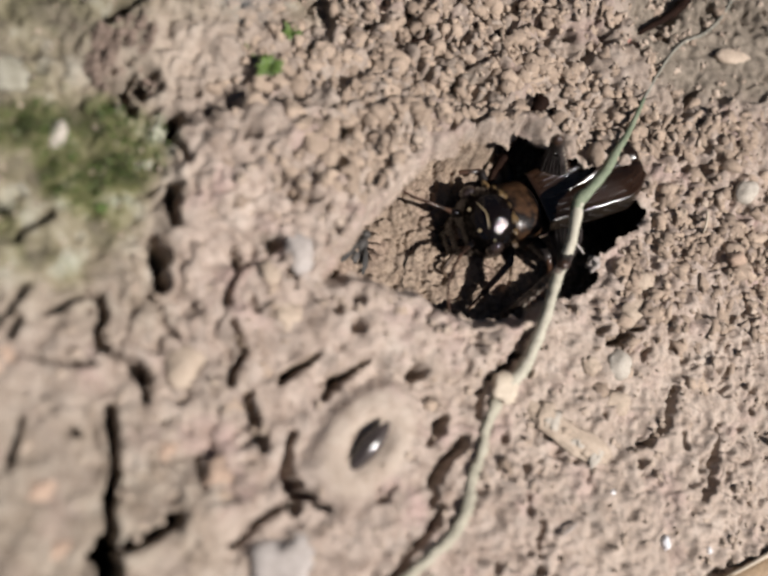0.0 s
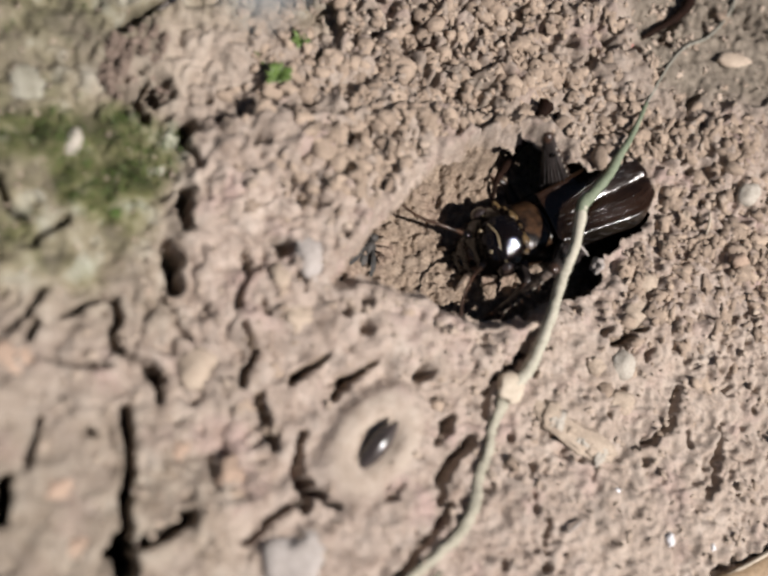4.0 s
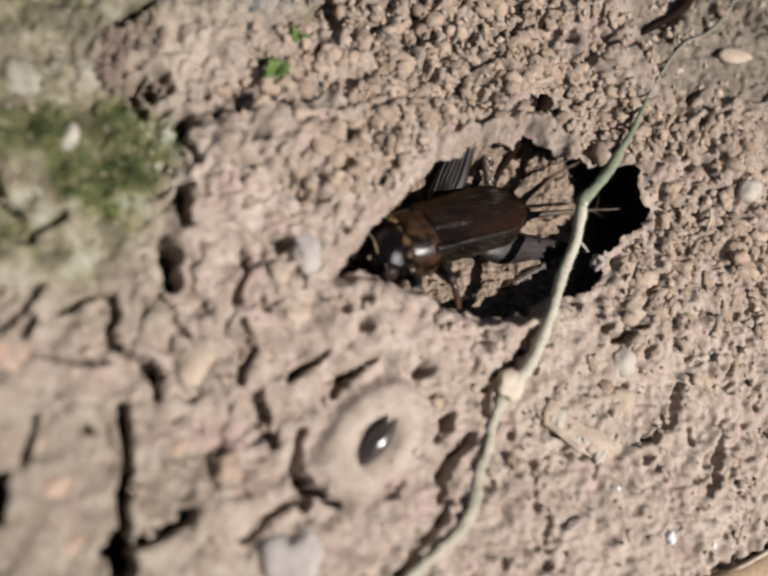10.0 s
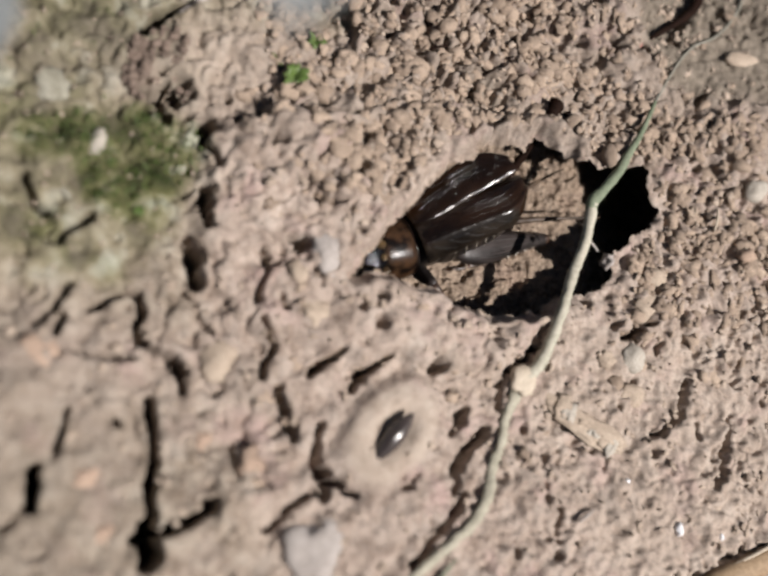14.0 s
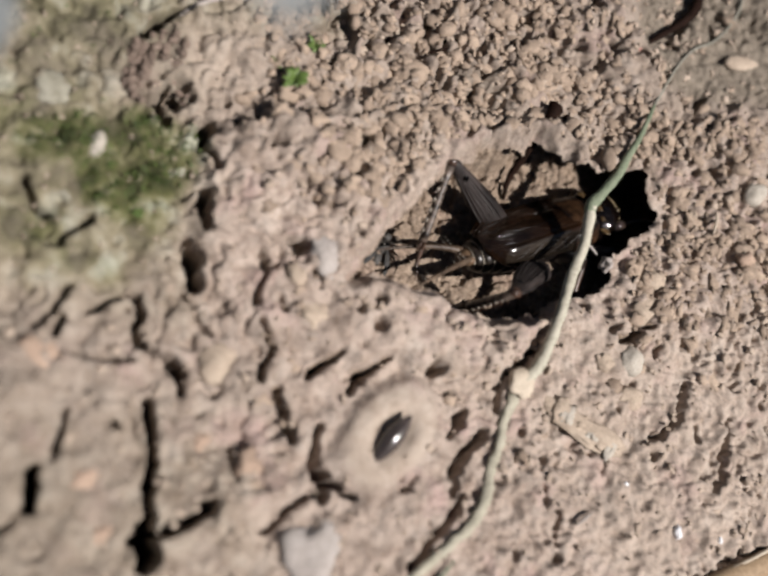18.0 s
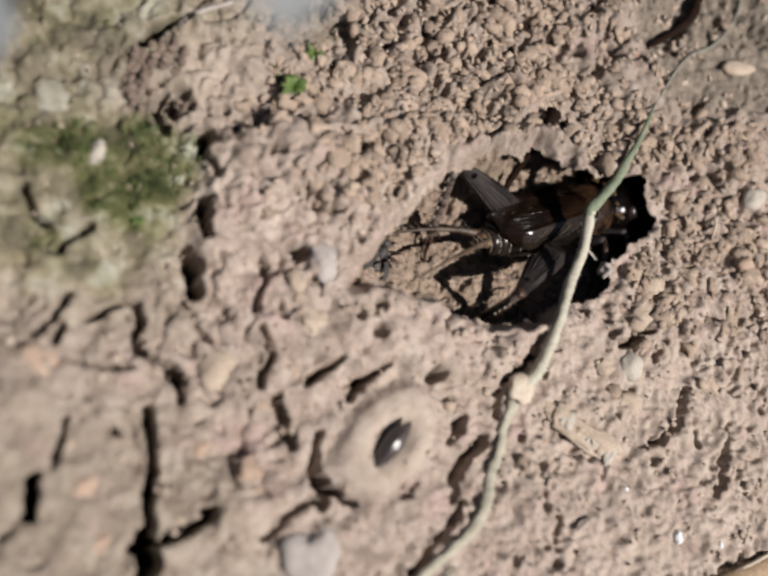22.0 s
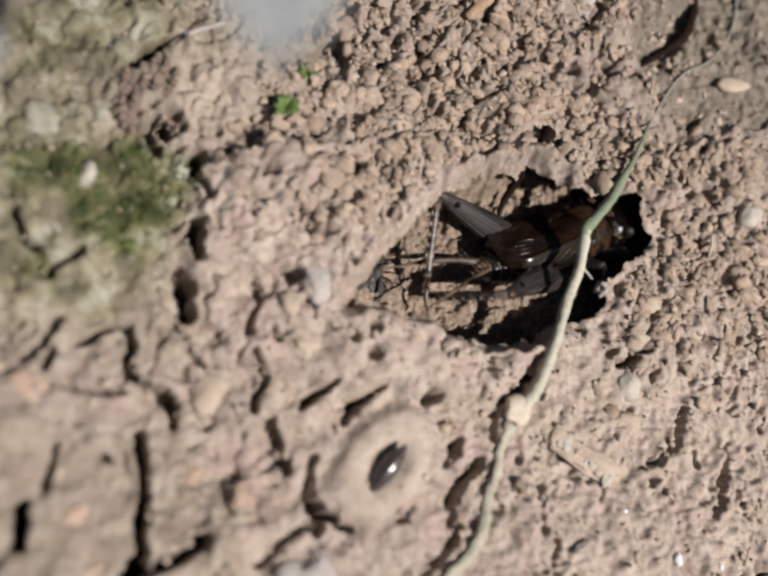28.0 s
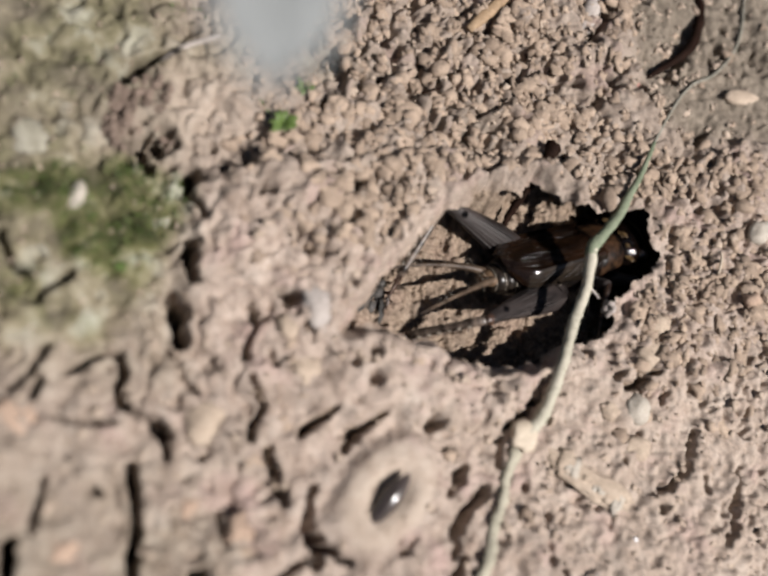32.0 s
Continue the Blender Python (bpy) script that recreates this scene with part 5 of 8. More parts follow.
# a crumbly worm cast with a pit in it
cast = empty("worm_cast", at_mm(-23.8, 22.9, 0.0))
rng = random.Random(8)
for k in range(170):
    a, r = rng.uniform(0, 6.28), 4.2 * math.sqrt(rng.uniform(0.08, 1))
    if (r * math.cos(a) + 0.6) ** 2 + (r * math.sin(a) + 2.7) ** 2 < 3.0 or r * math.cos(a) > 2.4:
        continue
    s = rng.uniform(0.2, 0.55)
    part("pellet", lump(s, s * rng.uniform(0.7, 1.2), s * 0.8, 200 + k, 0.6, 2, centre=(r * math.cos(a), r * math.sin(a) * 1.05, ground_height(-23.8 + r * math.cos(a), 22.9 + r * math.sin(a) * 1.05) + rng.uniform(-0.1, 0.4))), CASTM, cast)
tagged(cast, "crumbly brown worm cast with a dark pit", "worm cast")

# a chip of straw and a grey chip by the far edge
for a, b, r, m, lab in (((13.9, 37.0), (19.7, 42.2), 0.75, STRAW, "pale brown straw chip lying on crumbly soil"), ((30.1, 38.5), (33.1, 45.0), 1.1, GREYSTONE, "weathered grey wood chip lying on soil")):
    line = [(a[0] + (b[0] - a[0]) * k / 6, a[1] + (b[1] - a[1]) * k / 6, 0.9 + 0.12 * k) for k in range(7)]
    tagged(part("plant_chip", tube(line, [r * 0.7, r, r * 1.1, r * 0.9], 9, flat=0.55, wobble=0.16, seed=9), m), lab, "plant chip")

# small litter
for k, (x, y, l, t, m, lab) in enumerate((
    (19.0, -25.8, 1.1, 30, GREYSTONE, "bluish grey chip on the soil"),
    (2.2, -29.6, 1.6, 40, STEMG, "torn green leaf scrap by the stem"),
    (25.2, 5.0, 1.3, -40, GREYSTONE, "pale thin fibre over the burrow edge"),
    (43, 8, 1.5, 70, HUSK, "short dry grass fibre on soil"),
    (9, 29, 2.4, 15, TWIG, "short dark rootlet on the soil"),
)):
    z = max(ground_height(x, y), -0.2) + 0.35
    c, s = math.cos(radians(t)) * l, math.sin(radians(t)) * l
    ob = part("plant_scrap", tube(spline([(-c, -s, 0), (0.1, 0.15, 0.25), (c, s, 0.1)], 4), [0.1, 0.2, 0.08], 7), m)
    ob.matrix_basis = at_mm(x, y, z)
    tagged(ob, lab, "plant scrap")


# ---------- what moves ----------
def mm_pose(x, y, z, rx, ry, rz):
    return at_mm(x, y, z, rx, ry, rz)


def motions():
    walk(cricket, [
        (0, mm_pose(25.90, 11.92, -5.82, 8.0, -6.2, -163.3)), (1, mm_pose(25.74, 9.44, -5.79, 8.0, -6.0, -164.2)), (2, mm_pose(25.56, 10.06, -5.81, 8.0, -6.1, -163.0)),
        (2.5, mm_pose(25.82, 10.11, -5.79, 8.0, -6.0, -162.8)), (4.5, mm_pose(26.35, 9.69, -5.77, 8.0, -5.8, -162.1)), (5, mm_pose(25.46, 9.36, -5.75, 8.0, -5.7, -159.7)),
        (5.5, mm_pose(23.35, 9.06, -5.56, 8.0, -5.2, -159.0)), (6, mm_pose(23.93, 8.88, -5.57, 8.0, -5.3, -158.2)), (6.5, mm_pose(23.20, 9.05, -5.57, 8.0, -5.2, -157.4)),
        (7, mm_pose(23.38, 9.31, -5.50, 8.0, -4.8, -157.6)), (7.5, mm_pose(22.43, 9.39, -5.78, 14.0, -6.5, -151.7)), (8, mm_pose(23.39, 9.20, -6.05, 22.0, -11.2, -147.3)),
        (8.5, mm_pose(20.41, 8.49, -5.64, 22.0, -7.5, -154.1)), (9, mm_pose(15.53, 7.33, -4.89, 22.0, -1.7, -161.2)), (9.5, mm_pose(14.69, 8.22, -4.90, 22.0, -1.8, -162.2)),
        (10, mm_pose(11.81, 7.86, -4.91, 22.0, -1.8, -163.7)), (10.5, mm_pose(8.85, 8.22, -4.92, 22.0, -3.2, -162.7)), (11, mm_pose(3.23, 6.51, -4.73, 22.0, -3.5, -162.4)),
        (11.5, mm_pose(2.99, 6.01, -4.74, 22.0, -3.5, -162.0)), (12, mm_pose(2.32, 5.99, -4.73, 22.0, -3.5, -163.8)), (12.5, mm_pose(6.08, 7.14, -4.83, 22.0, -3.0, -163.9)),
        (13, mm_pose(7.14, 7.12, -4.88, 22.0, -1.7, -165.4)), (13.5, mm_pose(6.98, 7.28, -4.88, 22.0, -1.7, -165.6)), (14, mm_pose(7.14, 7.25, -4.88, 22.0, -1.7, -165.3)),
        (14.3, mm_pose(6.96, 6.75, -4.70, 22.0, -4.7, -159.2)), (14.5, mm_pose(13.33, 8.74, -4.87, 22.0, -11.4, -142.9)), (15, mm_pose(16.97, 7.85, -4.79, 0.0, -2.9, -103.5)),
        (15.5, mm_pose(18.10, 8.01, -5.01, -0.0, -2.9, -64.1)), (16, mm_pose(19.23, 8.17, -5.23, -0.0, -2.9, -24.7)), (16.5, mm_pose(24.67, 10.33, -5.75, -36.0, 3.9, 14.7)),
        (17, mm_pose(21.29, 9.74, -5.69, -36.0, 3.6, 18.0)), (18, mm_pose(21.06, 7.86, -5.67, -36.0, 3.5, 16.0)), (19, mm_pose(20.32, 8.33, -5.66, -36.0, 3.5, 17.8)),
        (20, mm_pose(20.50, 8.61, -5.66, -36.0, 3.4, 14.6)), (21, mm_pose(21.64, 8.85, -5.62, -36.0, 3.2, 16.8)), (21.5, mm_pose(22.04, 10.52, -5.66, -36.0, 3.4, 15.2)),
        (22, mm_pose(23.80, 10.71, -5.70, -36.0, 3.6, 15.7)), (22.5, mm_pose(24.75, 11.18, -5.72, -36.0, 3.7, 16.6)), (23, mm_pose(23.71, 10.26, -5.71, -36.0, 3.7, 14.4)),
        (23.5, mm_pose(26.06, 10.20, -5.78, -36.0, 4.1, 16.2)), (24, mm_pose(27.00, 10.37, -5.81, -36.0, 4.2, 15.1)), (24.5, mm_pose(26.93, 10.39, -5.82, -36.0, 4.3, 16.4)),
        (25, mm_pose(26.92, 10.41, -5.80, -36.0, 4.2, 17.8)), (25.5, mm_pose(27.79, 10.94, -5.87, -36.0, 4.5, 17.4)), (27.5, mm_pose(25.14, 10.47, -5.75, -36.0, 3.9, 20.3)),
        (28, mm_pose(24.11, 10.05, -5.69, -36.0, 3.6, 18.6)), (28.5, mm_pose(23.63, 9.77, -5.70, -36.0, 3.6, 16.9)), (29, mm_pose(24.00, 9.69, -5.70, -36.0, 3.7, 17.4)),
        (29.5, mm_pose(24.42, 10.50, -5.71, -36.0, 3.7, 16.6)), (30, mm_pose(26.02, 10.89, -5.77, -36.0, 4.0, 15.3)), (30.5, mm_pose(26.71, 10.74, -5.81, -36.0, 4.2, 15.0)),
        (31, mm_pose(26.66, 10.41, -5.80, -36.0, 4.2, 17.8)), (31.5, mm_pose(25.93, 10.46, -5.78, -36.0, 4.1, 16.8)), (32, mm_pose(24.79, 10.31, -5.75, -36.0, 3.9, 12.8)),
    ])
    walk(cricket_legs["hind", "left"][0], [
        (0, mm_pose(-2.50, 2.60, -0.80, -52.5, -31.3, 32.1)), (1, mm_pose(-2.50, 2.60, -0.80, -59.9, -35.0, 25.5)), (2, mm_pose(-2.50, 2.60, -0.80, -61.8, -32.4, 26.1)),
        (2.5, mm_pose(-2.50, 2.60, -0.80, -65.9, -32.2, 24.4)), (4.5, mm_pose(-2.50, 2.60, -0.80, -79.7, -29.9, 18.4)), (5, mm_pose(-2.50, 2.60, -0.80, -73.1, -31.7, 18.9)),
        (5.5, mm_pose(-2.50, 2.60, -0.80, -48.6, -39.8, 23.5)), (6, mm_pose(-2.50, 2.60, -0.80, -54.6, -40.0, 19.6)), (6.5, mm_pose(-2.50, 2.60, -0.80, -48.1, -41.8, 19.4)),
        (7, mm_pose(-2.50, 2.60, -0.80, -54.5, -40.6, 19.6)), (7.5, mm_pose(-2.50, 2.60, -0.80, -45.7, -38.0, 25.4)), (8, mm_pose(-2.50, 2.60, -0.80, -58.4, -29.9, 23.4)),
        (8.25, mm_pose(-2.50, 2.60, -0.80, -35.1, -34.5, 32.8)), (8.5, mm_pose(-2.50, 2.60, -0.80, -11.1, -41.9, 39.8)), (8.625, mm_pose(-2.50, 2.60, -0.80, -17.3, -48.4, 84.5)),
        (8.75, mm_pose(-2.50, 2.60, -0.80, -42.1, -36.5, 124.7)), (8.875, mm_pose(-2.50, 2.60, -0.80, -52.8, -15.4, 151.9)), (9, mm_pose(-2.50, 2.60, -0.80, -55.2, 12.4, 176.2)),
        (9.5, mm_pose(-2.50, 2.60, -0.80, -52.4, 12.7, 173.8)), (10, mm_pose(-2.50, 2.60, -0.80, -50.3, 13.7, 171.8)), (10.5, mm_pose(-2.50, 2.60, -0.80, -49.4, 13.0, 168.6)),
        (11, mm_pose(-2.50, 2.60, -0.80, -52.8, 10.4, 172.1)), (11.5, mm_pose(-2.50, 2.60, -0.80, -53.3, 9.1, 171.7)), (12, mm_pose(-2.50, 2.60, -0.80, -55.0, 3.8, 173.4)),
        (12.5, mm_pose(-2.50, 2.60, -0.80, -54.5, 10.5, 178.1)), (13, mm_pose(-2.50, 2.60, -0.80, -56.7, 10.3, -177.2)), (13.5, mm_pose(-2.50, 2.60, -0.80, -56.5, 10.3, -177.3)),
        (14, mm_pose(-2.50, 2.60, -0.80, -55.5, 11.0, -178.8)), (14.3, mm_pose(-2.50, 2.60, -0.80, -53.2, 3.0, 164.1)), (14.5, mm_pose(-2.50, 2.60, -0.80, -54.7, 6.9, 159.9)),
        (14.75, mm_pose(-2.50, 2.60, -0.80, -46.4, -22.1, 152.2)), (15, mm_pose(-2.50, 2.60, -0.80, -38.1, -47.0, 144.1)), (15.5, mm_pose(-2.50, 2.60, -0.80, -32.8, -47.0, 144.1)),
        (16, mm_pose(-2.50, 2.60, -0.80, -28.2, -47.0, 144.1)), (16.5, mm_pose(-2.50, 2.60, -0.80, -2.2, -52.4, 166.8)), (17, mm_pose(-2.50, 2.60, -0.80, -5.8, -50.1, 177.1)),
        (18, mm_pose(-2.50, 2.60, -0.80, -0.3, -53.3, 167.0)), (19, mm_pose(-2.50, 2.60, -0.80, -8.0, -54.4, 175.0)), (20, mm_pose(-2.50, 2.60, -0.80, -6.1, -50.8, 177.7)),
        (21, mm_pose(-2.50, 2.60, -0.80, -1.4, -51.3, 171.0)), (21.5, mm_pose(-2.50, 2.60, -0.80, -0.6, -44.0, 179.8)), (22, mm_pose(-2.50, 2.60, -0.80, 2.6, -44.2, 173.5)),
        (22.5, mm_pose(-2.50, 2.60, -0.80, 21.2, -28.6, 165.2)), (23, mm_pose(-2.50, 2.60, -0.80, 0.0, -45.5, 175.1)), (23.5, mm_pose(-2.50, 2.60, -0.80, 30.7, -14.4, 158.1)),
        (24, mm_pose(-2.50, 2.60, -0.80, 25.6, -24.6, 152.6)), (24.5, mm_pose(-2.50, 2.60, -0.80, 29.2, -19.5, 146.3)), (25, mm_pose(-2.50, 2.60, -0.80, 23.9, -31.6, 148.7)),
        (25.5, mm_pose(-2.50, 2.60, -0.80, 30.1, -15.5, 152.7)), (27.5, mm_pose(-2.50, 2.60, -0.80, 18.4, -37.7, 156.9)), (28, mm_pose(-2.50, 2.60, -0.80, 15.9, -37.9, 163.4)),
        (28.5, mm_pose(-2.50, 2.60, -0.80, 20.2, -33.5, 161.1)), (29, mm_pose(-2.50, 2.60, -0.80, 19.4, -34.8, 161.1)), (29.5, mm_pose(-2.50, 2.60, -0.80, 20.0, -32.0, 163.2)),
        (30, mm_pose(-2.50, 2.60, -0.80, 23.6, -26.3, 159.3)), (30.5, mm_pose(-2.50, 2.60, -0.80, 29.4, -16.6, 151.2)), (31, mm_pose(-2.50, 2.60, -0.80, 29.6, -18.8, 168.1)),
        (31.5, mm_pose(-2.50, 2.60, -0.80, 19.0, -34.5, 158.4)), (32, mm_pose(-2.50, 2.60, -0.80, 15.3, -35.3, 165.2)),
    ])
    walk(cricket_legs["hind", "left"][1], [
        (0, mm_pose(7.99, 9.18, 6.74, -76.6, 73.0, 30.9)), (1, mm_pose(8.22, 7.71, 7.53, -80.0, 73.1, 27.9)), (2, mm_pose(8.50, 7.99, 6.96, -83.8, 73.2, 22.1)),
        (2.5, mm_pose(8.68, 7.66, 6.92, -86.0, 72.8, 19.5)), (4.5, mm_pose(9.43, 6.56, 6.42, -91.7, 72.8, 11.3)), (5, mm_pose(9.18, 6.59, 6.82, -94.0, 74.1, 6.3)),
        (5.5, mm_pose(7.72, 7.04, 8.48, -96.7, 76.0, 2.3)), (6, mm_pose(7.97, 6.32, 8.51, -98.3, 76.2, -0.5)), (6.5, mm_pose(7.69, 6.20, 8.86, -100.9, 76.1, -4.3)),
        (7, mm_pose(7.86, 6.30, 8.64, -102.5, 75.1, -6.2)), (7.5, mm_pose(7.82, 7.50, 8.12, -132.8, 78.2, -40.7)), (8, mm_pose(9.04, 7.59, 6.42, -173.0, 75.2, -84.2)),
        (8.5, mm_pose(5.79, 9.50, 8.89, -167.4, 76.9, -70.3)), (8.625, mm_pose(-1.58, 12.19, 10.04, -100.5, 73.1, 2.9)), (8.75, mm_pose(-9.14, 12.18, 7.82, -95.6, 52.9, 7.2)),
        (8.875, mm_pose(-14.82, 9.19, 3.06, -97.0, 35.4, 15.6)), (9, mm_pose(-16.63, 3.53, -3.91, -105.7, 10.3, 9.7)), (9.5, mm_pose(-16.56, 4.14, -4.00, -104.8, 11.9, 11.7)),
        (10, mm_pose(-16.45, 4.60, -4.23, -109.5, 10.0, 7.7)), (10.5, mm_pose(-16.35, 5.40, -4.06, -111.4, 10.5, 4.3)), (11, mm_pose(-16.63, 4.56, -3.42, -117.9, 9.8, -4.2)),
        (11.5, mm_pose(-16.67, 4.66, -3.09, -117.8, 11.8, -4.8)), (12, mm_pose(-16.87, 4.27, -1.76, -118.4, 18.6, -5.6)), (12.5, mm_pose(-16.75, 3.08, -3.45, -115.4, 8.3, 2.2)),
        (13, mm_pose(-16.75, 1.90, -3.39, -115.8, 7.2, 3.7)), (13.5, mm_pose(-16.75, 1.94, -3.39, -116.3, 7.0, 3.1)), (14, mm_pose(-16.73, 2.30, -3.55, -116.8, 6.5, 2.1)),
        (14.3, mm_pose(-16.43, 6.57, -1.55, -109.3, 27.7, 0.9)), (14.5, mm_pose(-16.02, 7.55, -2.53, -101.1, 17.2, -1.1)), (14.75, mm_pose(-14.38, 8.87, 4.65, -87.5, 59.7, 2.9)),
        (15, mm_pose(-10.50, 8.40, 9.81, 159.1, 83.5, -109.4)), (15.5, mm_pose(-10.50, 8.40, 9.81, 158.5, 83.5, -109.4)), (16, mm_pose(-10.50, 8.40, 9.81, 157.9, 83.5, -109.4)),
        (16.5, mm_pose(-11.12, 4.62, 10.68, -124.2, 77.3, 19.1)), (17, mm_pose(-11.78, 3.07, 10.33, 50.8, 69.8, -176.9)), (18, mm_pose(-10.93, 4.55, 10.83, 74.3, 58.2, -148.5)),
        (19, mm_pose(-10.92, 3.33, 10.98, 38.1, 78.8, 172.4)), (20, mm_pose(-11.66, 2.97, 10.43, -32.5, 72.8, 98.1)), (21, mm_pose(-11.46, 4.03, 10.51, 72.7, 55.2, -150.9)),
        (21.5, mm_pose(-12.93, 2.63, 9.27, 69.3, 60.6, -153.7)), (22, mm_pose(-12.84, 3.78, 9.30, 55.1, 74.5, -169.6)), (22.5, mm_pose(-14.81, 5.85, 6.14, 112.6, 68.7, -103.5)),
        (23, mm_pose(-12.62, 3.48, 9.55, 73.3, 71.4, -149.2)), (23.5, mm_pose(-15.54, 7.83, 2.80, 76.3, 35.3, -145.0)), (24, mm_pose(-14.20, 8.67, 5.24, 66.4, 39.8, -157.1)),
        (24.5, mm_pose(-13.87, 10.19, 4.04, 76.9, 32.4, -144.5)), (25, mm_pose(-13.05, 9.01, 6.81, 90.8, 52.7, -130.9)), (25.5, mm_pose(-14.92, 9.01, 3.07, 66.8, 27.0, -156.6)),
        (27.5, mm_pose(-13.06, 7.11, 8.06, 95.1, 50.2, -126.1)), (28, mm_pose(-13.47, 5.87, 8.10, 90.8, 50.0, -130.1)), (28.5, mm_pose(-13.94, 6.51, 7.21, 94.7, 51.0, -124.2)),
        (29, mm_pose(-13.76, 6.45, 7.48, 93.9, 50.7, -125.8)), (29.5, mm_pose(-14.27, 6.16, 6.88, 93.4, 51.6, -125.7)), (30, mm_pose(-14.65, 7.20, 5.63, 99.4, 51.4, -118.5)),
        (30.5, mm_pose(-14.67, 9.30, 3.34, 74.7, 31.8, -146.1)), (31, mm_pose(-15.93, 5.43, 3.88, 61.5, 41.9, -166.8)), (31.5, mm_pose(-13.61, 6.99, 7.42, 58.1, 44.1, -169.6)),
        (32, mm_pose(-13.94, 5.61, 7.59, 63.7, 47.7, -160.0)),
    ])
    walk(cricket_legs["hind", "right"][0], [
        (0, mm_pose(-2.50, -2.60, -0.80, -33.6, -59.1, -4.8)), (0.25, mm_pose(-2.50, -2.60, -0.80, 14.3, -67.4, -62.4)), (0.5, mm_pose(-2.50, -2.60, -0.80, 53.4, -54.3, -107.6)),
        (0.75, mm_pose(-2.50, -2.60, -0.80, 66.7, -33.5, -126.4)), (1, mm_pose(-2.50, -2.60, -0.80, 72.2, -8.4, -138.8)), (1.25, mm_pose(-2.50, -2.60, -0.80, 66.2, -32.2, -125.5)),
        (1.5, mm_pose(-2.50, -2.60, -0.80, 53.4, -51.5, -106.4)), (1.75, mm_pose(-2.50, -2.60, -0.80, 20.5, -64.0, -66.7)), (2, mm_pose(-2.50, -2.60, -0.80, -20.0, -58.7, -13.9)),
        (2.5, mm_pose(-2.50, -2.60, -0.80, -13.0, -58.0, -18.6)), (4.5, mm_pose(-2.50, -2.60, -0.80, 5.8, -53.1, -30.7)), (5, mm_pose(-2.50, -2.60, -0.80, 0.1, -56.5, -31.3)),
        (5.125, mm_pose(-2.50, -2.60, -0.80, 29.2, -56.1, -73.0)), (5.25, mm_pose(-2.50, -2.60, -0.80, 50.8, -44.2, -102.7)), (5.375, mm_pose(-2.50, -2.60, -0.80, 62.3, -27.8, -120.9)),
        (5.5, mm_pose(-2.50, -2.60, -0.80, 67.9, -6.9, -135.2)), (5.75, mm_pose(-2.50, -2.60, -0.80, 53.2, -40.4, -104.3)), (6, mm_pose(-2.50, -2.60, -0.80, 13.7, -54.7, -44.6)),
        (6.25, mm_pose(-2.50, -2.60, -0.80, 50.3, -39.1, -99.4)), (6.5, mm_pose(-2.50, -2.60, -0.80, 62.9, -7.2, -128.2)), (6.75, mm_pose(-2.50, -2.60, -0.80, 50.7, -38.9, -99.9)),
        (7, mm_pose(-2.50, -2.60, -0.80, 15.5, -54.9, -46.4)), (7.5, mm_pose(-2.50, -2.60, -0.80, 16.8, -49.3, -39.9)), (8, mm_pose(-2.50, -2.60, -0.80, 7.6, -52.3, -41.4)),
        (8.5, mm_pose(0.60, -3.00, -1.20, 65.6, -42.4, -111.9)), (9, mm_pose(0.60, -3.00, -1.20, 76.9, -37.2, -117.1)), (9.5, mm_pose(0.60, -3.00, -1.20, 86.0, -35.4, -129.4)),
        (10, mm_pose(0.60, -3.00, -1.20, 78.9, -33.2, -136.2)), (10.5, mm_pose(0.60, -3.00, -1.20, 78.7, -32.5, -137.4)), (10.75, mm_pose(0.60, -3.00, -1.20, 94.8, -29.3, -144.5)),
        (11, mm_pose(0.60, -3.00, -1.20, 104.2, -25.6, -153.7)), (11.5, mm_pose(0.60, -3.00, -1.20, 104.4, -25.6, -153.9)), (12, mm_pose(0.60, -3.00, -1.20, 102.6, -26.1, -152.3)),
        (12.25, mm_pose(-0.95, -2.80, -1.00, 104.8, -17.1, -155.0)), (12.5, mm_pose(-2.50, -2.60, -0.80, 106.4, -8.1, -157.3)), (13, mm_pose(-2.50, -2.60, -0.80, 102.2, -9.0, -150.8)),
        (13.5, mm_pose(-2.50, -2.60, -0.80, 102.5, -9.0, -151.0)), (14, mm_pose(-2.50, -2.60, -0.80, 103.2, -8.6, -152.1)), (14.075, mm_pose(-2.50, -2.60, -0.80, 100.0, -33.9, -150.4)),
        (14.15, mm_pose(-2.50, -2.60, -0.80, 100.7, -56.4, -151.1)), (14.225, mm_pose(-2.50, -2.60, -0.80, 95.1, -79.2, -148.2)), (14.3, mm_pose(-2.50, -2.60, -0.80, -84.8, -77.6, 33.9)),
        (14.5, mm_pose(-2.50, -2.60, -0.80, -13.7, -53.8, -12.9)), (14.75, mm_pose(-2.24, -2.66, -0.93, 45.4, -70.4, -87.7)), (15, mm_pose(-1.95, -2.73, -1.07, 80.1, -47.0, -144.1)),
        (15.5, mm_pose(-1.40, -2.85, -1.35, 70.8, -47.0, -144.1)), (16, mm_pose(-0.85, -2.98, -1.62, 62.1, -47.0, -144.1)), (16.5, mm_pose(-0.30, -3.10, -1.90, 78.3, -10.5, -151.9)),
        (17, mm_pose(-0.30, -3.10, -1.90, 90.5, -15.4, -146.3)), (18, mm_pose(-0.30, -3.10, -1.90, 88.9, -21.7, -146.1)), (19, mm_pose(-0.30, -3.10, -1.90, 94.8, -21.7, -144.4)),
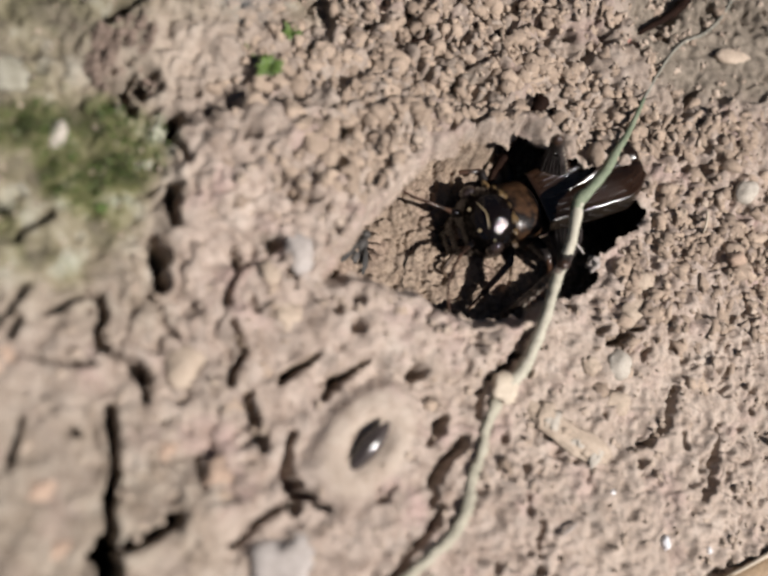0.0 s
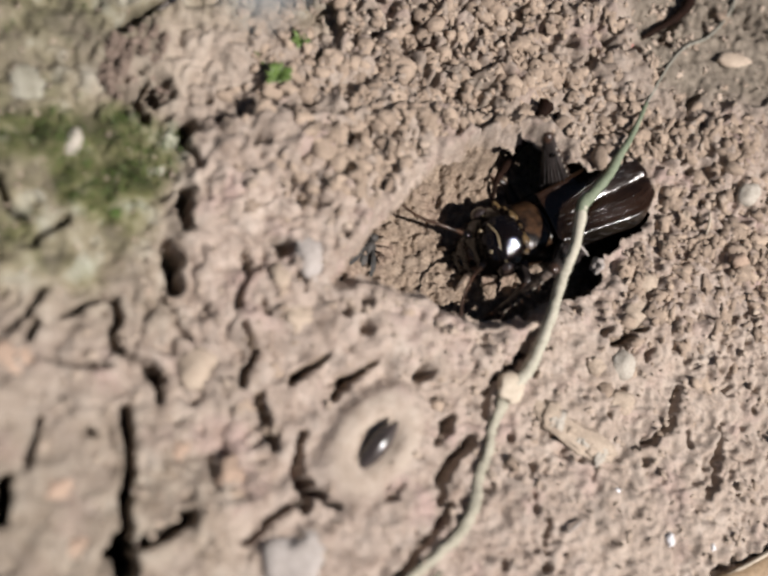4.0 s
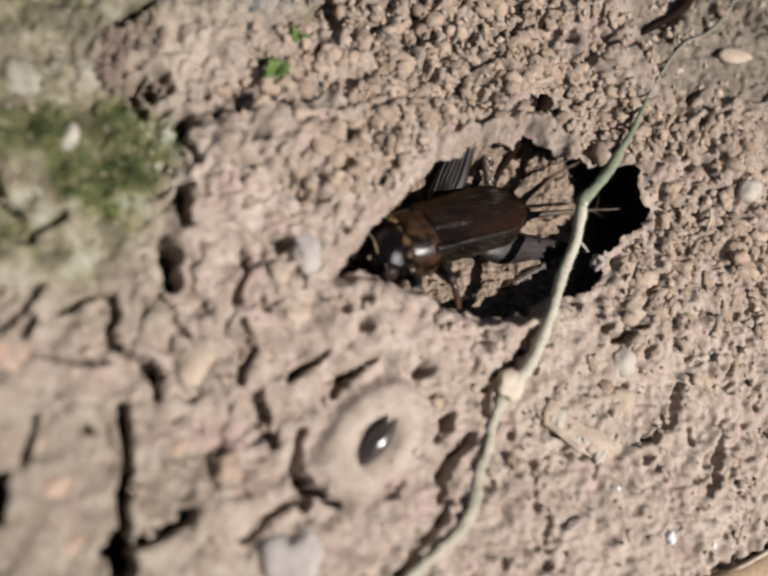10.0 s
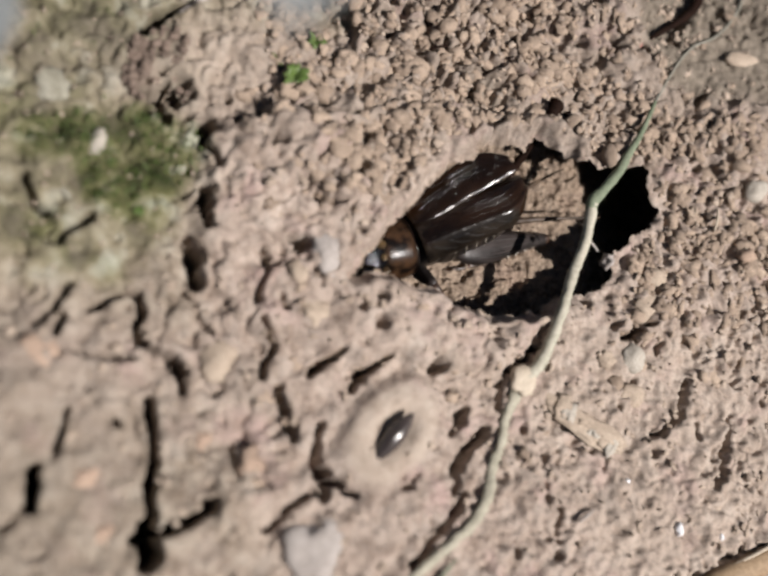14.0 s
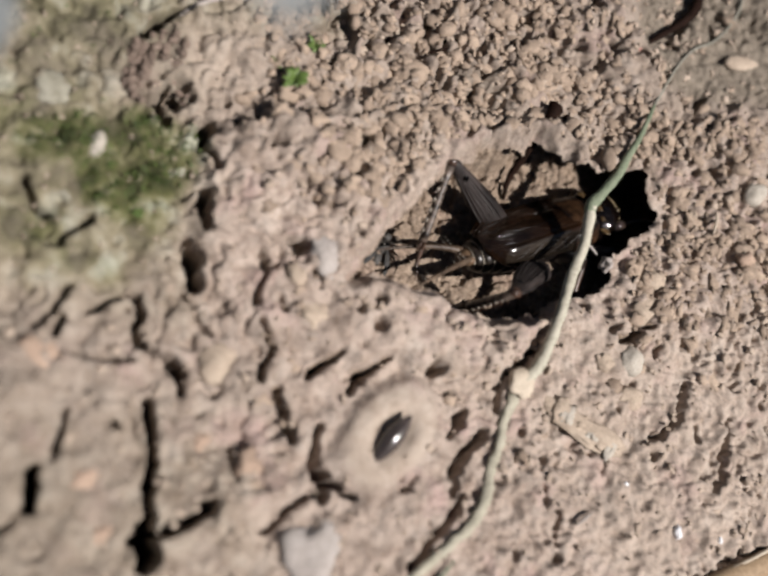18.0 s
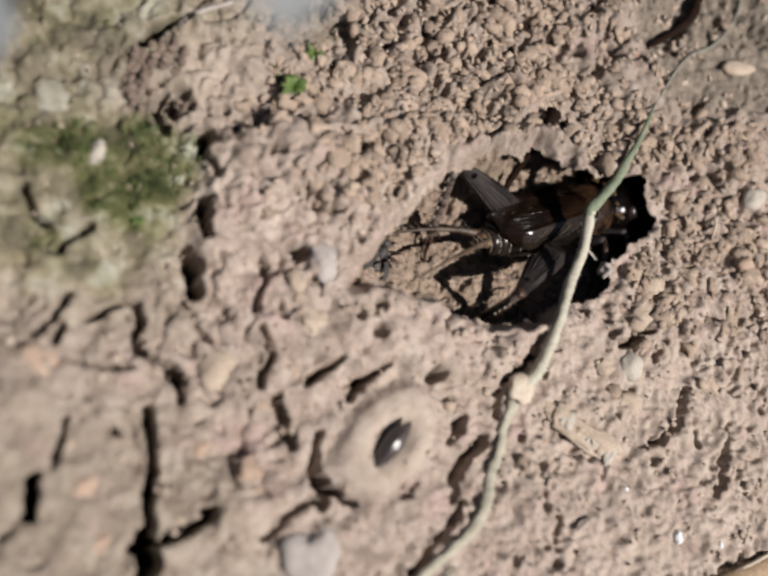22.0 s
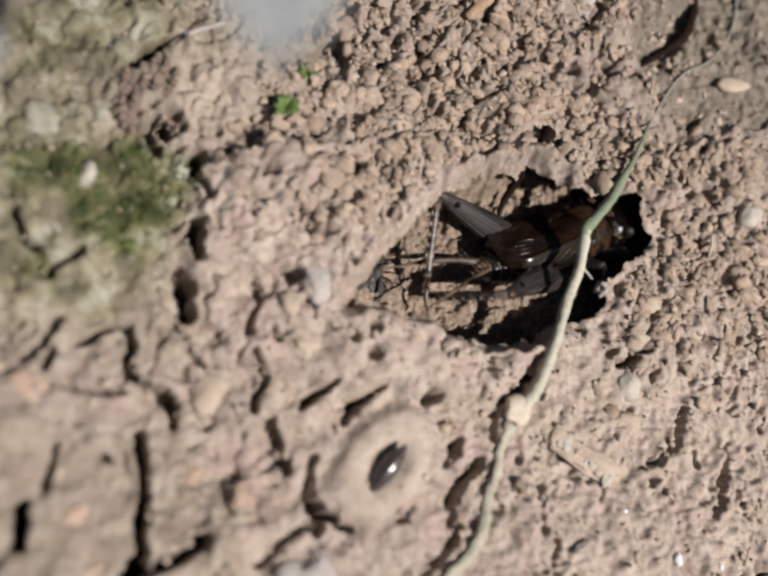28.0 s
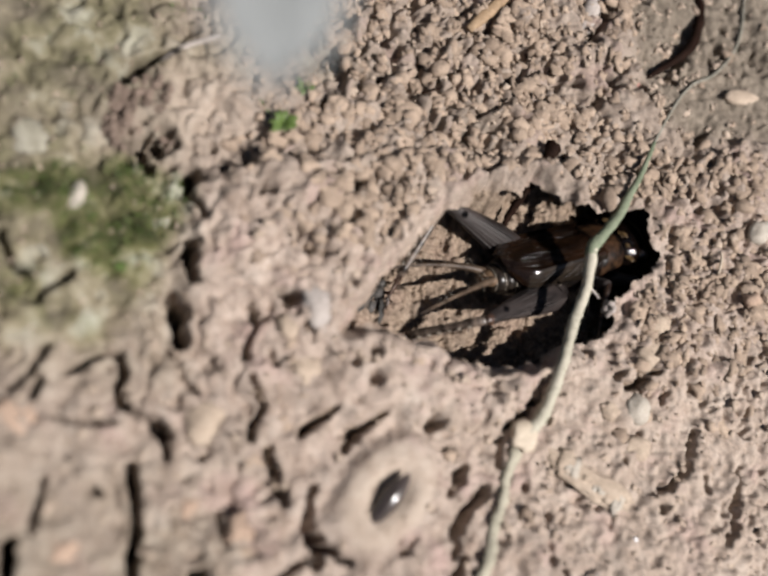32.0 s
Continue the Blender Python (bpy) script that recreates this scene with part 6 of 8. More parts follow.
        (20, mm_pose(-0.30, -3.10, -1.90, 125.3, -28.2, -138.1)), (20.5, mm_pose(-0.30, -3.10, -1.90, 97.8, -25.5, -144.3)), (21, mm_pose(-0.30, -3.10, -1.90, 70.5, -25.6, -150.9)),
        (21.5, mm_pose(-0.30, -3.10, -1.90, 80.7, -24.2, -147.2)), (21.75, mm_pose(-0.30, -3.10, -1.90, 83.8, -19.1, -147.0)), (22, mm_pose(-0.30, -3.10, -1.90, 84.4, -10.5, -148.5)),
        (22.25, mm_pose(-0.30, -3.10, -1.90, 77.4, -11.0, -152.1)), (22.5, mm_pose(-0.30, -3.10, -1.90, 71.0, -7.6, -157.5)), (22.75, mm_pose(-0.30, -3.10, -1.90, 73.5, -12.5, -154.9)),
        (23, mm_pose(-0.30, -3.10, -1.90, 71.0, -13.6, -154.3)), (23.25, mm_pose(-0.30, -3.10, -1.90, 69.2, -15.1, -154.4)), (23.5, mm_pose(-0.30, -3.10, -1.90, 71.3, -12.9, -156.4)),
        (24, mm_pose(-0.30, -3.10, -1.90, 58.9, -9.4, -165.5)), (24.5, mm_pose(-0.30, -3.10, -1.90, 57.3, -11.7, -166.4)), (25, mm_pose(-0.30, -3.10, -1.90, 54.9, -11.0, -170.2)),
        (25.5, mm_pose(-0.30, -3.10, -1.90, 50.1, -13.7, -171.3)), (26.5, mm_pose(-0.30, -3.10, -1.90, 53.2, -18.6, -164.3)), (27.5, mm_pose(-0.30, -3.10, -1.90, 64.4, -19.6, -159.4)),
        (28, mm_pose(-0.30, -3.10, -1.90, 60.4, -21.1, -158.9)), (28.5, mm_pose(-0.30, -3.10, -1.90, 74.3, -21.9, -152.4)), (29, mm_pose(-0.30, -3.10, -1.90, 71.3, -22.0, -154.0)),
        (29.25, mm_pose(-0.30, -3.10, -1.90, 81.1, -21.0, -150.8)), (29.5, mm_pose(-0.30, -3.10, -1.90, 83.7, -16.5, -149.6)), (30, mm_pose(-0.30, -3.10, -1.90, 74.9, -8.7, -154.9)),
        (30.5, mm_pose(-0.30, -3.10, -1.90, 62.0, -10.5, -162.8)), (31, mm_pose(-0.30, -3.10, -1.90, 52.1, -7.1, -175.8)), (31.5, mm_pose(-0.30, -3.10, -1.90, 52.2, -4.5, -176.8)),
        (32, mm_pose(-0.30, -3.10, -1.90, 57.0, -8.3, -166.4)),
    ])
    walk(cricket_legs["hind", "right"][1], [
        (0, mm_pose(4.91, -3.22, 11.65, 4.4, 51.3, 167.2)), (0.25, mm_pose(0.08, -7.53, 12.59, -21.2, 58.5, 121.9)), (0.5, mm_pose(-5.06, -10.67, 10.97, -47.9, 48.3, 83.4)),
        (0.75, mm_pose(-9.68, -12.33, 7.20, -59.6, 29.5, 63.2)), (1, mm_pose(-13.30, -12.04, 1.32, -64.3, 5.5, 49.8)), (1.25, mm_pose(-9.63, -12.59, 6.92, -59.2, 28.2, 63.9)),
        (1.5, mm_pose(-5.05, -11.26, 10.54, -48.1, 45.6, 84.0)), (1.75, mm_pose(0.01, -8.43, 12.24, -24.6, 55.4, 118.9)), (2, mm_pose(4.81, -4.41, 11.59, -2.4, 50.1, 161.3)),
        (2.5, mm_pose(4.78, -5.06, 11.50, -5.6, 49.1, 158.2)), (4.5, mm_pose(4.98, -7.05, 10.80, -14.3, 44.1, 150.5)), (5, mm_pose(4.34, -6.76, 11.29, -14.1, 47.4, 148.7)),
        (5.125, mm_pose(-0.14, -10.33, 11.24, -33.5, 48.0, 113.6)), (5.25, mm_pose(-4.79, -12.75, 9.30, -48.2, 38.0, 86.2)), (5.375, mm_pose(-9.08, -13.61, 5.97, -55.9, 23.3, 67.9)),
        (5.5, mm_pose(-12.71, -12.75, 0.95, -55.9, 3.4, 53.3)), (5.75, mm_pose(-5.23, -13.30, 8.59, -51.0, 34.6, 84.5)), (6, mm_pose(3.47, -8.47, 11.04, -30.5, 45.9, 138.5)),
        (6.25, mm_pose(-4.33, -13.70, 8.35, -49.9, 33.0, 89.0)), (6.5, mm_pose(-11.40, -13.91, 1.01, -51.9, 3.0, 59.9)), (6.75, mm_pose(-4.45, -13.72, 8.30, -50.6, 32.8, 88.4)),
        (7, mm_pose(3.25, -8.64, 11.07, -33.2, 46.1, 137.1)), (7.5, mm_pose(4.75, -8.67, 10.19, -34.2, 28.9, 149.4)), (8, mm_pose(4.15, -8.48, 10.67, -23.9, 30.1, 151.4)),
        (8.5, mm_pose(-3.40, -12.93, 8.58, -60.4, 32.8, 103.6)), (9, mm_pose(-4.66, -13.29, 7.56, -61.0, 33.3, 88.8)), (9.5, mm_pose(-6.90, -12.14, 7.19, -63.1, 38.4, 79.8)),
        (10, mm_pose(-8.16, -11.40, 6.73, -50.5, 37.3, 83.7)), (10.5, mm_pose(-8.40, -11.27, 6.59, -51.3, 39.5, 77.8)), (10.75, mm_pose(-9.69, -10.34, 5.90, -33.0, 53.1, 109.1)),
        (11, mm_pose(-11.12, -8.79, 5.07, -3.3, 54.5, 144.7)), (11.5, mm_pose(-11.14, -8.75, 5.07, -4.4, 54.7, 143.4)), (12, mm_pose(-10.93, -9.06, 5.17, -0.2, 53.2, 148.4)),
        (12.25, mm_pose(-13.51, -8.65, 3.27, -34.0, 12.8, 169.0)), (12.5, mm_pose(-15.74, -8.15, 1.26, -78.1, -7.9, -152.4)), (13, mm_pose(-15.00, -9.58, 1.47, -80.0, -8.1, -148.3)),
        (13.5, mm_pose(-15.02, -9.55, 1.46, -82.2, -8.8, -146.1)), (14, mm_pose(-15.17, -9.31, 1.36, -87.4, -10.2, -141.2)), (14.075, mm_pose(-12.96, -8.55, 7.29, -81.3, 5.5, -144.2)),
        (14.15, mm_pose(-9.52, -6.48, 11.28, -63.9, 16.1, -151.7)), (14.225, mm_pose(-4.82, -4.03, 13.44, -46.0, 28.0, -157.3)), (14.3, mm_pose(0.09, -0.86, 13.36, -17.7, 38.0, -172.4)),
        (14.5, mm_pose(5.84, -4.51, 10.91, -38.1, 25.3, 171.4)), (14.75, mm_pose(-2.04, -7.53, 12.73, -34.5, 55.7, 175.8)), (15, mm_pose(-9.95, -8.53, 9.54, -100.9, 83.5, 109.4)),
        (15.5, mm_pose(-9.40, -8.65, 9.26, -99.3, 83.5, 109.4)), (16, mm_pose(-8.85, -8.78, 8.99, -97.7, 83.5, 109.4)), (16.25, mm_pose(-10.39, -10.08, 4.87, -155.0, 68.8, 87.9)),
        (16.5, mm_pose(-13.05, -9.90, 0.78, 179.4, 54.6, 99.8)), (17, mm_pose(-12.09, -10.96, 2.01, -174.2, 47.4, 92.4)), (18, mm_pose(-11.63, -10.73, 3.54, -179.3, 48.5, 90.4)),
        (19, mm_pose(-11.41, -11.03, 3.55, 179.4, 49.2, 88.2)), (20, mm_pose(-9.95, -11.75, 5.04, -155.4, 37.4, 119.5)), (21, mm_pose(-11.89, -9.55, 4.44, -139.6, 12.0, 150.8)),
        (21.5, mm_pose(-11.58, -10.36, 4.12, -138.8, 18.2, 156.8)), (21.75, mm_pose(-11.95, -10.68, 2.90, -148.4, 45.9, 141.4)), (22, mm_pose(-12.62, -10.65, 0.79, 165.5, 56.7, 86.9)),
        (22.25, mm_pose(-13.04, -9.87, 0.91, -149.2, 38.3, 132.8)), (22.5, mm_pose(-13.76, -8.68, 0.06, -141.0, 5.2, 144.6)), (22.75, mm_pose(-13.29, -9.19, 1.28, -146.0, 34.9, 137.0)),
        (23, mm_pose(-13.17, -9.30, 1.55, -177.9, 53.9, 103.5)), (23.25, mm_pose(-13.10, -9.24, 1.92, -147.2, 35.3, 137.6)), (23.5, mm_pose(-13.44, -8.82, 1.38, -141.1, 6.0, 145.5)),
        (24, mm_pose(-14.34, -6.73, 0.50, -140.4, 11.0, 150.0)), (24.5, mm_pose(-14.29, -6.49, 1.08, -143.9, 23.7, 137.2)), (25, mm_pose(-14.52, -5.56, 0.91, -140.3, 6.4, 146.8)),
        (25.5, mm_pose(-14.42, -5.25, 1.56, -140.4, 11.7, 149.5)), (26.5, mm_pose(-13.71, -6.89, 2.77, -146.9, 41.0, 139.1)), (27.5, mm_pose(-13.26, -7.98, 3.02, 175.9, 57.5, 95.5)),
        (28, mm_pose(-13.10, -8.03, 3.39, -150.2, 29.0, 115.5)), (28.5, mm_pose(-12.39, -9.42, 3.56, -171.2, 57.3, 113.1)), (29, mm_pose(-12.55, -9.07, 3.60, -170.2, 57.3, 113.6)),
        (29.25, mm_pose(-12.28, -9.80, 3.37, -142.9, 35.4, 141.3)), (29.5, mm_pose(-12.45, -10.23, 2.29, -140.8, 4.9, 144.6)), (30, mm_pose(-13.46, -9.26, 0.32, -139.7, 11.7, 149.6)),
        (30.5, mm_pose(-14.11, -7.39, 0.76, -140.4, 10.4, 149.7)), (31, mm_pose(-14.85, -4.19, -0.09, -138.0, 15.0, 153.0)), (31.5, mm_pose(-14.93, -3.92, -0.74, -143.3, 24.7, 138.1)),
        (32, mm_pose(-14.44, -6.51, 0.20, -147.2, 32.7, 136.3)),
    ])
    walk(cricket_legs["middle", "left"][0], [
        (0, mm_pose(3.00, 2.40, -2.00, 0.0, -29.2, 80.1)), (1, mm_pose(3.00, 2.40, -2.00, -2.9, -32.1, 87.3)), (2, mm_pose(3.00, 2.40, -2.00, 3.7, -30.4, 73.5)),
        (2.5, mm_pose(3.00, 2.40, -2.00, 1.9, -29.1, 76.1)), (4.5, mm_pose(3.00, 2.40, -2.00, 1.8, -31.3, 75.5)), (5, mm_pose(3.00, 2.40, -2.00, 2.3, -29.5, 73.7)),
        (5.5, mm_pose(3.00, 2.40, -2.00, -1.0, -29.2, 80.8)), (6, mm_pose(3.00, 2.40, -2.00, -3.9, -30.6, 88.5)), (6.5, mm_pose(3.00, 2.40, -2.00, -2.6, -32.2, 86.9)),
        (7, mm_pose(3.00, 2.40, -2.00, 1.4, -32.0, 78.9)), (7.5, mm_pose(3.00, 2.40, -2.00, 3.6, -30.2, 73.4)), (8, mm_pose(3.00, 2.40, -2.00, 1.6, -29.1, 76.7)),
        (8.5, mm_pose(3.00, 2.40, -2.00, -2.3, -29.8, 85.8)), (9, mm_pose(3.00, 2.40, -2.00, -3.2, -31.5, 88.9)), (9.5, mm_pose(3.00, 2.40, -2.00, -0.0, -32.4, 82.9)),
        (10, mm_pose(3.00, 2.40, -2.00, 3.4, -31.1, 75.1)), (10.5, mm_pose(3.00, 2.40, -2.00, 3.3, -29.4, 73.9)), (11, mm_pose(3.00, 2.40, -2.00, -0.4, -29.3, 81.6)),
        (11.5, mm_pose(3.00, 2.40, -2.00, -3.2, -30.7, 88.7)), (12, mm_pose(3.00, 2.40, -2.00, -1.7, -32.2, 86.5)), (12.5, mm_pose(3.00, 2.40, -2.00, 2.2, -32.0, 78.3)),
        (13, mm_pose(3.00, 2.40, -2.00, 4.0, -30.1, 73.3)), (13.5, mm_pose(3.00, 2.40, -2.00, 1.6, -29.1, 77.3)), (14, mm_pose(3.00, 2.40, -2.00, -2.3, -29.9, 86.3)),
        (14.3, mm_pose(3.00, 2.40, -2.00, -3.0, -31.0, 89.0)), (14.5, mm_pose(3.00, 2.40, -2.00, -2.3, -31.7, 88.7)), (15, mm_pose(3.00, 2.40, -2.00, 0.9, -32.4, 82.2)),
        (15.5, mm_pose(3.00, 2.40, -2.00, 4.0, -31.0, 74.7)), (16, mm_pose(3.00, 2.40, -2.00, 3.5, -29.3, 74.2)), (16.5, mm_pose(3.00, 2.40, -2.00, -0.3, -29.3, 82.3)),
        (17, mm_pose(3.00, 2.40, -2.00, -3.0, -30.9, 88.9)), (18, mm_pose(3.00, 2.40, -2.00, 2.3, -31.8, 77.7)), (19, mm_pose(3.00, 2.40, -2.00, 1.8, -29.1, 77.9)),
        (20, mm_pose(3.00, 2.40, -2.00, -2.7, -31.8, 88.5)), (21, mm_pose(3.00, 2.40, -2.00, 3.9, -30.9, 74.4)), (21.5, mm_pose(3.00, 2.40, -2.00, 3.1, -29.2, 74.6)),
        (22, mm_pose(3.00, 2.40, -2.00, -0.8, -29.4, 83.0)), (22.5, mm_pose(3.00, 2.40, -2.00, -3.1, -31.0, 89.0)), (23, mm_pose(3.00, 2.40, -2.00, -1.1, -32.3, 85.4)),
        (23.5, mm_pose(3.00, 2.40, -2.00, 2.8, -31.7, 77.2)), (24, mm_pose(3.00, 2.40, -2.00, 4.0, -29.8, 73.3)), (24.5, mm_pose(3.00, 2.40, -2.00, 1.1, -29.1, 78.5)),
        (25, mm_pose(3.00, 2.40, -2.00, -2.6, -30.2, 87.3)), (25.5, mm_pose(3.00, 2.40, -2.00, -2.5, -31.9, 88.2)), (27.5, mm_pose(3.00, 2.40, -2.00, -0.1, -29.5, 83.6)),
        (28, mm_pose(3.00, 2.40, -2.00, -2.3, -31.1, 89.1)), (28.5, mm_pose(3.00, 2.40, -2.00, -0.1, -32.4, 84.9)), (29, mm_pose(3.00, 2.40, -2.00, 3.6, -31.6, 76.6)),
        (29.5, mm_pose(3.00, 2.40, -2.00, 4.3, -29.7, 73.3)), (30, mm_pose(3.00, 2.40, -2.00, 1.2, -29.1, 79.2)), (30.5, mm_pose(3.00, 2.40, -2.00, -2.4, -30.3, 87.7)),
        (31, mm_pose(3.00, 2.40, -2.00, -2.1, -32.0, 87.9)), (31.5, mm_pose(3.00, 2.40, -2.00, 1.6, -32.2, 80.4)), (32, mm_pose(3.00, 2.40, -2.00, 4.2, -30.6, 73.8)),
    ])
    walk(cricket_legs["middle", "left"][1], [
        (0, mm_pose(3.70, 6.44, 0.29, 0.0, 56.4, 134.0)), (1, mm_pose(3.18, 6.38, 0.50, -3.0, 42.8, 129.8)), (2, mm_pose(4.15, 6.29, 0.38, -13.4, 60.9, 113.0)),
        (2.5, mm_pose(3.98, 6.39, 0.28, -10.1, 51.1, 115.1)), (4.5, mm_pose(4.00, 6.29, 0.44, -12.3, 51.3, 109.9)), (5, mm_pose(4.15, 6.33, 0.31, -13.1, 47.8, 106.1)),
        (5.5, mm_pose(3.65, 6.45, 0.29, 3.7, 52.7, 129.1)), (6, mm_pose(3.11, 6.44, 0.39, 17.1, 50.9, 149.6)), (6.5, mm_pose(3.21, 6.37, 0.50, 5.6, 46.8, 136.2)),
        (7, mm_pose(3.77, 6.31, 0.49, -9.6, 44.8, 113.0)), (7.5, mm_pose(4.16, 6.29, 0.37, -12.5, 52.3, 106.3)), (8, mm_pose(3.95, 6.40, 0.28, 5.7, 60.7, 129.8)),
        (8.5, mm_pose(3.30, 6.47, 0.34, 12.4, 51.1, 139.7)), (9, mm_pose(3.08, 6.41, 0.46, 4.9, 42.0, 131.2)), (9.5, mm_pose(3.49, 6.34, 0.52, -0.1, 45.7, 123.6)),
        (10, mm_pose(4.04, 6.29, 0.43, -5.0, 59.5, 116.2)), (10.5, mm_pose(4.13, 6.34, 0.31, -4.0, 59.7, 116.7)), (11, mm_pose(3.60, 6.46, 0.30, 1.9, 48.1, 123.9)),
        (11.5, mm_pose(3.09, 6.44, 0.40, 7.0, 43.5, 132.4)), (12, mm_pose(3.25, 6.37, 0.51, 10.9, 49.3, 140.6)), (12.5, mm_pose(3.81, 6.31, 0.49, -0.6, 57.4, 125.5)),
        (13, mm_pose(4.17, 6.30, 0.36, -15.1, 50.8, 105.4)), (13.5, mm_pose(3.91, 6.41, 0.28, -6.5, 48.3, 115.1)), (14, mm_pose(3.26, 6.46, 0.35, 10.3, 50.4, 139.7)),
        (14.3, mm_pose(3.07, 6.43, 0.42, 15.1, 49.9, 149.1)), (14.5, mm_pose(3.09, 6.40, 0.47, 12.6, 49.6, 148.5)), (15, mm_pose(3.54, 6.33, 0.52, -4.8, 48.0, 125.0)),
        (15.5, mm_pose(4.06, 6.29, 0.42, -16.5, 46.3, 105.0)), (16, mm_pose(4.11, 6.34, 0.30, -9.4, 55.0, 113.1)), (16.5, mm_pose(3.55, 6.46, 0.30, 13.0, 56.8, 142.5)),
        (17, mm_pose(3.08, 6.43, 0.41, 9.5, 46.9, 140.1)), (18, mm_pose(3.85, 6.30, 0.48, -8.0, 49.9, 114.5)), (19, mm_pose(3.86, 6.42, 0.28, 1.1, 56.4, 126.6)),
        (20, mm_pose(3.11, 6.39, 0.47, 5.7, 43.4, 133.1)), (21, mm_pose(4.09, 6.29, 0.41, -7.5, 58.8, 113.1)), (21.5, mm_pose(4.09, 6.35, 0.29, -8.8, 49.9, 110.0)),
        (22, mm_pose(3.50, 6.46, 0.31, 2.7, 47.2, 125.5)), (22.5, mm_pose(3.07, 6.43, 0.42, 14.4, 48.5, 144.9)), (23, mm_pose(3.32, 6.36, 0.51, 10.5, 51.3, 141.8)),
        (23.5, mm_pose(3.89, 6.30, 0.47, -11.0, 48.9, 112.2)), (24, mm_pose(4.17, 6.30, 0.34, -14.5, 47.9, 104.4)), (24.5, mm_pose(3.82, 6.43, 0.28, 2.4, 55.4, 127.1)),
        (25, mm_pose(3.19, 6.46, 0.36, 17.0, 52.2, 148.2)), (25.5, mm_pose(3.13, 6.39, 0.48, 6.1, 45.1, 135.8)), (27.5, mm_pose(3.45, 6.47, 0.31, 4.3, 51.4, 134.3)),
        (28, mm_pose(3.06, 6.42, 0.43, 1.5, 42.0, 131.0)), (28.5, mm_pose(3.35, 6.35, 0.52, 0.3, 46.0, 129.2)), (29, mm_pose(3.92, 6.29, 0.46, -4.6, 59.4, 121.8)),
        (29.5, mm_pose(4.17, 6.31, 0.33, -11.8, 57.9, 111.5)), (30, mm_pose(3.77, 6.43, 0.29, -4.8, 48.1, 119.0)), (30.5, mm_pose(3.16, 6.46, 0.37, 4.8, 45.3, 132.9)),
        (31, mm_pose(3.15, 6.38, 0.49, 11.5, 49.3, 145.0)), (31.5, mm_pose(3.67, 6.32, 0.51, -0.7, 54.6, 128.9)), (32, mm_pose(4.13, 6.29, 0.39, -17.4, 48.8, 104.8)),
    ])
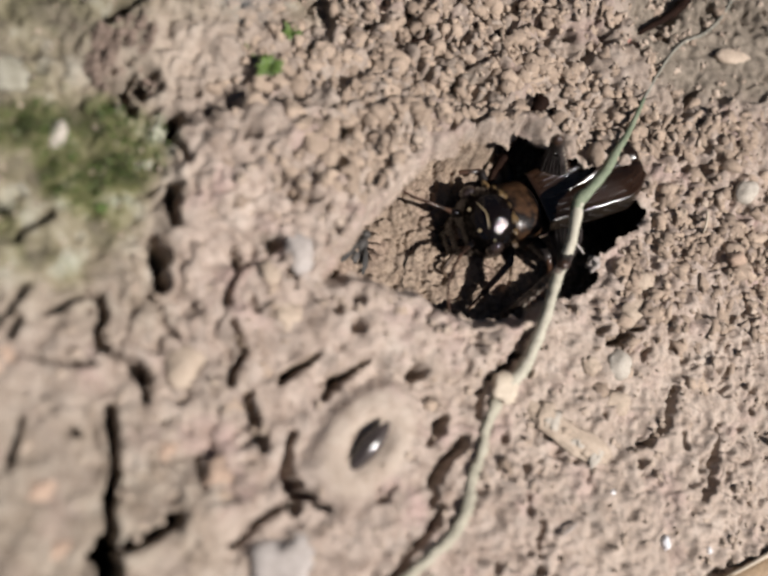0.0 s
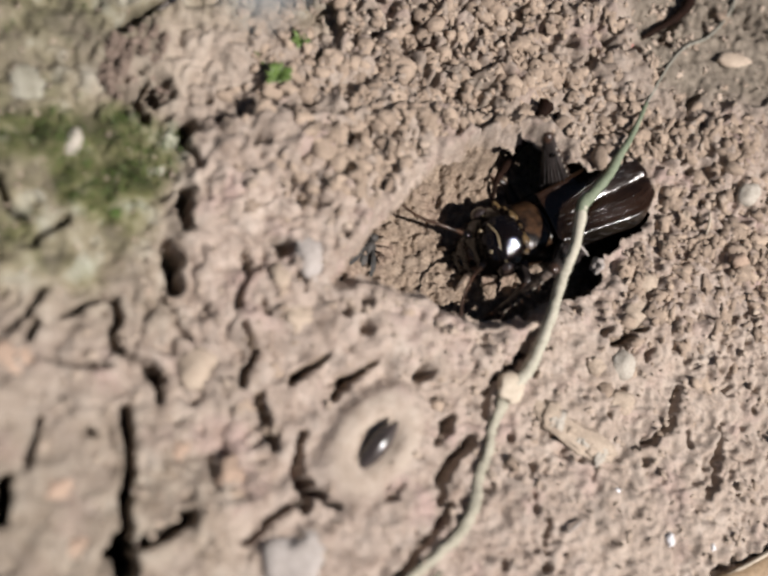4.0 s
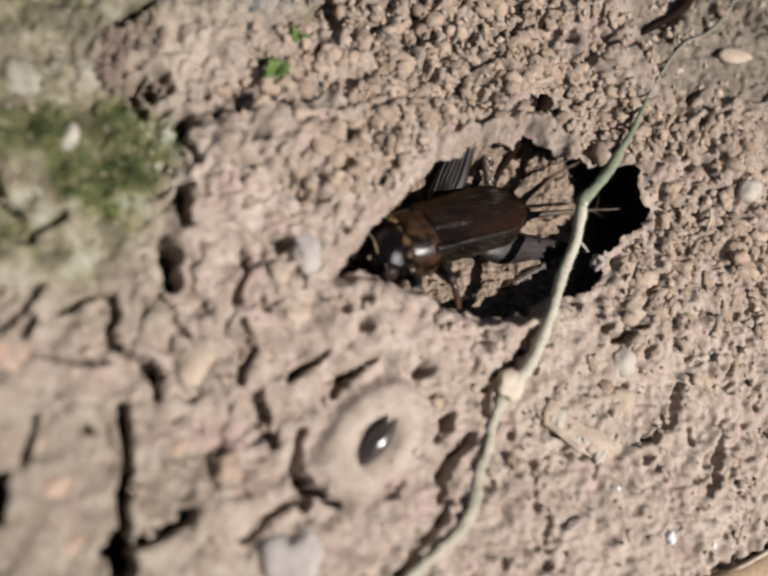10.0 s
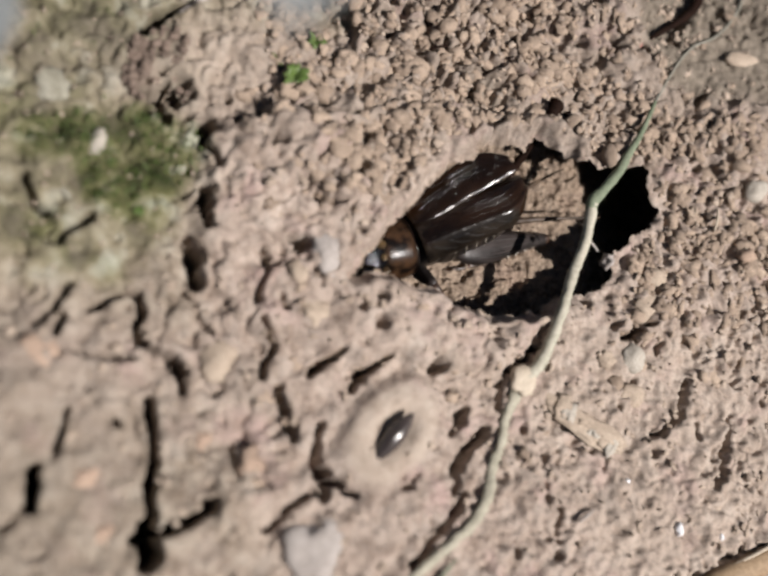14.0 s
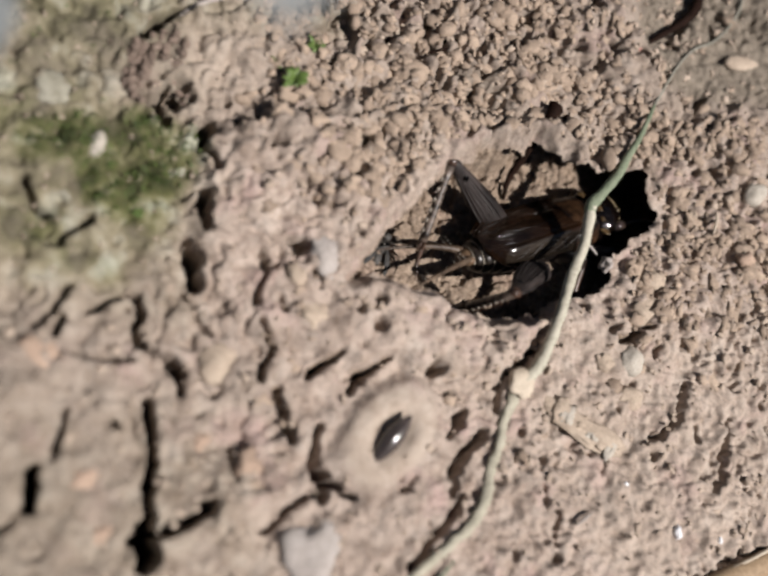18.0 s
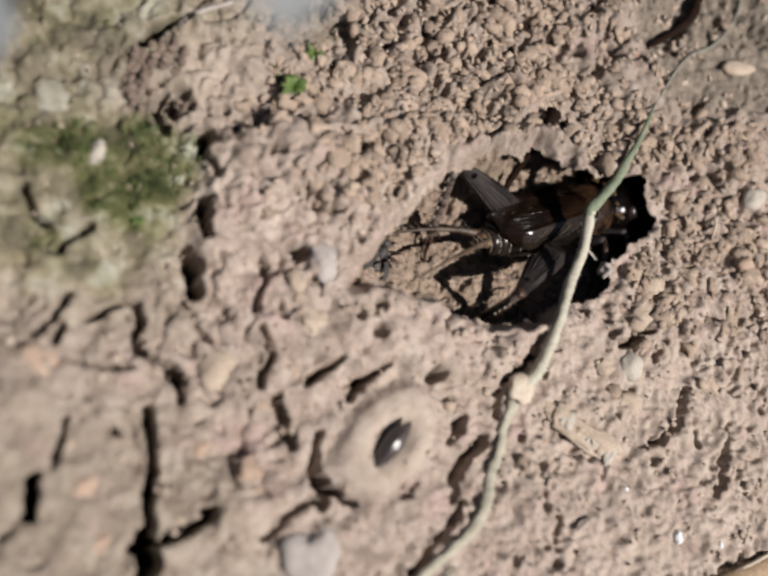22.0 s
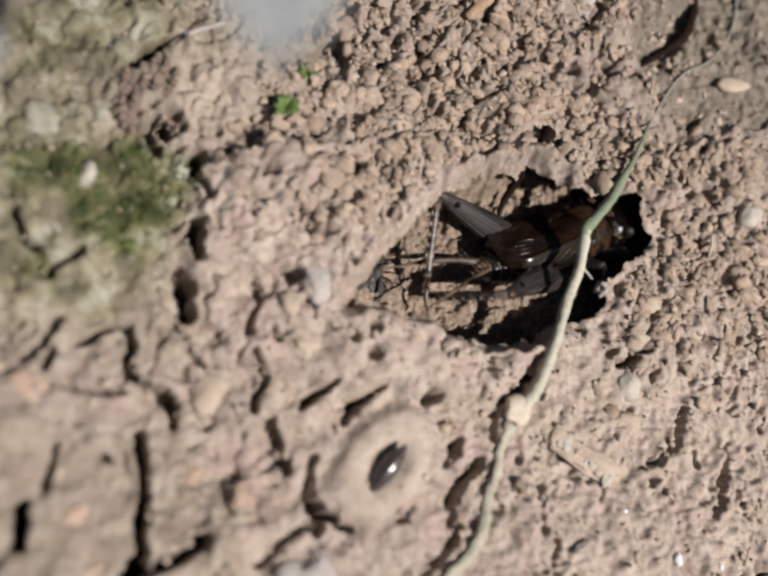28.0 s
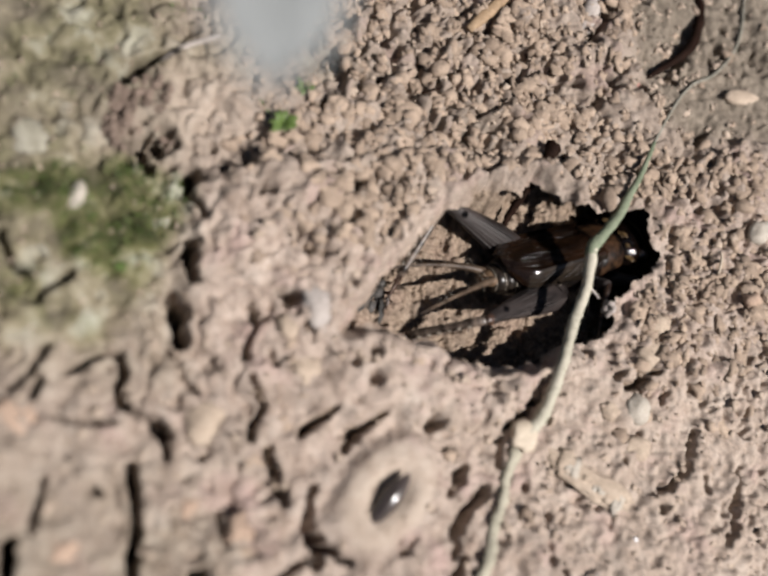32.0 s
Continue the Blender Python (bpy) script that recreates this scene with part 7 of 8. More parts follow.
    walk(cricket_legs["middle", "right"][0], [
        (0, mm_pose(3.00, -2.40, -2.00, 0.0, -28.4, -96.5)), (1, mm_pose(3.00, -2.40, -2.00, -0.7, -27.4, -94.7)), (2, mm_pose(3.00, -2.40, -2.00, -1.0, -25.6, -93.6)),
        (2.5, mm_pose(3.00, -2.40, -2.00, -1.6, -23.8, -91.4)), (4.5, mm_pose(3.00, -2.40, -2.00, -3.9, -15.9, -83.4)), (5, mm_pose(3.00, -2.40, -2.00, -1.5, -20.3, -90.9)),
        (5.5, mm_pose(3.00, -2.40, -2.00, 1.6, -26.4, -100.9)), (6, mm_pose(3.00, -2.40, -2.00, -1.6, -20.2, -92.8)), (6.5, mm_pose(3.00, -2.40, -2.00, -0.3, -22.3, -96.4)),
        (7, mm_pose(3.00, -2.40, -2.00, -1.0, -20.5, -93.8)), (7.5, mm_pose(3.00, -2.40, -2.00, -0.9, -21.7, -93.7)), (8, mm_pose(3.00, -2.40, -2.00, -4.7, -13.7, -80.1)),
        (8.5, mm_pose(3.00, -2.40, -2.00, -4.3, -19.0, -77.5)), (9, mm_pose(3.00, -2.40, -2.00, -2.1, -30.8, -82.9)), (9.25, mm_pose(3.00, -2.40, -2.00, -0.8, -32.6, -85.2)),
        (9.5, mm_pose(3.00, -2.40, -2.00, 0.0, -28.0, -86.7)), (10, mm_pose(3.00, -2.40, -2.00, 0.8, -32.6, -88.6)), (10.5, mm_pose(3.00, -2.40, -2.00, -2.7, -35.3, -81.2)),
        (11, mm_pose(3.00, -2.40, -2.00, -5.7, -32.3, -73.8)), (11.5, mm_pose(3.00, -2.40, -2.00, -4.1, -27.7, -75.3)), (12, mm_pose(3.00, -2.40, -2.00, -0.3, -26.8, -83.2)),
        (12.5, mm_pose(3.00, -2.40, -2.00, 1.9, -30.3, -89.0)), (13, mm_pose(3.00, -2.40, -2.00, 0.1, -34.7, -85.5)), (13.5, mm_pose(3.00, -2.40, -2.00, -4.2, -34.3, -76.4)),
        (14, mm_pose(3.00, -2.40, -2.00, -4.8, -29.6, -73.4)), (14.3, mm_pose(3.00, -2.40, -2.00, -2.8, -27.3, -76.2)), (14.5, mm_pose(3.00, -2.40, -2.00, -1.2, -26.6, -79.2)),
        (15, mm_pose(3.00, -2.40, -2.00, 2.0, -28.2, -87.1)), (15.5, mm_pose(3.00, -2.40, -2.00, 2.1, -33.0, -88.3)), (16, mm_pose(3.00, -2.40, -2.00, -1.8, -35.3, -80.5)),
        (16.5, mm_pose(3.00, -2.40, -2.00, -4.8, -31.9, -73.6)), (17, mm_pose(3.00, -2.40, -2.00, -3.0, -27.5, -75.7)), (18, mm_pose(3.00, -2.40, -2.00, 2.6, -30.7, -89.1)),
        (19, mm_pose(3.00, -2.40, -2.00, -3.4, -34.0, -75.9)), (20, mm_pose(3.00, -2.40, -2.00, -1.0, -26.6, -79.8)), (21, mm_pose(3.00, -2.40, -2.00, 2.2, -33.3, -88.0)),
        (21.5, mm_pose(3.00, -2.40, -2.00, -1.9, -35.2, -79.8)), (22, mm_pose(3.00, -2.40, -2.00, -4.6, -31.6, -73.4)), (22.5, mm_pose(3.00, -2.40, -2.00, -2.6, -27.3, -76.2)),
        (23, mm_pose(3.00, -2.40, -2.00, 1.0, -27.0, -84.4)), (23.5, mm_pose(3.00, -2.40, -2.00, 2.6, -31.1, -89.1)), (24, mm_pose(3.00, -2.40, -2.00, 0.0, -35.1, -84.2)),
        (24.5, mm_pose(3.00, -2.40, -2.00, -4.2, -33.7, -75.4)), (25, mm_pose(3.00, -2.40, -2.00, -4.1, -29.0, -73.8)), (25.5, mm_pose(3.00, -2.40, -2.00, -0.7, -26.5, -80.4)),
        (27.5, mm_pose(3.00, -2.40, -2.00, -3.2, -31.2, -73.3)), (28, mm_pose(3.00, -2.40, -2.00, -1.2, -27.1, -76.7)), (28.5, mm_pose(3.00, -2.40, -2.00, 2.1, -27.2, -85.0)),
        (29, mm_pose(3.00, -2.40, -2.00, 3.3, -31.4, -89.1)), (29.5, mm_pose(3.00, -2.40, -2.00, 0.3, -35.2, -83.5)), (30, mm_pose(3.00, -2.40, -2.00, -3.8, -33.4, -74.9)),
        (30.5, mm_pose(3.00, -2.40, -2.00, -3.5, -28.7, -74.1)), (31, mm_pose(3.00, -2.40, -2.00, -0.1, -26.5, -81.1)), (31.5, mm_pose(3.00, -2.40, -2.00, 2.5, -29.2, -88.2)),
        (32, mm_pose(3.00, -2.40, -2.00, 1.7, -33.9, -87.2)),
    ])
    walk(cricket_legs["middle", "right"][1], [
        (0, mm_pose(2.53, -6.51, 0.23, -0.0, -4.0, -67.0)), (1, mm_pose(2.66, -6.56, 0.16, 0.2, -8.0, -70.2)), (2, mm_pose(2.73, -6.63, 0.03, -0.6, 0.3, -63.2)),
        (2.5, mm_pose(2.89, -6.70, -0.10, -0.5, 2.3, -61.2)), (4.5, mm_pose(3.52, -6.89, -0.71, -0.2, 21.4, -53.5)), (5, mm_pose(2.93, -6.81, -0.37, -5.5, 36.8, -70.8)),
        (5.5, mm_pose(2.21, -6.53, 0.09, -15.0, 45.3, -91.1)), (6, mm_pose(2.78, -6.80, -0.37, -8.2, 39.0, -83.8)), (6.5, mm_pose(2.52, -6.72, -0.21, -8.5, 35.9, -86.9)),
        (7, mm_pose(2.71, -6.79, -0.35, -5.3, 38.1, -83.3)), (7.5, mm_pose(2.72, -6.76, -0.27, 1.0, 47.0, -72.9)), (8, mm_pose(3.79, -6.90, -0.89, 15.8, 16.3, -49.6)),
        (8.5, mm_pose(3.96, -6.74, -0.47, 13.1, 9.3, -48.1)), (9, mm_pose(3.50, -6.41, 0.41, 6.8, 15.3, -71.1)), (9.25, mm_pose(3.33, -6.35, 0.53, -1.8, 34.1, -102.8)),
        (9.5, mm_pose(3.24, -6.54, 0.20, -16.9, 47.0, -134.8)), (10, mm_pose(3.10, -6.36, 0.54, -22.5, 49.8, -147.5)), (10.5, mm_pose(3.59, -6.19, 0.72, -6.9, 51.8, -128.9)),
        (11, mm_pose(4.11, -6.22, 0.51, 9.8, 47.2, -105.7)), (11.5, mm_pose(4.06, -6.42, 0.19, 6.1, 50.9, -109.4)), (12, mm_pose(3.50, -6.57, 0.12, -16.3, 55.4, -141.3)),
        (12.5, mm_pose(3.07, -6.46, 0.37, -17.6, 48.8, -146.2)), (13, mm_pose(3.31, -6.25, 0.68, -2.3, 44.1, -126.9)), (13.5, mm_pose(3.91, -6.18, 0.65, 7.1, 46.8, -111.6)),
        (14, mm_pose(4.16, -6.32, 0.32, 6.5, 59.1, -111.4)), (14.3, mm_pose(4.00, -6.45, 0.16, -4.6, 62.5, -125.0)), (14.5, mm_pose(3.79, -6.53, 0.10, -10.3, 59.4, -132.9)),
        (15, mm_pose(3.21, -6.54, 0.22, -9.6, 45.9, -133.7)), (15.5, mm_pose(3.11, -6.34, 0.56, -5.7, 42.2, -129.7)), (16, mm_pose(3.63, -6.18, 0.71, -3.2, 51.6, -126.7)),
        (16.5, mm_pose(4.13, -6.23, 0.48, 4.8, 61.1, -115.9)), (17, mm_pose(4.03, -6.44, 0.17, 6.6, 53.6, -112.7)), (18, mm_pose(3.07, -6.44, 0.40, -12.7, 46.1, -139.3)),
        (19, mm_pose(3.95, -6.18, 0.63, 4.0, 52.9, -115.7)), (20, mm_pose(3.74, -6.54, 0.10, -0.9, 51.5, -122.1)), (21, mm_pose(3.14, -6.33, 0.58, -13.1, 48.1, -140.6)),
        (21.5, mm_pose(3.68, -6.18, 0.71, 3.9, 45.2, -117.1)), (22, mm_pose(4.14, -6.24, 0.46, 10.3, 49.6, -105.8)), (22.5, mm_pose(4.00, -6.46, 0.16, -2.3, 60.8, -122.5)),
        (23, mm_pose(3.41, -6.57, 0.14, -16.6, 53.6, -141.8)), (23.5, mm_pose(3.06, -6.43, 0.42, -8.3, 43.2, -133.2)), (24, mm_pose(3.39, -6.23, 0.70, -1.9, 44.2, -124.4)),
        (24.5, mm_pose(3.99, -6.18, 0.61, 2.4, 56.3, -117.7)), (25, mm_pose(4.14, -6.35, 0.28, 4.2, 61.8, -115.1)), (25.5, mm_pose(3.70, -6.55, 0.10, -2.0, 50.3, -122.3)),
        (27.5, mm_pose(4.15, -6.25, 0.43, 8.4, 52.7, -107.2)), (28, mm_pose(3.96, -6.47, 0.14, 5.0, 47.8, -110.5)), (28.5, mm_pose(3.37, -6.56, 0.15, -11.2, 49.7, -134.8)),
        (29, mm_pose(3.06, -6.41, 0.45, -19.2, 49.8, -149.5)), (29.5, mm_pose(3.43, -6.22, 0.71, -3.8, 49.1, -130.6)), (30, mm_pose(4.02, -6.19, 0.59, 11.4, 46.1, -107.9)),
        (30.5, mm_pose(4.13, -6.37, 0.25, 10.0, 52.4, -107.7)), (31, mm_pose(3.65, -6.55, 0.10, -13.0, 58.2, -138.7)), (31.5, mm_pose(3.13, -6.50, 0.29, -14.9, 48.8, -143.6)),
        (32, mm_pose(3.19, -6.30, 0.62, -2.8, 42.8, -128.4)),
    ])
    walk(cricket_legs["fore", "left"][0], [
        (0, mm_pose(6.20, 2.20, -2.20, 0.0, -25.1, 50.5)), (1, mm_pose(6.20, 2.20, -2.20, -1.4, -24.0, 54.7)), (2, mm_pose(6.20, 2.20, -2.20, -2.8, -28.2, 59.6)),
        (2.5, mm_pose(6.20, 2.20, -2.20, 0.2, -26.4, 53.1)), (4.5, mm_pose(6.20, 2.20, -2.20, -2.8, -28.0, 61.3)), (5, mm_pose(6.20, 2.20, -2.20, -0.3, -27.6, 56.2)),
        (5.5, mm_pose(6.20, 2.20, -2.20, 2.0, -24.9, 50.2)), (6, mm_pose(6.20, 2.20, -2.20, 1.9, -22.9, 49.4)), (6.5, mm_pose(6.20, 2.20, -2.20, -0.3, -24.2, 55.2)),
        (7, mm_pose(6.20, 2.20, -2.20, -2.2, -27.1, 61.2)), (7.5, mm_pose(6.20, 2.20, -2.20, -1.1, -28.2, 59.2)), (8, mm_pose(6.20, 2.20, -2.20, 1.6, -26.2, 52.6)),
        (8.5, mm_pose(6.20, 2.20, -2.20, 2.7, -23.5, 48.9)), (9, mm_pose(6.20, 2.20, -2.20, 1.2, -23.2, 51.9)), (9.5, mm_pose(6.20, 2.20, -2.20, -1.4, -25.8, 59.1)),
        (10, mm_pose(6.20, 2.20, -2.20, -1.8, -28.1, 61.1)), (10.5, mm_pose(6.20, 2.20, -2.20, 0.6, -27.4, 55.7)), (11, mm_pose(6.20, 2.20, -2.20, 2.7, -24.7, 49.9)),
        (11.5, mm_pose(6.20, 2.20, -2.20, 2.3, -22.9, 49.6)), (12, mm_pose(6.20, 2.20, -2.20, -0.1, -24.4, 55.8)), (12.5, mm_pose(6.20, 2.20, -2.20, -2.0, -27.3, 61.3)),
        (13, mm_pose(6.20, 2.20, -2.20, -0.6, -28.1, 58.8)), (13.5, mm_pose(6.20, 2.20, -2.20, 2.0, -26.0, 52.2)), (14, mm_pose(6.20, 2.20, -2.20, 2.8, -23.4, 48.8)),
        (14.3, mm_pose(6.20, 2.20, -2.20, 1.9, -22.9, 50.1)), (14.5, mm_pose(6.20, 2.20, -2.20, 0.8, -23.3, 52.3)), (15, mm_pose(6.20, 2.20, -2.20, -1.7, -26.0, 59.6)),
        (15.5, mm_pose(6.20, 2.20, -2.20, -1.8, -28.1, 60.9)), (16, mm_pose(6.20, 2.20, -2.20, 0.7, -27.3, 55.2)), (16.5, mm_pose(6.20, 2.20, -2.20, 2.6, -24.5, 49.7)),
        (17, mm_pose(6.20, 2.20, -2.20, 2.1, -22.9, 49.8)), (18, mm_pose(6.20, 2.20, -2.20, -2.0, -27.5, 61.4)), (19, mm_pose(6.20, 2.20, -2.20, 2.0, -25.8, 51.8)),
        (20, mm_pose(6.20, 2.20, -2.20, 1.3, -23.4, 52.8)), (21, mm_pose(6.20, 2.20, -2.20, -1.5, -28.2, 60.7)), (21.5, mm_pose(6.20, 2.20, -2.20, 1.0, -27.1, 54.7)),
        (22, mm_pose(6.20, 2.20, -2.20, 2.8, -24.3, 49.4)), (22.5, mm_pose(6.20, 2.20, -2.20, 2.1, -22.9, 50.1)), (23, mm_pose(6.20, 2.20, -2.20, -0.5, -24.8, 56.9)),
        (23.5, mm_pose(6.20, 2.20, -2.20, -2.0, -27.6, 61.5)), (24, mm_pose(6.20, 2.20, -2.20, -0.2, -28.0, 57.9)), (24.5, mm_pose(6.20, 2.20, -2.20, 2.3, -25.6, 51.4)),
        (25, mm_pose(6.20, 2.20, -2.20, 2.7, -23.2, 48.9)), (25.5, mm_pose(6.20, 2.20, -2.20, 0.8, -23.6, 53.4)), (27.5, mm_pose(6.20, 2.20, -2.20, 2.0, -24.1, 49.3)),
        (28, mm_pose(6.20, 2.20, -2.20, 1.2, -22.9, 50.5)), (28.5, mm_pose(6.20, 2.20, -2.20, -1.2, -25.0, 57.5)), (29, mm_pose(6.20, 2.20, -2.20, -2.4, -27.7, 61.5)),
        (29.5, mm_pose(6.20, 2.20, -2.20, -0.4, -27.9, 57.4)), (30, mm_pose(6.20, 2.20, -2.20, 2.1, -25.4, 51.0)), (30.5, mm_pose(6.20, 2.20, -2.20, 2.4, -23.1, 49.0)),
        (31, mm_pose(6.20, 2.20, -2.20, 0.4, -23.7, 53.9)), (31.5, mm_pose(6.20, 2.20, -2.20, -1.9, -26.7, 60.6)), (32, mm_pose(6.20, 2.20, -2.20, -1.3, -28.2, 60.1)),
    ])
    walk(cricket_legs["fore", "left"][1], [
        (0, mm_pose(8.91, 5.49, -0.21, 0.0, 42.9, 29.3)), (1, mm_pose(8.68, 5.70, -0.29, 4.9, 61.7, 36.9)), (2, mm_pose(8.30, 5.77, 0.02, 12.5, 56.9, 47.5)),
        (2.5, mm_pose(8.73, 5.57, -0.11, -11.0, 48.9, 17.6)), (4.5, mm_pose(8.19, 5.84, 0.01, 1.1, 69.7, 33.5)), (5, mm_pose(8.52, 5.66, -0.03, -9.7, 55.0, 20.8)),
        (5.5, mm_pose(8.93, 5.48, -0.22, 0.7, 41.4, 33.6)), (6, mm_pose(9.02, 5.48, -0.37, 4.3, 44.2, 40.3)), (6.5, mm_pose(8.65, 5.72, -0.28, 0.7, 63.6, 35.2)),
        (7, mm_pose(8.22, 5.86, -0.06, -4.9, 74.0, 28.7)), (7.5, mm_pose(8.32, 5.76, 0.02, 9.2, 56.9, 44.3)), (8, mm_pose(8.76, 5.55, -0.12, 4.5, 42.1, 39.5)),
        (8.5, mm_pose(9.03, 5.45, -0.32, -3.3, 44.3, 26.9)), (9, mm_pose(8.87, 5.60, -0.35, -7.6, 58.6, 19.7)), (9.5, mm_pose(8.37, 5.83, -0.15, 17.3, 66.2, 50.7)),
        (10, mm_pose(8.20, 5.83, 0.01, 23.4, 56.5, 60.6)), (10.5, mm_pose(8.55, 5.65, -0.04, 1.1, 50.2, 34.7)), (11, mm_pose(8.95, 5.47, -0.24, -11.3, 45.4, 15.9)),
        (11.5, mm_pose(9.01, 5.50, -0.37, -2.5, 49.5, 27.7)), (12, mm_pose(8.61, 5.74, -0.26, 16.7, 55.5, 56.0)), (12.5, mm_pose(8.20, 5.86, -0.04, 17.8, 63.2, 59.6)),
        (13, mm_pose(8.35, 5.74, 0.01, -14.2, 61.9, 22.1)), (13.5, mm_pose(8.79, 5.54, -0.14, -13.1, 46.8, 21.4)), (14, mm_pose(9.04, 5.45, -0.33, -1.5, 41.8, 36.7)),
        (14.3, mm_pose(8.98, 5.52, -0.37, 2.6, 45.8, 43.5)), (14.5, mm_pose(8.84, 5.62, -0.34, 3.8, 51.8, 46.0)), (15, mm_pose(8.34, 5.84, -0.14, -3.5, 71.4, 36.6)),
        (15.5, mm_pose(8.21, 5.82, 0.02, -10.3, 68.7, 28.5)), (16, mm_pose(8.58, 5.63, -0.05, -0.8, 47.6, 38.6)), (16.5, mm_pose(8.97, 5.46, -0.25, -2.0, 40.2, 36.5)),
        (17, mm_pose(8.99, 5.51, -0.37, -7.2, 50.7, 26.8)), (18, mm_pose(8.19, 5.86, -0.03, 14.9, 64.6, 56.8)), (19, mm_pose(8.82, 5.52, -0.15, -10.9, 45.0, 27.0)),
        (20, mm_pose(8.80, 5.64, -0.33, -2.8, 56.8, 37.8)), (21, mm_pose(8.23, 5.81, 0.02, 5.4, 61.4, 48.3)), (21.5, mm_pose(8.62, 5.62, -0.06, -19.4, 52.2, 16.7)),
        (22, mm_pose(8.99, 5.45, -0.27, -11.7, 43.9, 24.0)), (22.5, mm_pose(8.97, 5.52, -0.37, 1.5, 46.2, 43.1)), (23, mm_pose(8.53, 5.77, -0.23, 8.0, 60.1, 53.2)),
        (23.5, mm_pose(8.19, 5.86, -0.02, -10.9, 72.7, 30.8)), (24, mm_pose(8.41, 5.72, 0.00, -13.9, 58.3, 26.2)), (24.5, mm_pose(8.85, 5.51, -0.17, -4.7, 41.6, 36.1)),
        (25, mm_pose(9.04, 5.46, -0.35, -3.6, 42.9, 36.9)), (25.5, mm_pose(8.77, 5.66, -0.32, -8.9, 60.9, 28.1)), (27.5, mm_pose(9.00, 5.45, -0.28, -11.4, 44.1, 23.3)),
        (28, mm_pose(8.95, 5.54, -0.37, -12.5, 54.5, 19.5)), (28.5, mm_pose(8.49, 5.79, -0.21, 12.4, 62.4, 51.4)), (29, mm_pose(8.19, 5.85, -0.01, 20.4, 58.1, 63.6)),
        (29.5, mm_pose(8.44, 5.70, -0.00, -4.5, 54.9, 33.9)), (30, mm_pose(8.87, 5.50, -0.18, -16.7, 46.3, 15.4)), (30.5, mm_pose(9.04, 5.46, -0.36, -5.6, 46.1, 29.2)),
        (31, mm_pose(8.73, 5.68, -0.31, 9.8, 52.6, 52.6)), (31.5, mm_pose(8.26, 5.86, -0.09, 11.9, 65.5, 56.4)), (32, mm_pose(8.27, 5.79, 0.02, -18.0, 66.4, 21.6)),
    ])
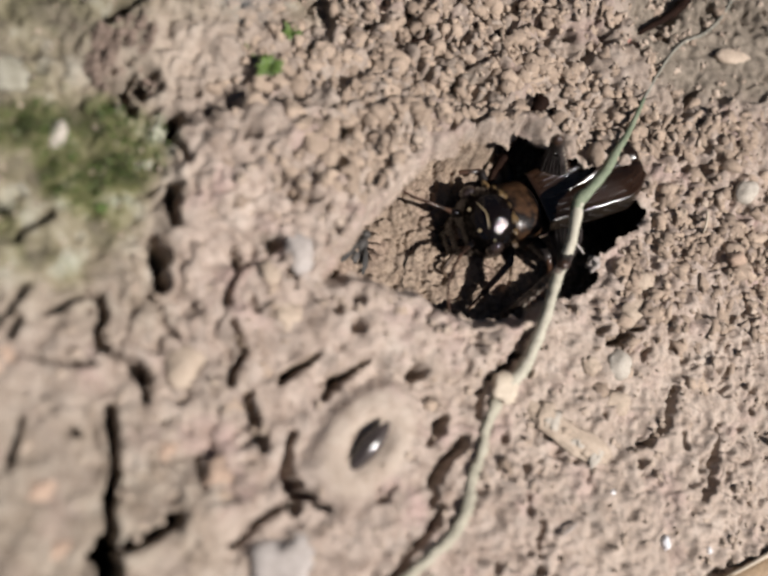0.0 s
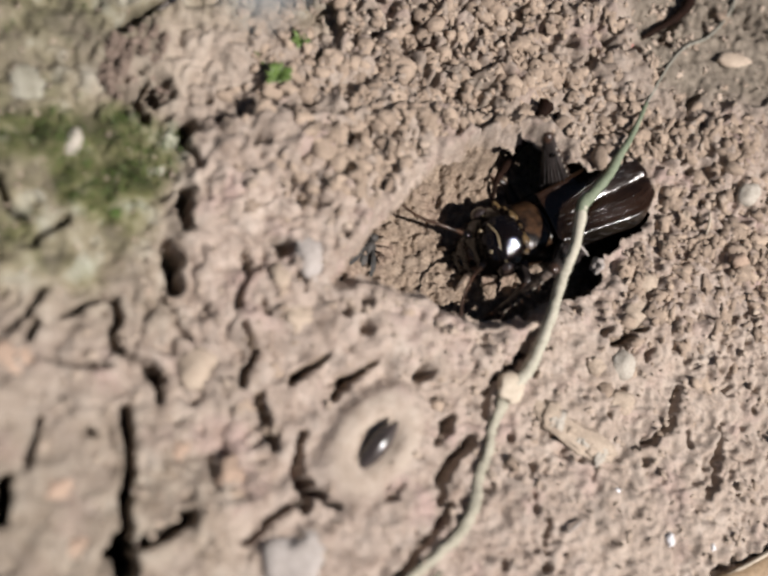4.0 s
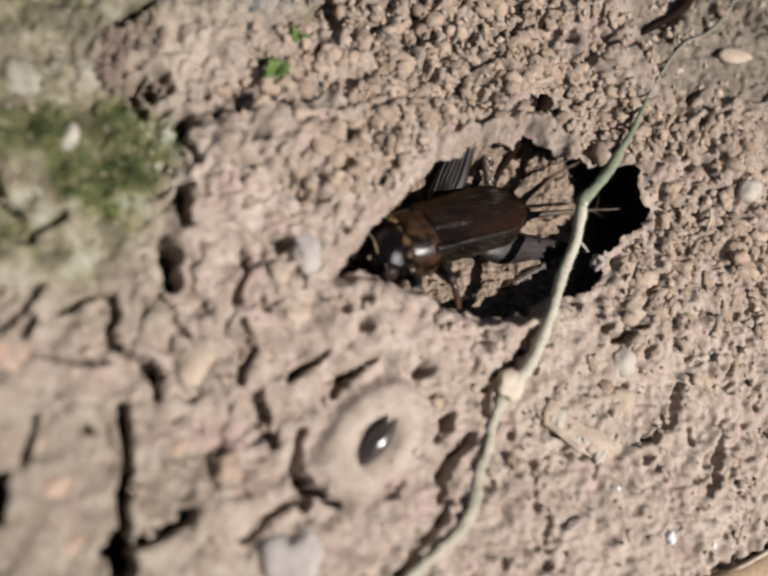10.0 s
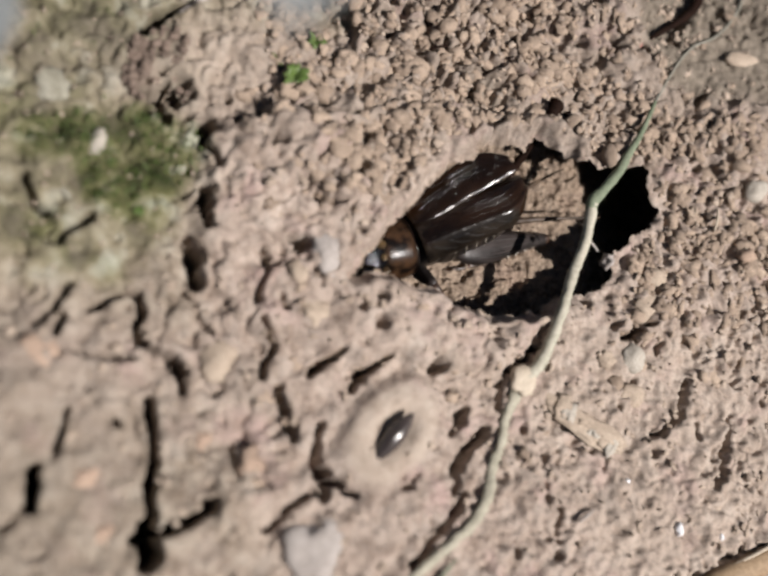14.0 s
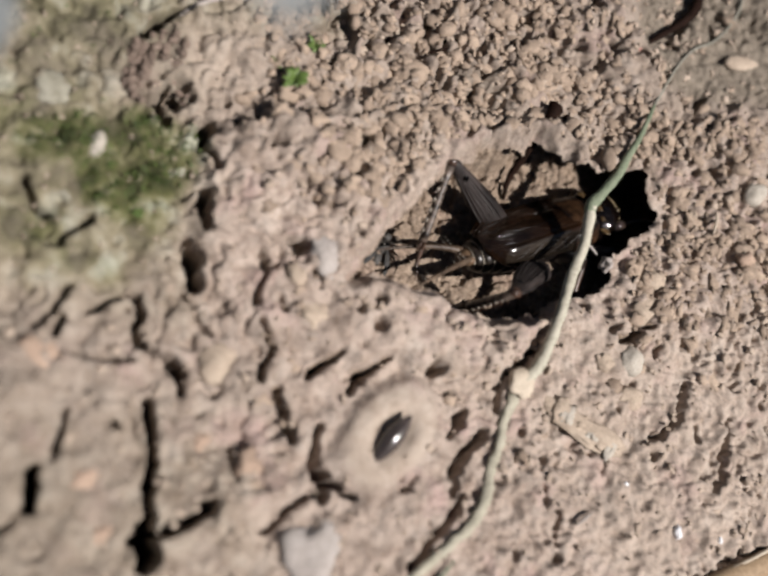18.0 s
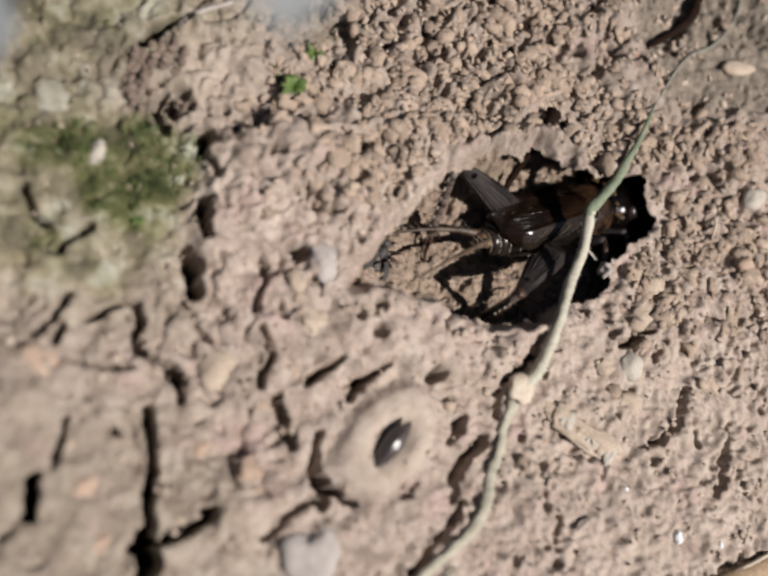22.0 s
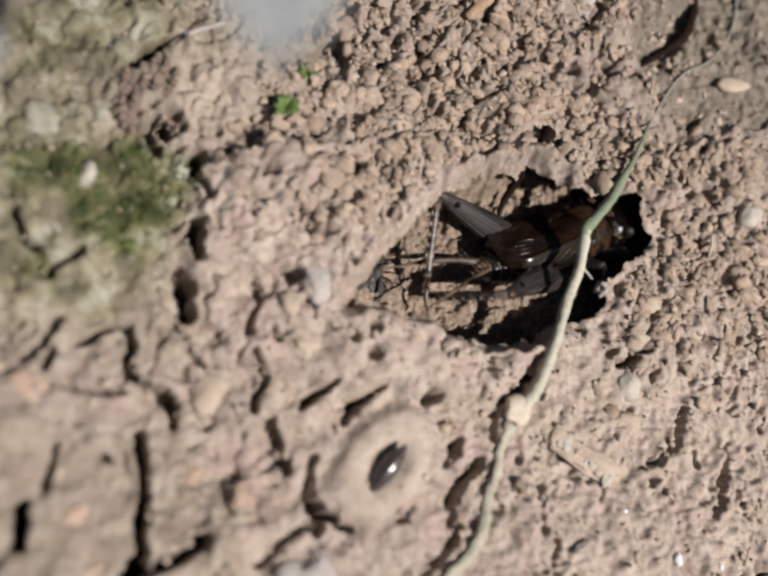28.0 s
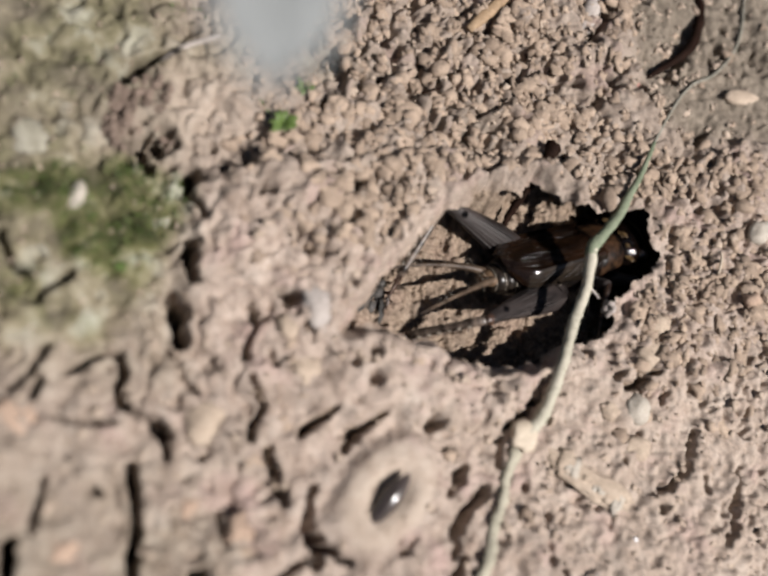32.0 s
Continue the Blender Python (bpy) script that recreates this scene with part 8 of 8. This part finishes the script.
    walk(cricket_legs["fore", "right"][0], [
        (0, mm_pose(6.20, -2.20, -2.20, -0.0, -21.7, -88.4)), (1, mm_pose(6.20, -2.20, -2.20, 0.3, -22.7, -89.5)), (1.5, mm_pose(6.20, -2.20, -2.20, -5.8, -11.5, -70.0)),
        (2, mm_pose(6.20, -2.20, -2.20, -8.1, 12.1, -48.9)), (2.5, mm_pose(6.20, -2.20, -2.20, -6.2, 13.5, -47.3)), (4.5, mm_pose(6.20, -2.20, -2.20, -3.0, 21.6, -36.8)),
        (5, mm_pose(6.20, -2.20, -2.20, -3.8, 19.5, -41.3)), (5.5, mm_pose(6.20, -2.20, -2.20, -2.7, 19.1, -39.9)), (6, mm_pose(6.20, -2.20, -2.20, -2.3, 19.4, -40.3)),
        (6.5, mm_pose(6.20, -2.20, -2.20, -1.9, 19.5, -40.4)), (7, mm_pose(6.20, -2.20, -2.20, -1.2, 19.8, -39.1)), (7.5, mm_pose(6.20, -2.20, -2.20, -5.0, 10.3, -54.0)),
        (8, mm_pose(6.20, -2.20, -2.20, -3.2, 16.6, -48.4)), (8.5, mm_pose(6.20, -2.20, -2.20, -0.5, 15.9, -39.3)), (9, mm_pose(6.20, -2.20, -2.20, 3.1, 16.9, -23.4)),
        (9.25, mm_pose(6.20, -2.20, -2.20, -1.4, -9.3, -39.5)), (9.5, mm_pose(6.20, -2.20, -2.20, 0.2, -22.9, -50.0)), (10, mm_pose(6.20, -2.20, -2.20, 2.0, -21.6, -55.9)),
        (10.5, mm_pose(6.20, -2.20, -2.20, 3.2, -25.0, -61.2)), (11, mm_pose(6.20, -2.20, -2.20, 1.9, -29.5, -59.0)), (11.5, mm_pose(6.20, -2.20, -2.20, -1.4, -29.1, -51.7)),
        (12, mm_pose(6.20, -2.20, -2.20, -2.2, -24.8, -48.9)), (12.5, mm_pose(6.20, -2.20, -2.20, -0.5, -21.6, -52.8)), (13, mm_pose(6.20, -2.20, -2.20, 1.5, -23.0, -59.3)),
        (13.5, mm_pose(6.20, -2.20, -2.20, 1.9, -27.7, -61.1)), (14, mm_pose(6.20, -2.20, -2.20, -0.8, -30.1, -55.1)), (14.3, mm_pose(6.20, -2.20, -2.20, -2.4, -28.7, -50.9)),
        (14.5, mm_pose(6.20, -2.20, -2.20, -2.6, -26.9, -49.3)), (15, mm_pose(6.20, -2.20, -2.20, -1.7, -22.7, -50.3)), (15.5, mm_pose(6.20, -2.20, -2.20, 0.5, -21.7, -56.4)),
        (16, mm_pose(6.20, -2.20, -2.20, 1.9, -25.4, -61.3)), (16.5, mm_pose(6.20, -2.20, -2.20, 0.6, -29.7, -58.5)), (17, mm_pose(6.20, -2.20, -2.20, -2.5, -28.9, -51.3)),
        (18, mm_pose(6.20, -2.20, -2.20, -1.2, -21.6, -53.2)), (19, mm_pose(6.20, -2.20, -2.20, 1.3, -28.1, -60.9)), (20, mm_pose(6.20, -2.20, -2.20, -3.5, -26.6, -49.1)),
        (21, mm_pose(6.20, -2.20, -2.20, 0.0, -21.8, -56.9)), (21.5, mm_pose(6.20, -2.20, -2.20, 1.4, -25.8, -61.4)), (22, mm_pose(6.20, -2.20, -2.20, -0.1, -29.8, -58.0)),
        (22.5, mm_pose(6.20, -2.20, -2.20, -3.0, -28.6, -50.9)), (23, mm_pose(6.20, -2.20, -2.20, -3.1, -24.1, -49.1)), (23.5, mm_pose(6.20, -2.20, -2.20, -1.0, -21.5, -53.7)),
        (24, mm_pose(6.20, -2.20, -2.20, 1.1, -23.5, -60.0)), (24.5, mm_pose(6.20, -2.20, -2.20, 1.1, -28.4, -60.6)), (25, mm_pose(6.20, -2.20, -2.20, -1.7, -29.9, -53.9)),
        (25.5, mm_pose(6.20, -2.20, -2.20, -3.4, -26.2, -49.0)), (27.5, mm_pose(6.20, -2.20, -2.20, 0.3, -30.0, -57.5)), (28, mm_pose(6.20, -2.20, -2.20, -2.6, -28.3, -50.5)),
        (28.5, mm_pose(6.20, -2.20, -2.20, -2.6, -23.8, -49.2)), (29, mm_pose(6.20, -2.20, -2.20, -0.5, -21.5, -54.2)), (29.5, mm_pose(6.20, -2.20, -2.20, 1.4, -23.8, -60.4)),
        (30, mm_pose(6.20, -2.20, -2.20, 1.2, -28.7, -60.3)), (30.5, mm_pose(6.20, -2.20, -2.20, -1.8, -29.8, -53.4)), (31, mm_pose(6.20, -2.20, -2.20, -3.3, -25.9, -48.9)),
        (31.5, mm_pose(6.20, -2.20, -2.20, -1.8, -22.1, -51.4)), (32, mm_pose(6.20, -2.20, -2.20, 0.5, -22.2, -57.8)),
    ])
    walk(cricket_legs["fore", "right"][1], [
        (0, mm_pose(6.32, -6.57, -0.47, -0.0, 28.6, -21.6)), (1, mm_pose(6.23, -6.54, -0.39, -6.5, 17.1, -38.4)), (1.5, mm_pose(7.77, -6.53, -1.26, -3.8, 37.0, -31.1)),
        (2, mm_pose(9.22, -5.66, -3.19, 18.7, 37.5, 13.8)), (2.5, mm_pose(9.30, -5.56, -3.30, 17.4, 37.5, 17.3)), (4.5, mm_pose(9.70, -4.82, -3.93, 22.1, 35.8, 33.0)),
        (5, mm_pose(9.53, -5.12, -3.77, 11.1, 35.8, 18.7)), (5.5, mm_pose(9.60, -5.05, -3.74, 16.6, 34.1, 34.5)), (6, mm_pose(9.58, -5.07, -3.76, 10.6, 34.1, 27.8)),
        (6.5, mm_pose(9.57, -5.07, -3.77, 9.4, 33.4, 29.2)), (7, mm_pose(9.63, -4.99, -3.79, 7.6, 33.1, 28.7)), (7.5, mm_pose(8.92, -5.94, -3.04, 3.9, 36.7, 23.4)),
        (8, mm_pose(9.19, -5.57, -3.54, -14.2, 36.3, -12.3)), (8.5, mm_pose(9.70, -5.06, -3.49, -14.2, 28.6, -17.5)), (9, mm_pose(10.33, -3.98, -3.57, -26.9, 64.1, -39.2)),
        (9.25, mm_pose(9.78, -5.15, -1.44, -35.4, 55.3, -54.0)), (9.5, mm_pose(8.98, -5.52, -0.37, -13.3, 43.1, -30.2)), (10, mm_pose(8.65, -5.82, -0.47, -19.3, 49.5, -43.6)),
        (10.5, mm_pose(8.25, -5.93, -0.21, -19.2, 67.2, -44.7)), (11, mm_pose(8.31, -5.71, 0.12, -4.3, 70.5, -29.0)), (11.5, mm_pose(8.74, -5.42, 0.09, -10.6, 51.3, -36.9)),
        (12, mm_pose(9.01, -5.42, -0.23, -10.0, 40.0, -38.4)), (12.5, mm_pose(8.84, -5.68, -0.47, -4.0, 47.5, -30.2)), (13, mm_pose(8.41, -5.92, -0.37, 6.4, 66.5, -15.6)),
        (13.5, mm_pose(8.21, -5.84, -0.01, -20.6, 69.5, -47.0)), (14, mm_pose(8.53, -5.53, 0.16, -24.7, 51.6, -54.4)), (14.3, mm_pose(8.80, -5.40, 0.05, -14.8, 45.4, -45.1)),
        (14.5, mm_pose(8.93, -5.38, -0.07, -7.4, 43.8, -36.7)), (15, mm_pose(8.97, -5.54, -0.39, 5.5, 46.4, -16.7)), (15.5, mm_pose(8.62, -5.84, -0.46, 2.0, 57.7, -21.2)),
        (16, mm_pose(8.24, -5.93, -0.18, -26.8, 60.6, -59.5)), (16.5, mm_pose(8.33, -5.68, 0.13, -23.6, 57.6, -59.3)), (17, mm_pose(8.77, -5.41, 0.07, 3.4, 52.9, -27.5)),
        (18, mm_pose(8.82, -5.70, -0.47, -2.0, 47.0, -34.7)), (19, mm_pose(8.22, -5.82, 0.01, -10.0, 69.6, -45.8)), (20, mm_pose(8.95, -5.38, -0.10, 1.2, 44.1, -33.8)),
        (21, mm_pose(8.58, -5.85, -0.45, 2.9, 56.8, -30.8)), (21.5, mm_pose(8.22, -5.92, -0.16, 10.4, 73.5, -21.5)), (22, mm_pose(8.36, -5.66, 0.14, -14.3, 62.6, -48.8)),
        (22.5, mm_pose(8.80, -5.40, 0.05, -10.5, 44.8, -46.0)), (23, mm_pose(9.01, -5.44, -0.28, 0.6, 42.5, -30.2)), (23.5, mm_pose(8.79, -5.72, -0.48, 10.2, 52.6, -14.0)),
        (24, mm_pose(8.35, -5.93, -0.32, -5.1, 65.8, -33.6)), (24.5, mm_pose(8.23, -5.80, 0.03, -29.2, 58.6, -64.4)), (25, mm_pose(8.60, -5.49, 0.14, -12.9, 52.6, -47.7)),
        (25.5, mm_pose(8.97, -5.38, -0.12, 7.8, 46.9, -20.3)), (27.5, mm_pose(8.39, -5.63, 0.15, -4.3, 65.7, -37.1)), (28, mm_pose(8.83, -5.39, 0.03, 7.0, 51.6, -23.7)),
        (28.5, mm_pose(9.01, -5.46, -0.30, -0.3, 41.6, -33.1)), (29, mm_pose(8.76, -5.75, -0.48, -4.2, 47.0, -39.9)), (29.5, mm_pose(8.33, -5.94, -0.30, -0.0, 66.8, -34.3)),
        (30, mm_pose(8.24, -5.78, 0.06, 3.4, 72.6, -30.3)), (30.5, mm_pose(8.63, -5.48, 0.13, -8.5, 53.1, -43.6)), (31, mm_pose(8.98, -5.39, -0.15, -4.6, 40.7, -39.8)),
        (31.5, mm_pose(8.92, -5.60, -0.43, 3.6, 46.0, -26.3)), (32, mm_pose(8.52, -5.88, -0.43, 11.8, 62.5, -13.6)),
    ])
    walk(cricket_wings[0], [
        (0, mm_pose(3.60, 0.00, 3.30, 7.0, 21.0, -3.0)), (1, mm_pose(3.60, 0.00, 3.30, 7.0, 21.0, -3.0)), (7.1, mm_pose(3.60, 0.00, 3.30, 7.0, 21.0, -3.0)),
        (7.45, mm_pose(5.00, 0.00, 2.75, 0.0, 0.0, 0.0)), (9, mm_pose(5.00, 0.00, 2.75, 0.0, 0.0, 0.0)), (12.1, mm_pose(5.00, 0.00, 2.75, 0.0, 0.0, 0.0)),
        (12.4, mm_pose(3.60, 0.00, 3.30, 7.0, 21.0, -3.0)), (13, mm_pose(3.60, 0.00, 3.30, 7.0, 21.0, -3.0)), (14.1, mm_pose(3.60, 0.00, 3.30, 7.0, 21.0, -3.0)),
        (14.3, mm_pose(5.00, 0.00, 2.75, 0.0, 0.0, 0.0)), (32, mm_pose(5.00, 0.00, 2.75, 0.0, 0.0, 0.0)),
    ])
    walk(cricket_wings[1], [
        (0, mm_pose(3.60, 0.00, 3.30, -9.0, 22.0, 4.0)), (1, mm_pose(3.60, 0.00, 3.30, -9.0, 22.0, 4.0)), (7.1, mm_pose(3.60, 0.00, 3.30, -9.0, 22.0, 4.0)),
        (7.45, mm_pose(5.00, 0.00, 2.75, 0.0, 0.0, 0.0)), (9, mm_pose(5.00, 0.00, 2.75, 0.0, 0.0, 0.0)), (12.1, mm_pose(5.00, 0.00, 2.75, 0.0, 0.0, 0.0)),
        (12.4, mm_pose(3.60, 0.00, 3.30, -9.0, 24.0, 5.0)), (13, mm_pose(3.60, 0.00, 3.30, -9.0, 24.0, 5.0)), (14.1, mm_pose(3.60, 0.00, 3.30, -9.0, 24.0, 5.0)),
        (14.3, mm_pose(5.00, 0.00, 2.75, 0.0, 0.0, 0.0)), (32, mm_pose(5.00, 0.00, 2.75, 0.0, 0.0, 0.0)),
    ])


motions()
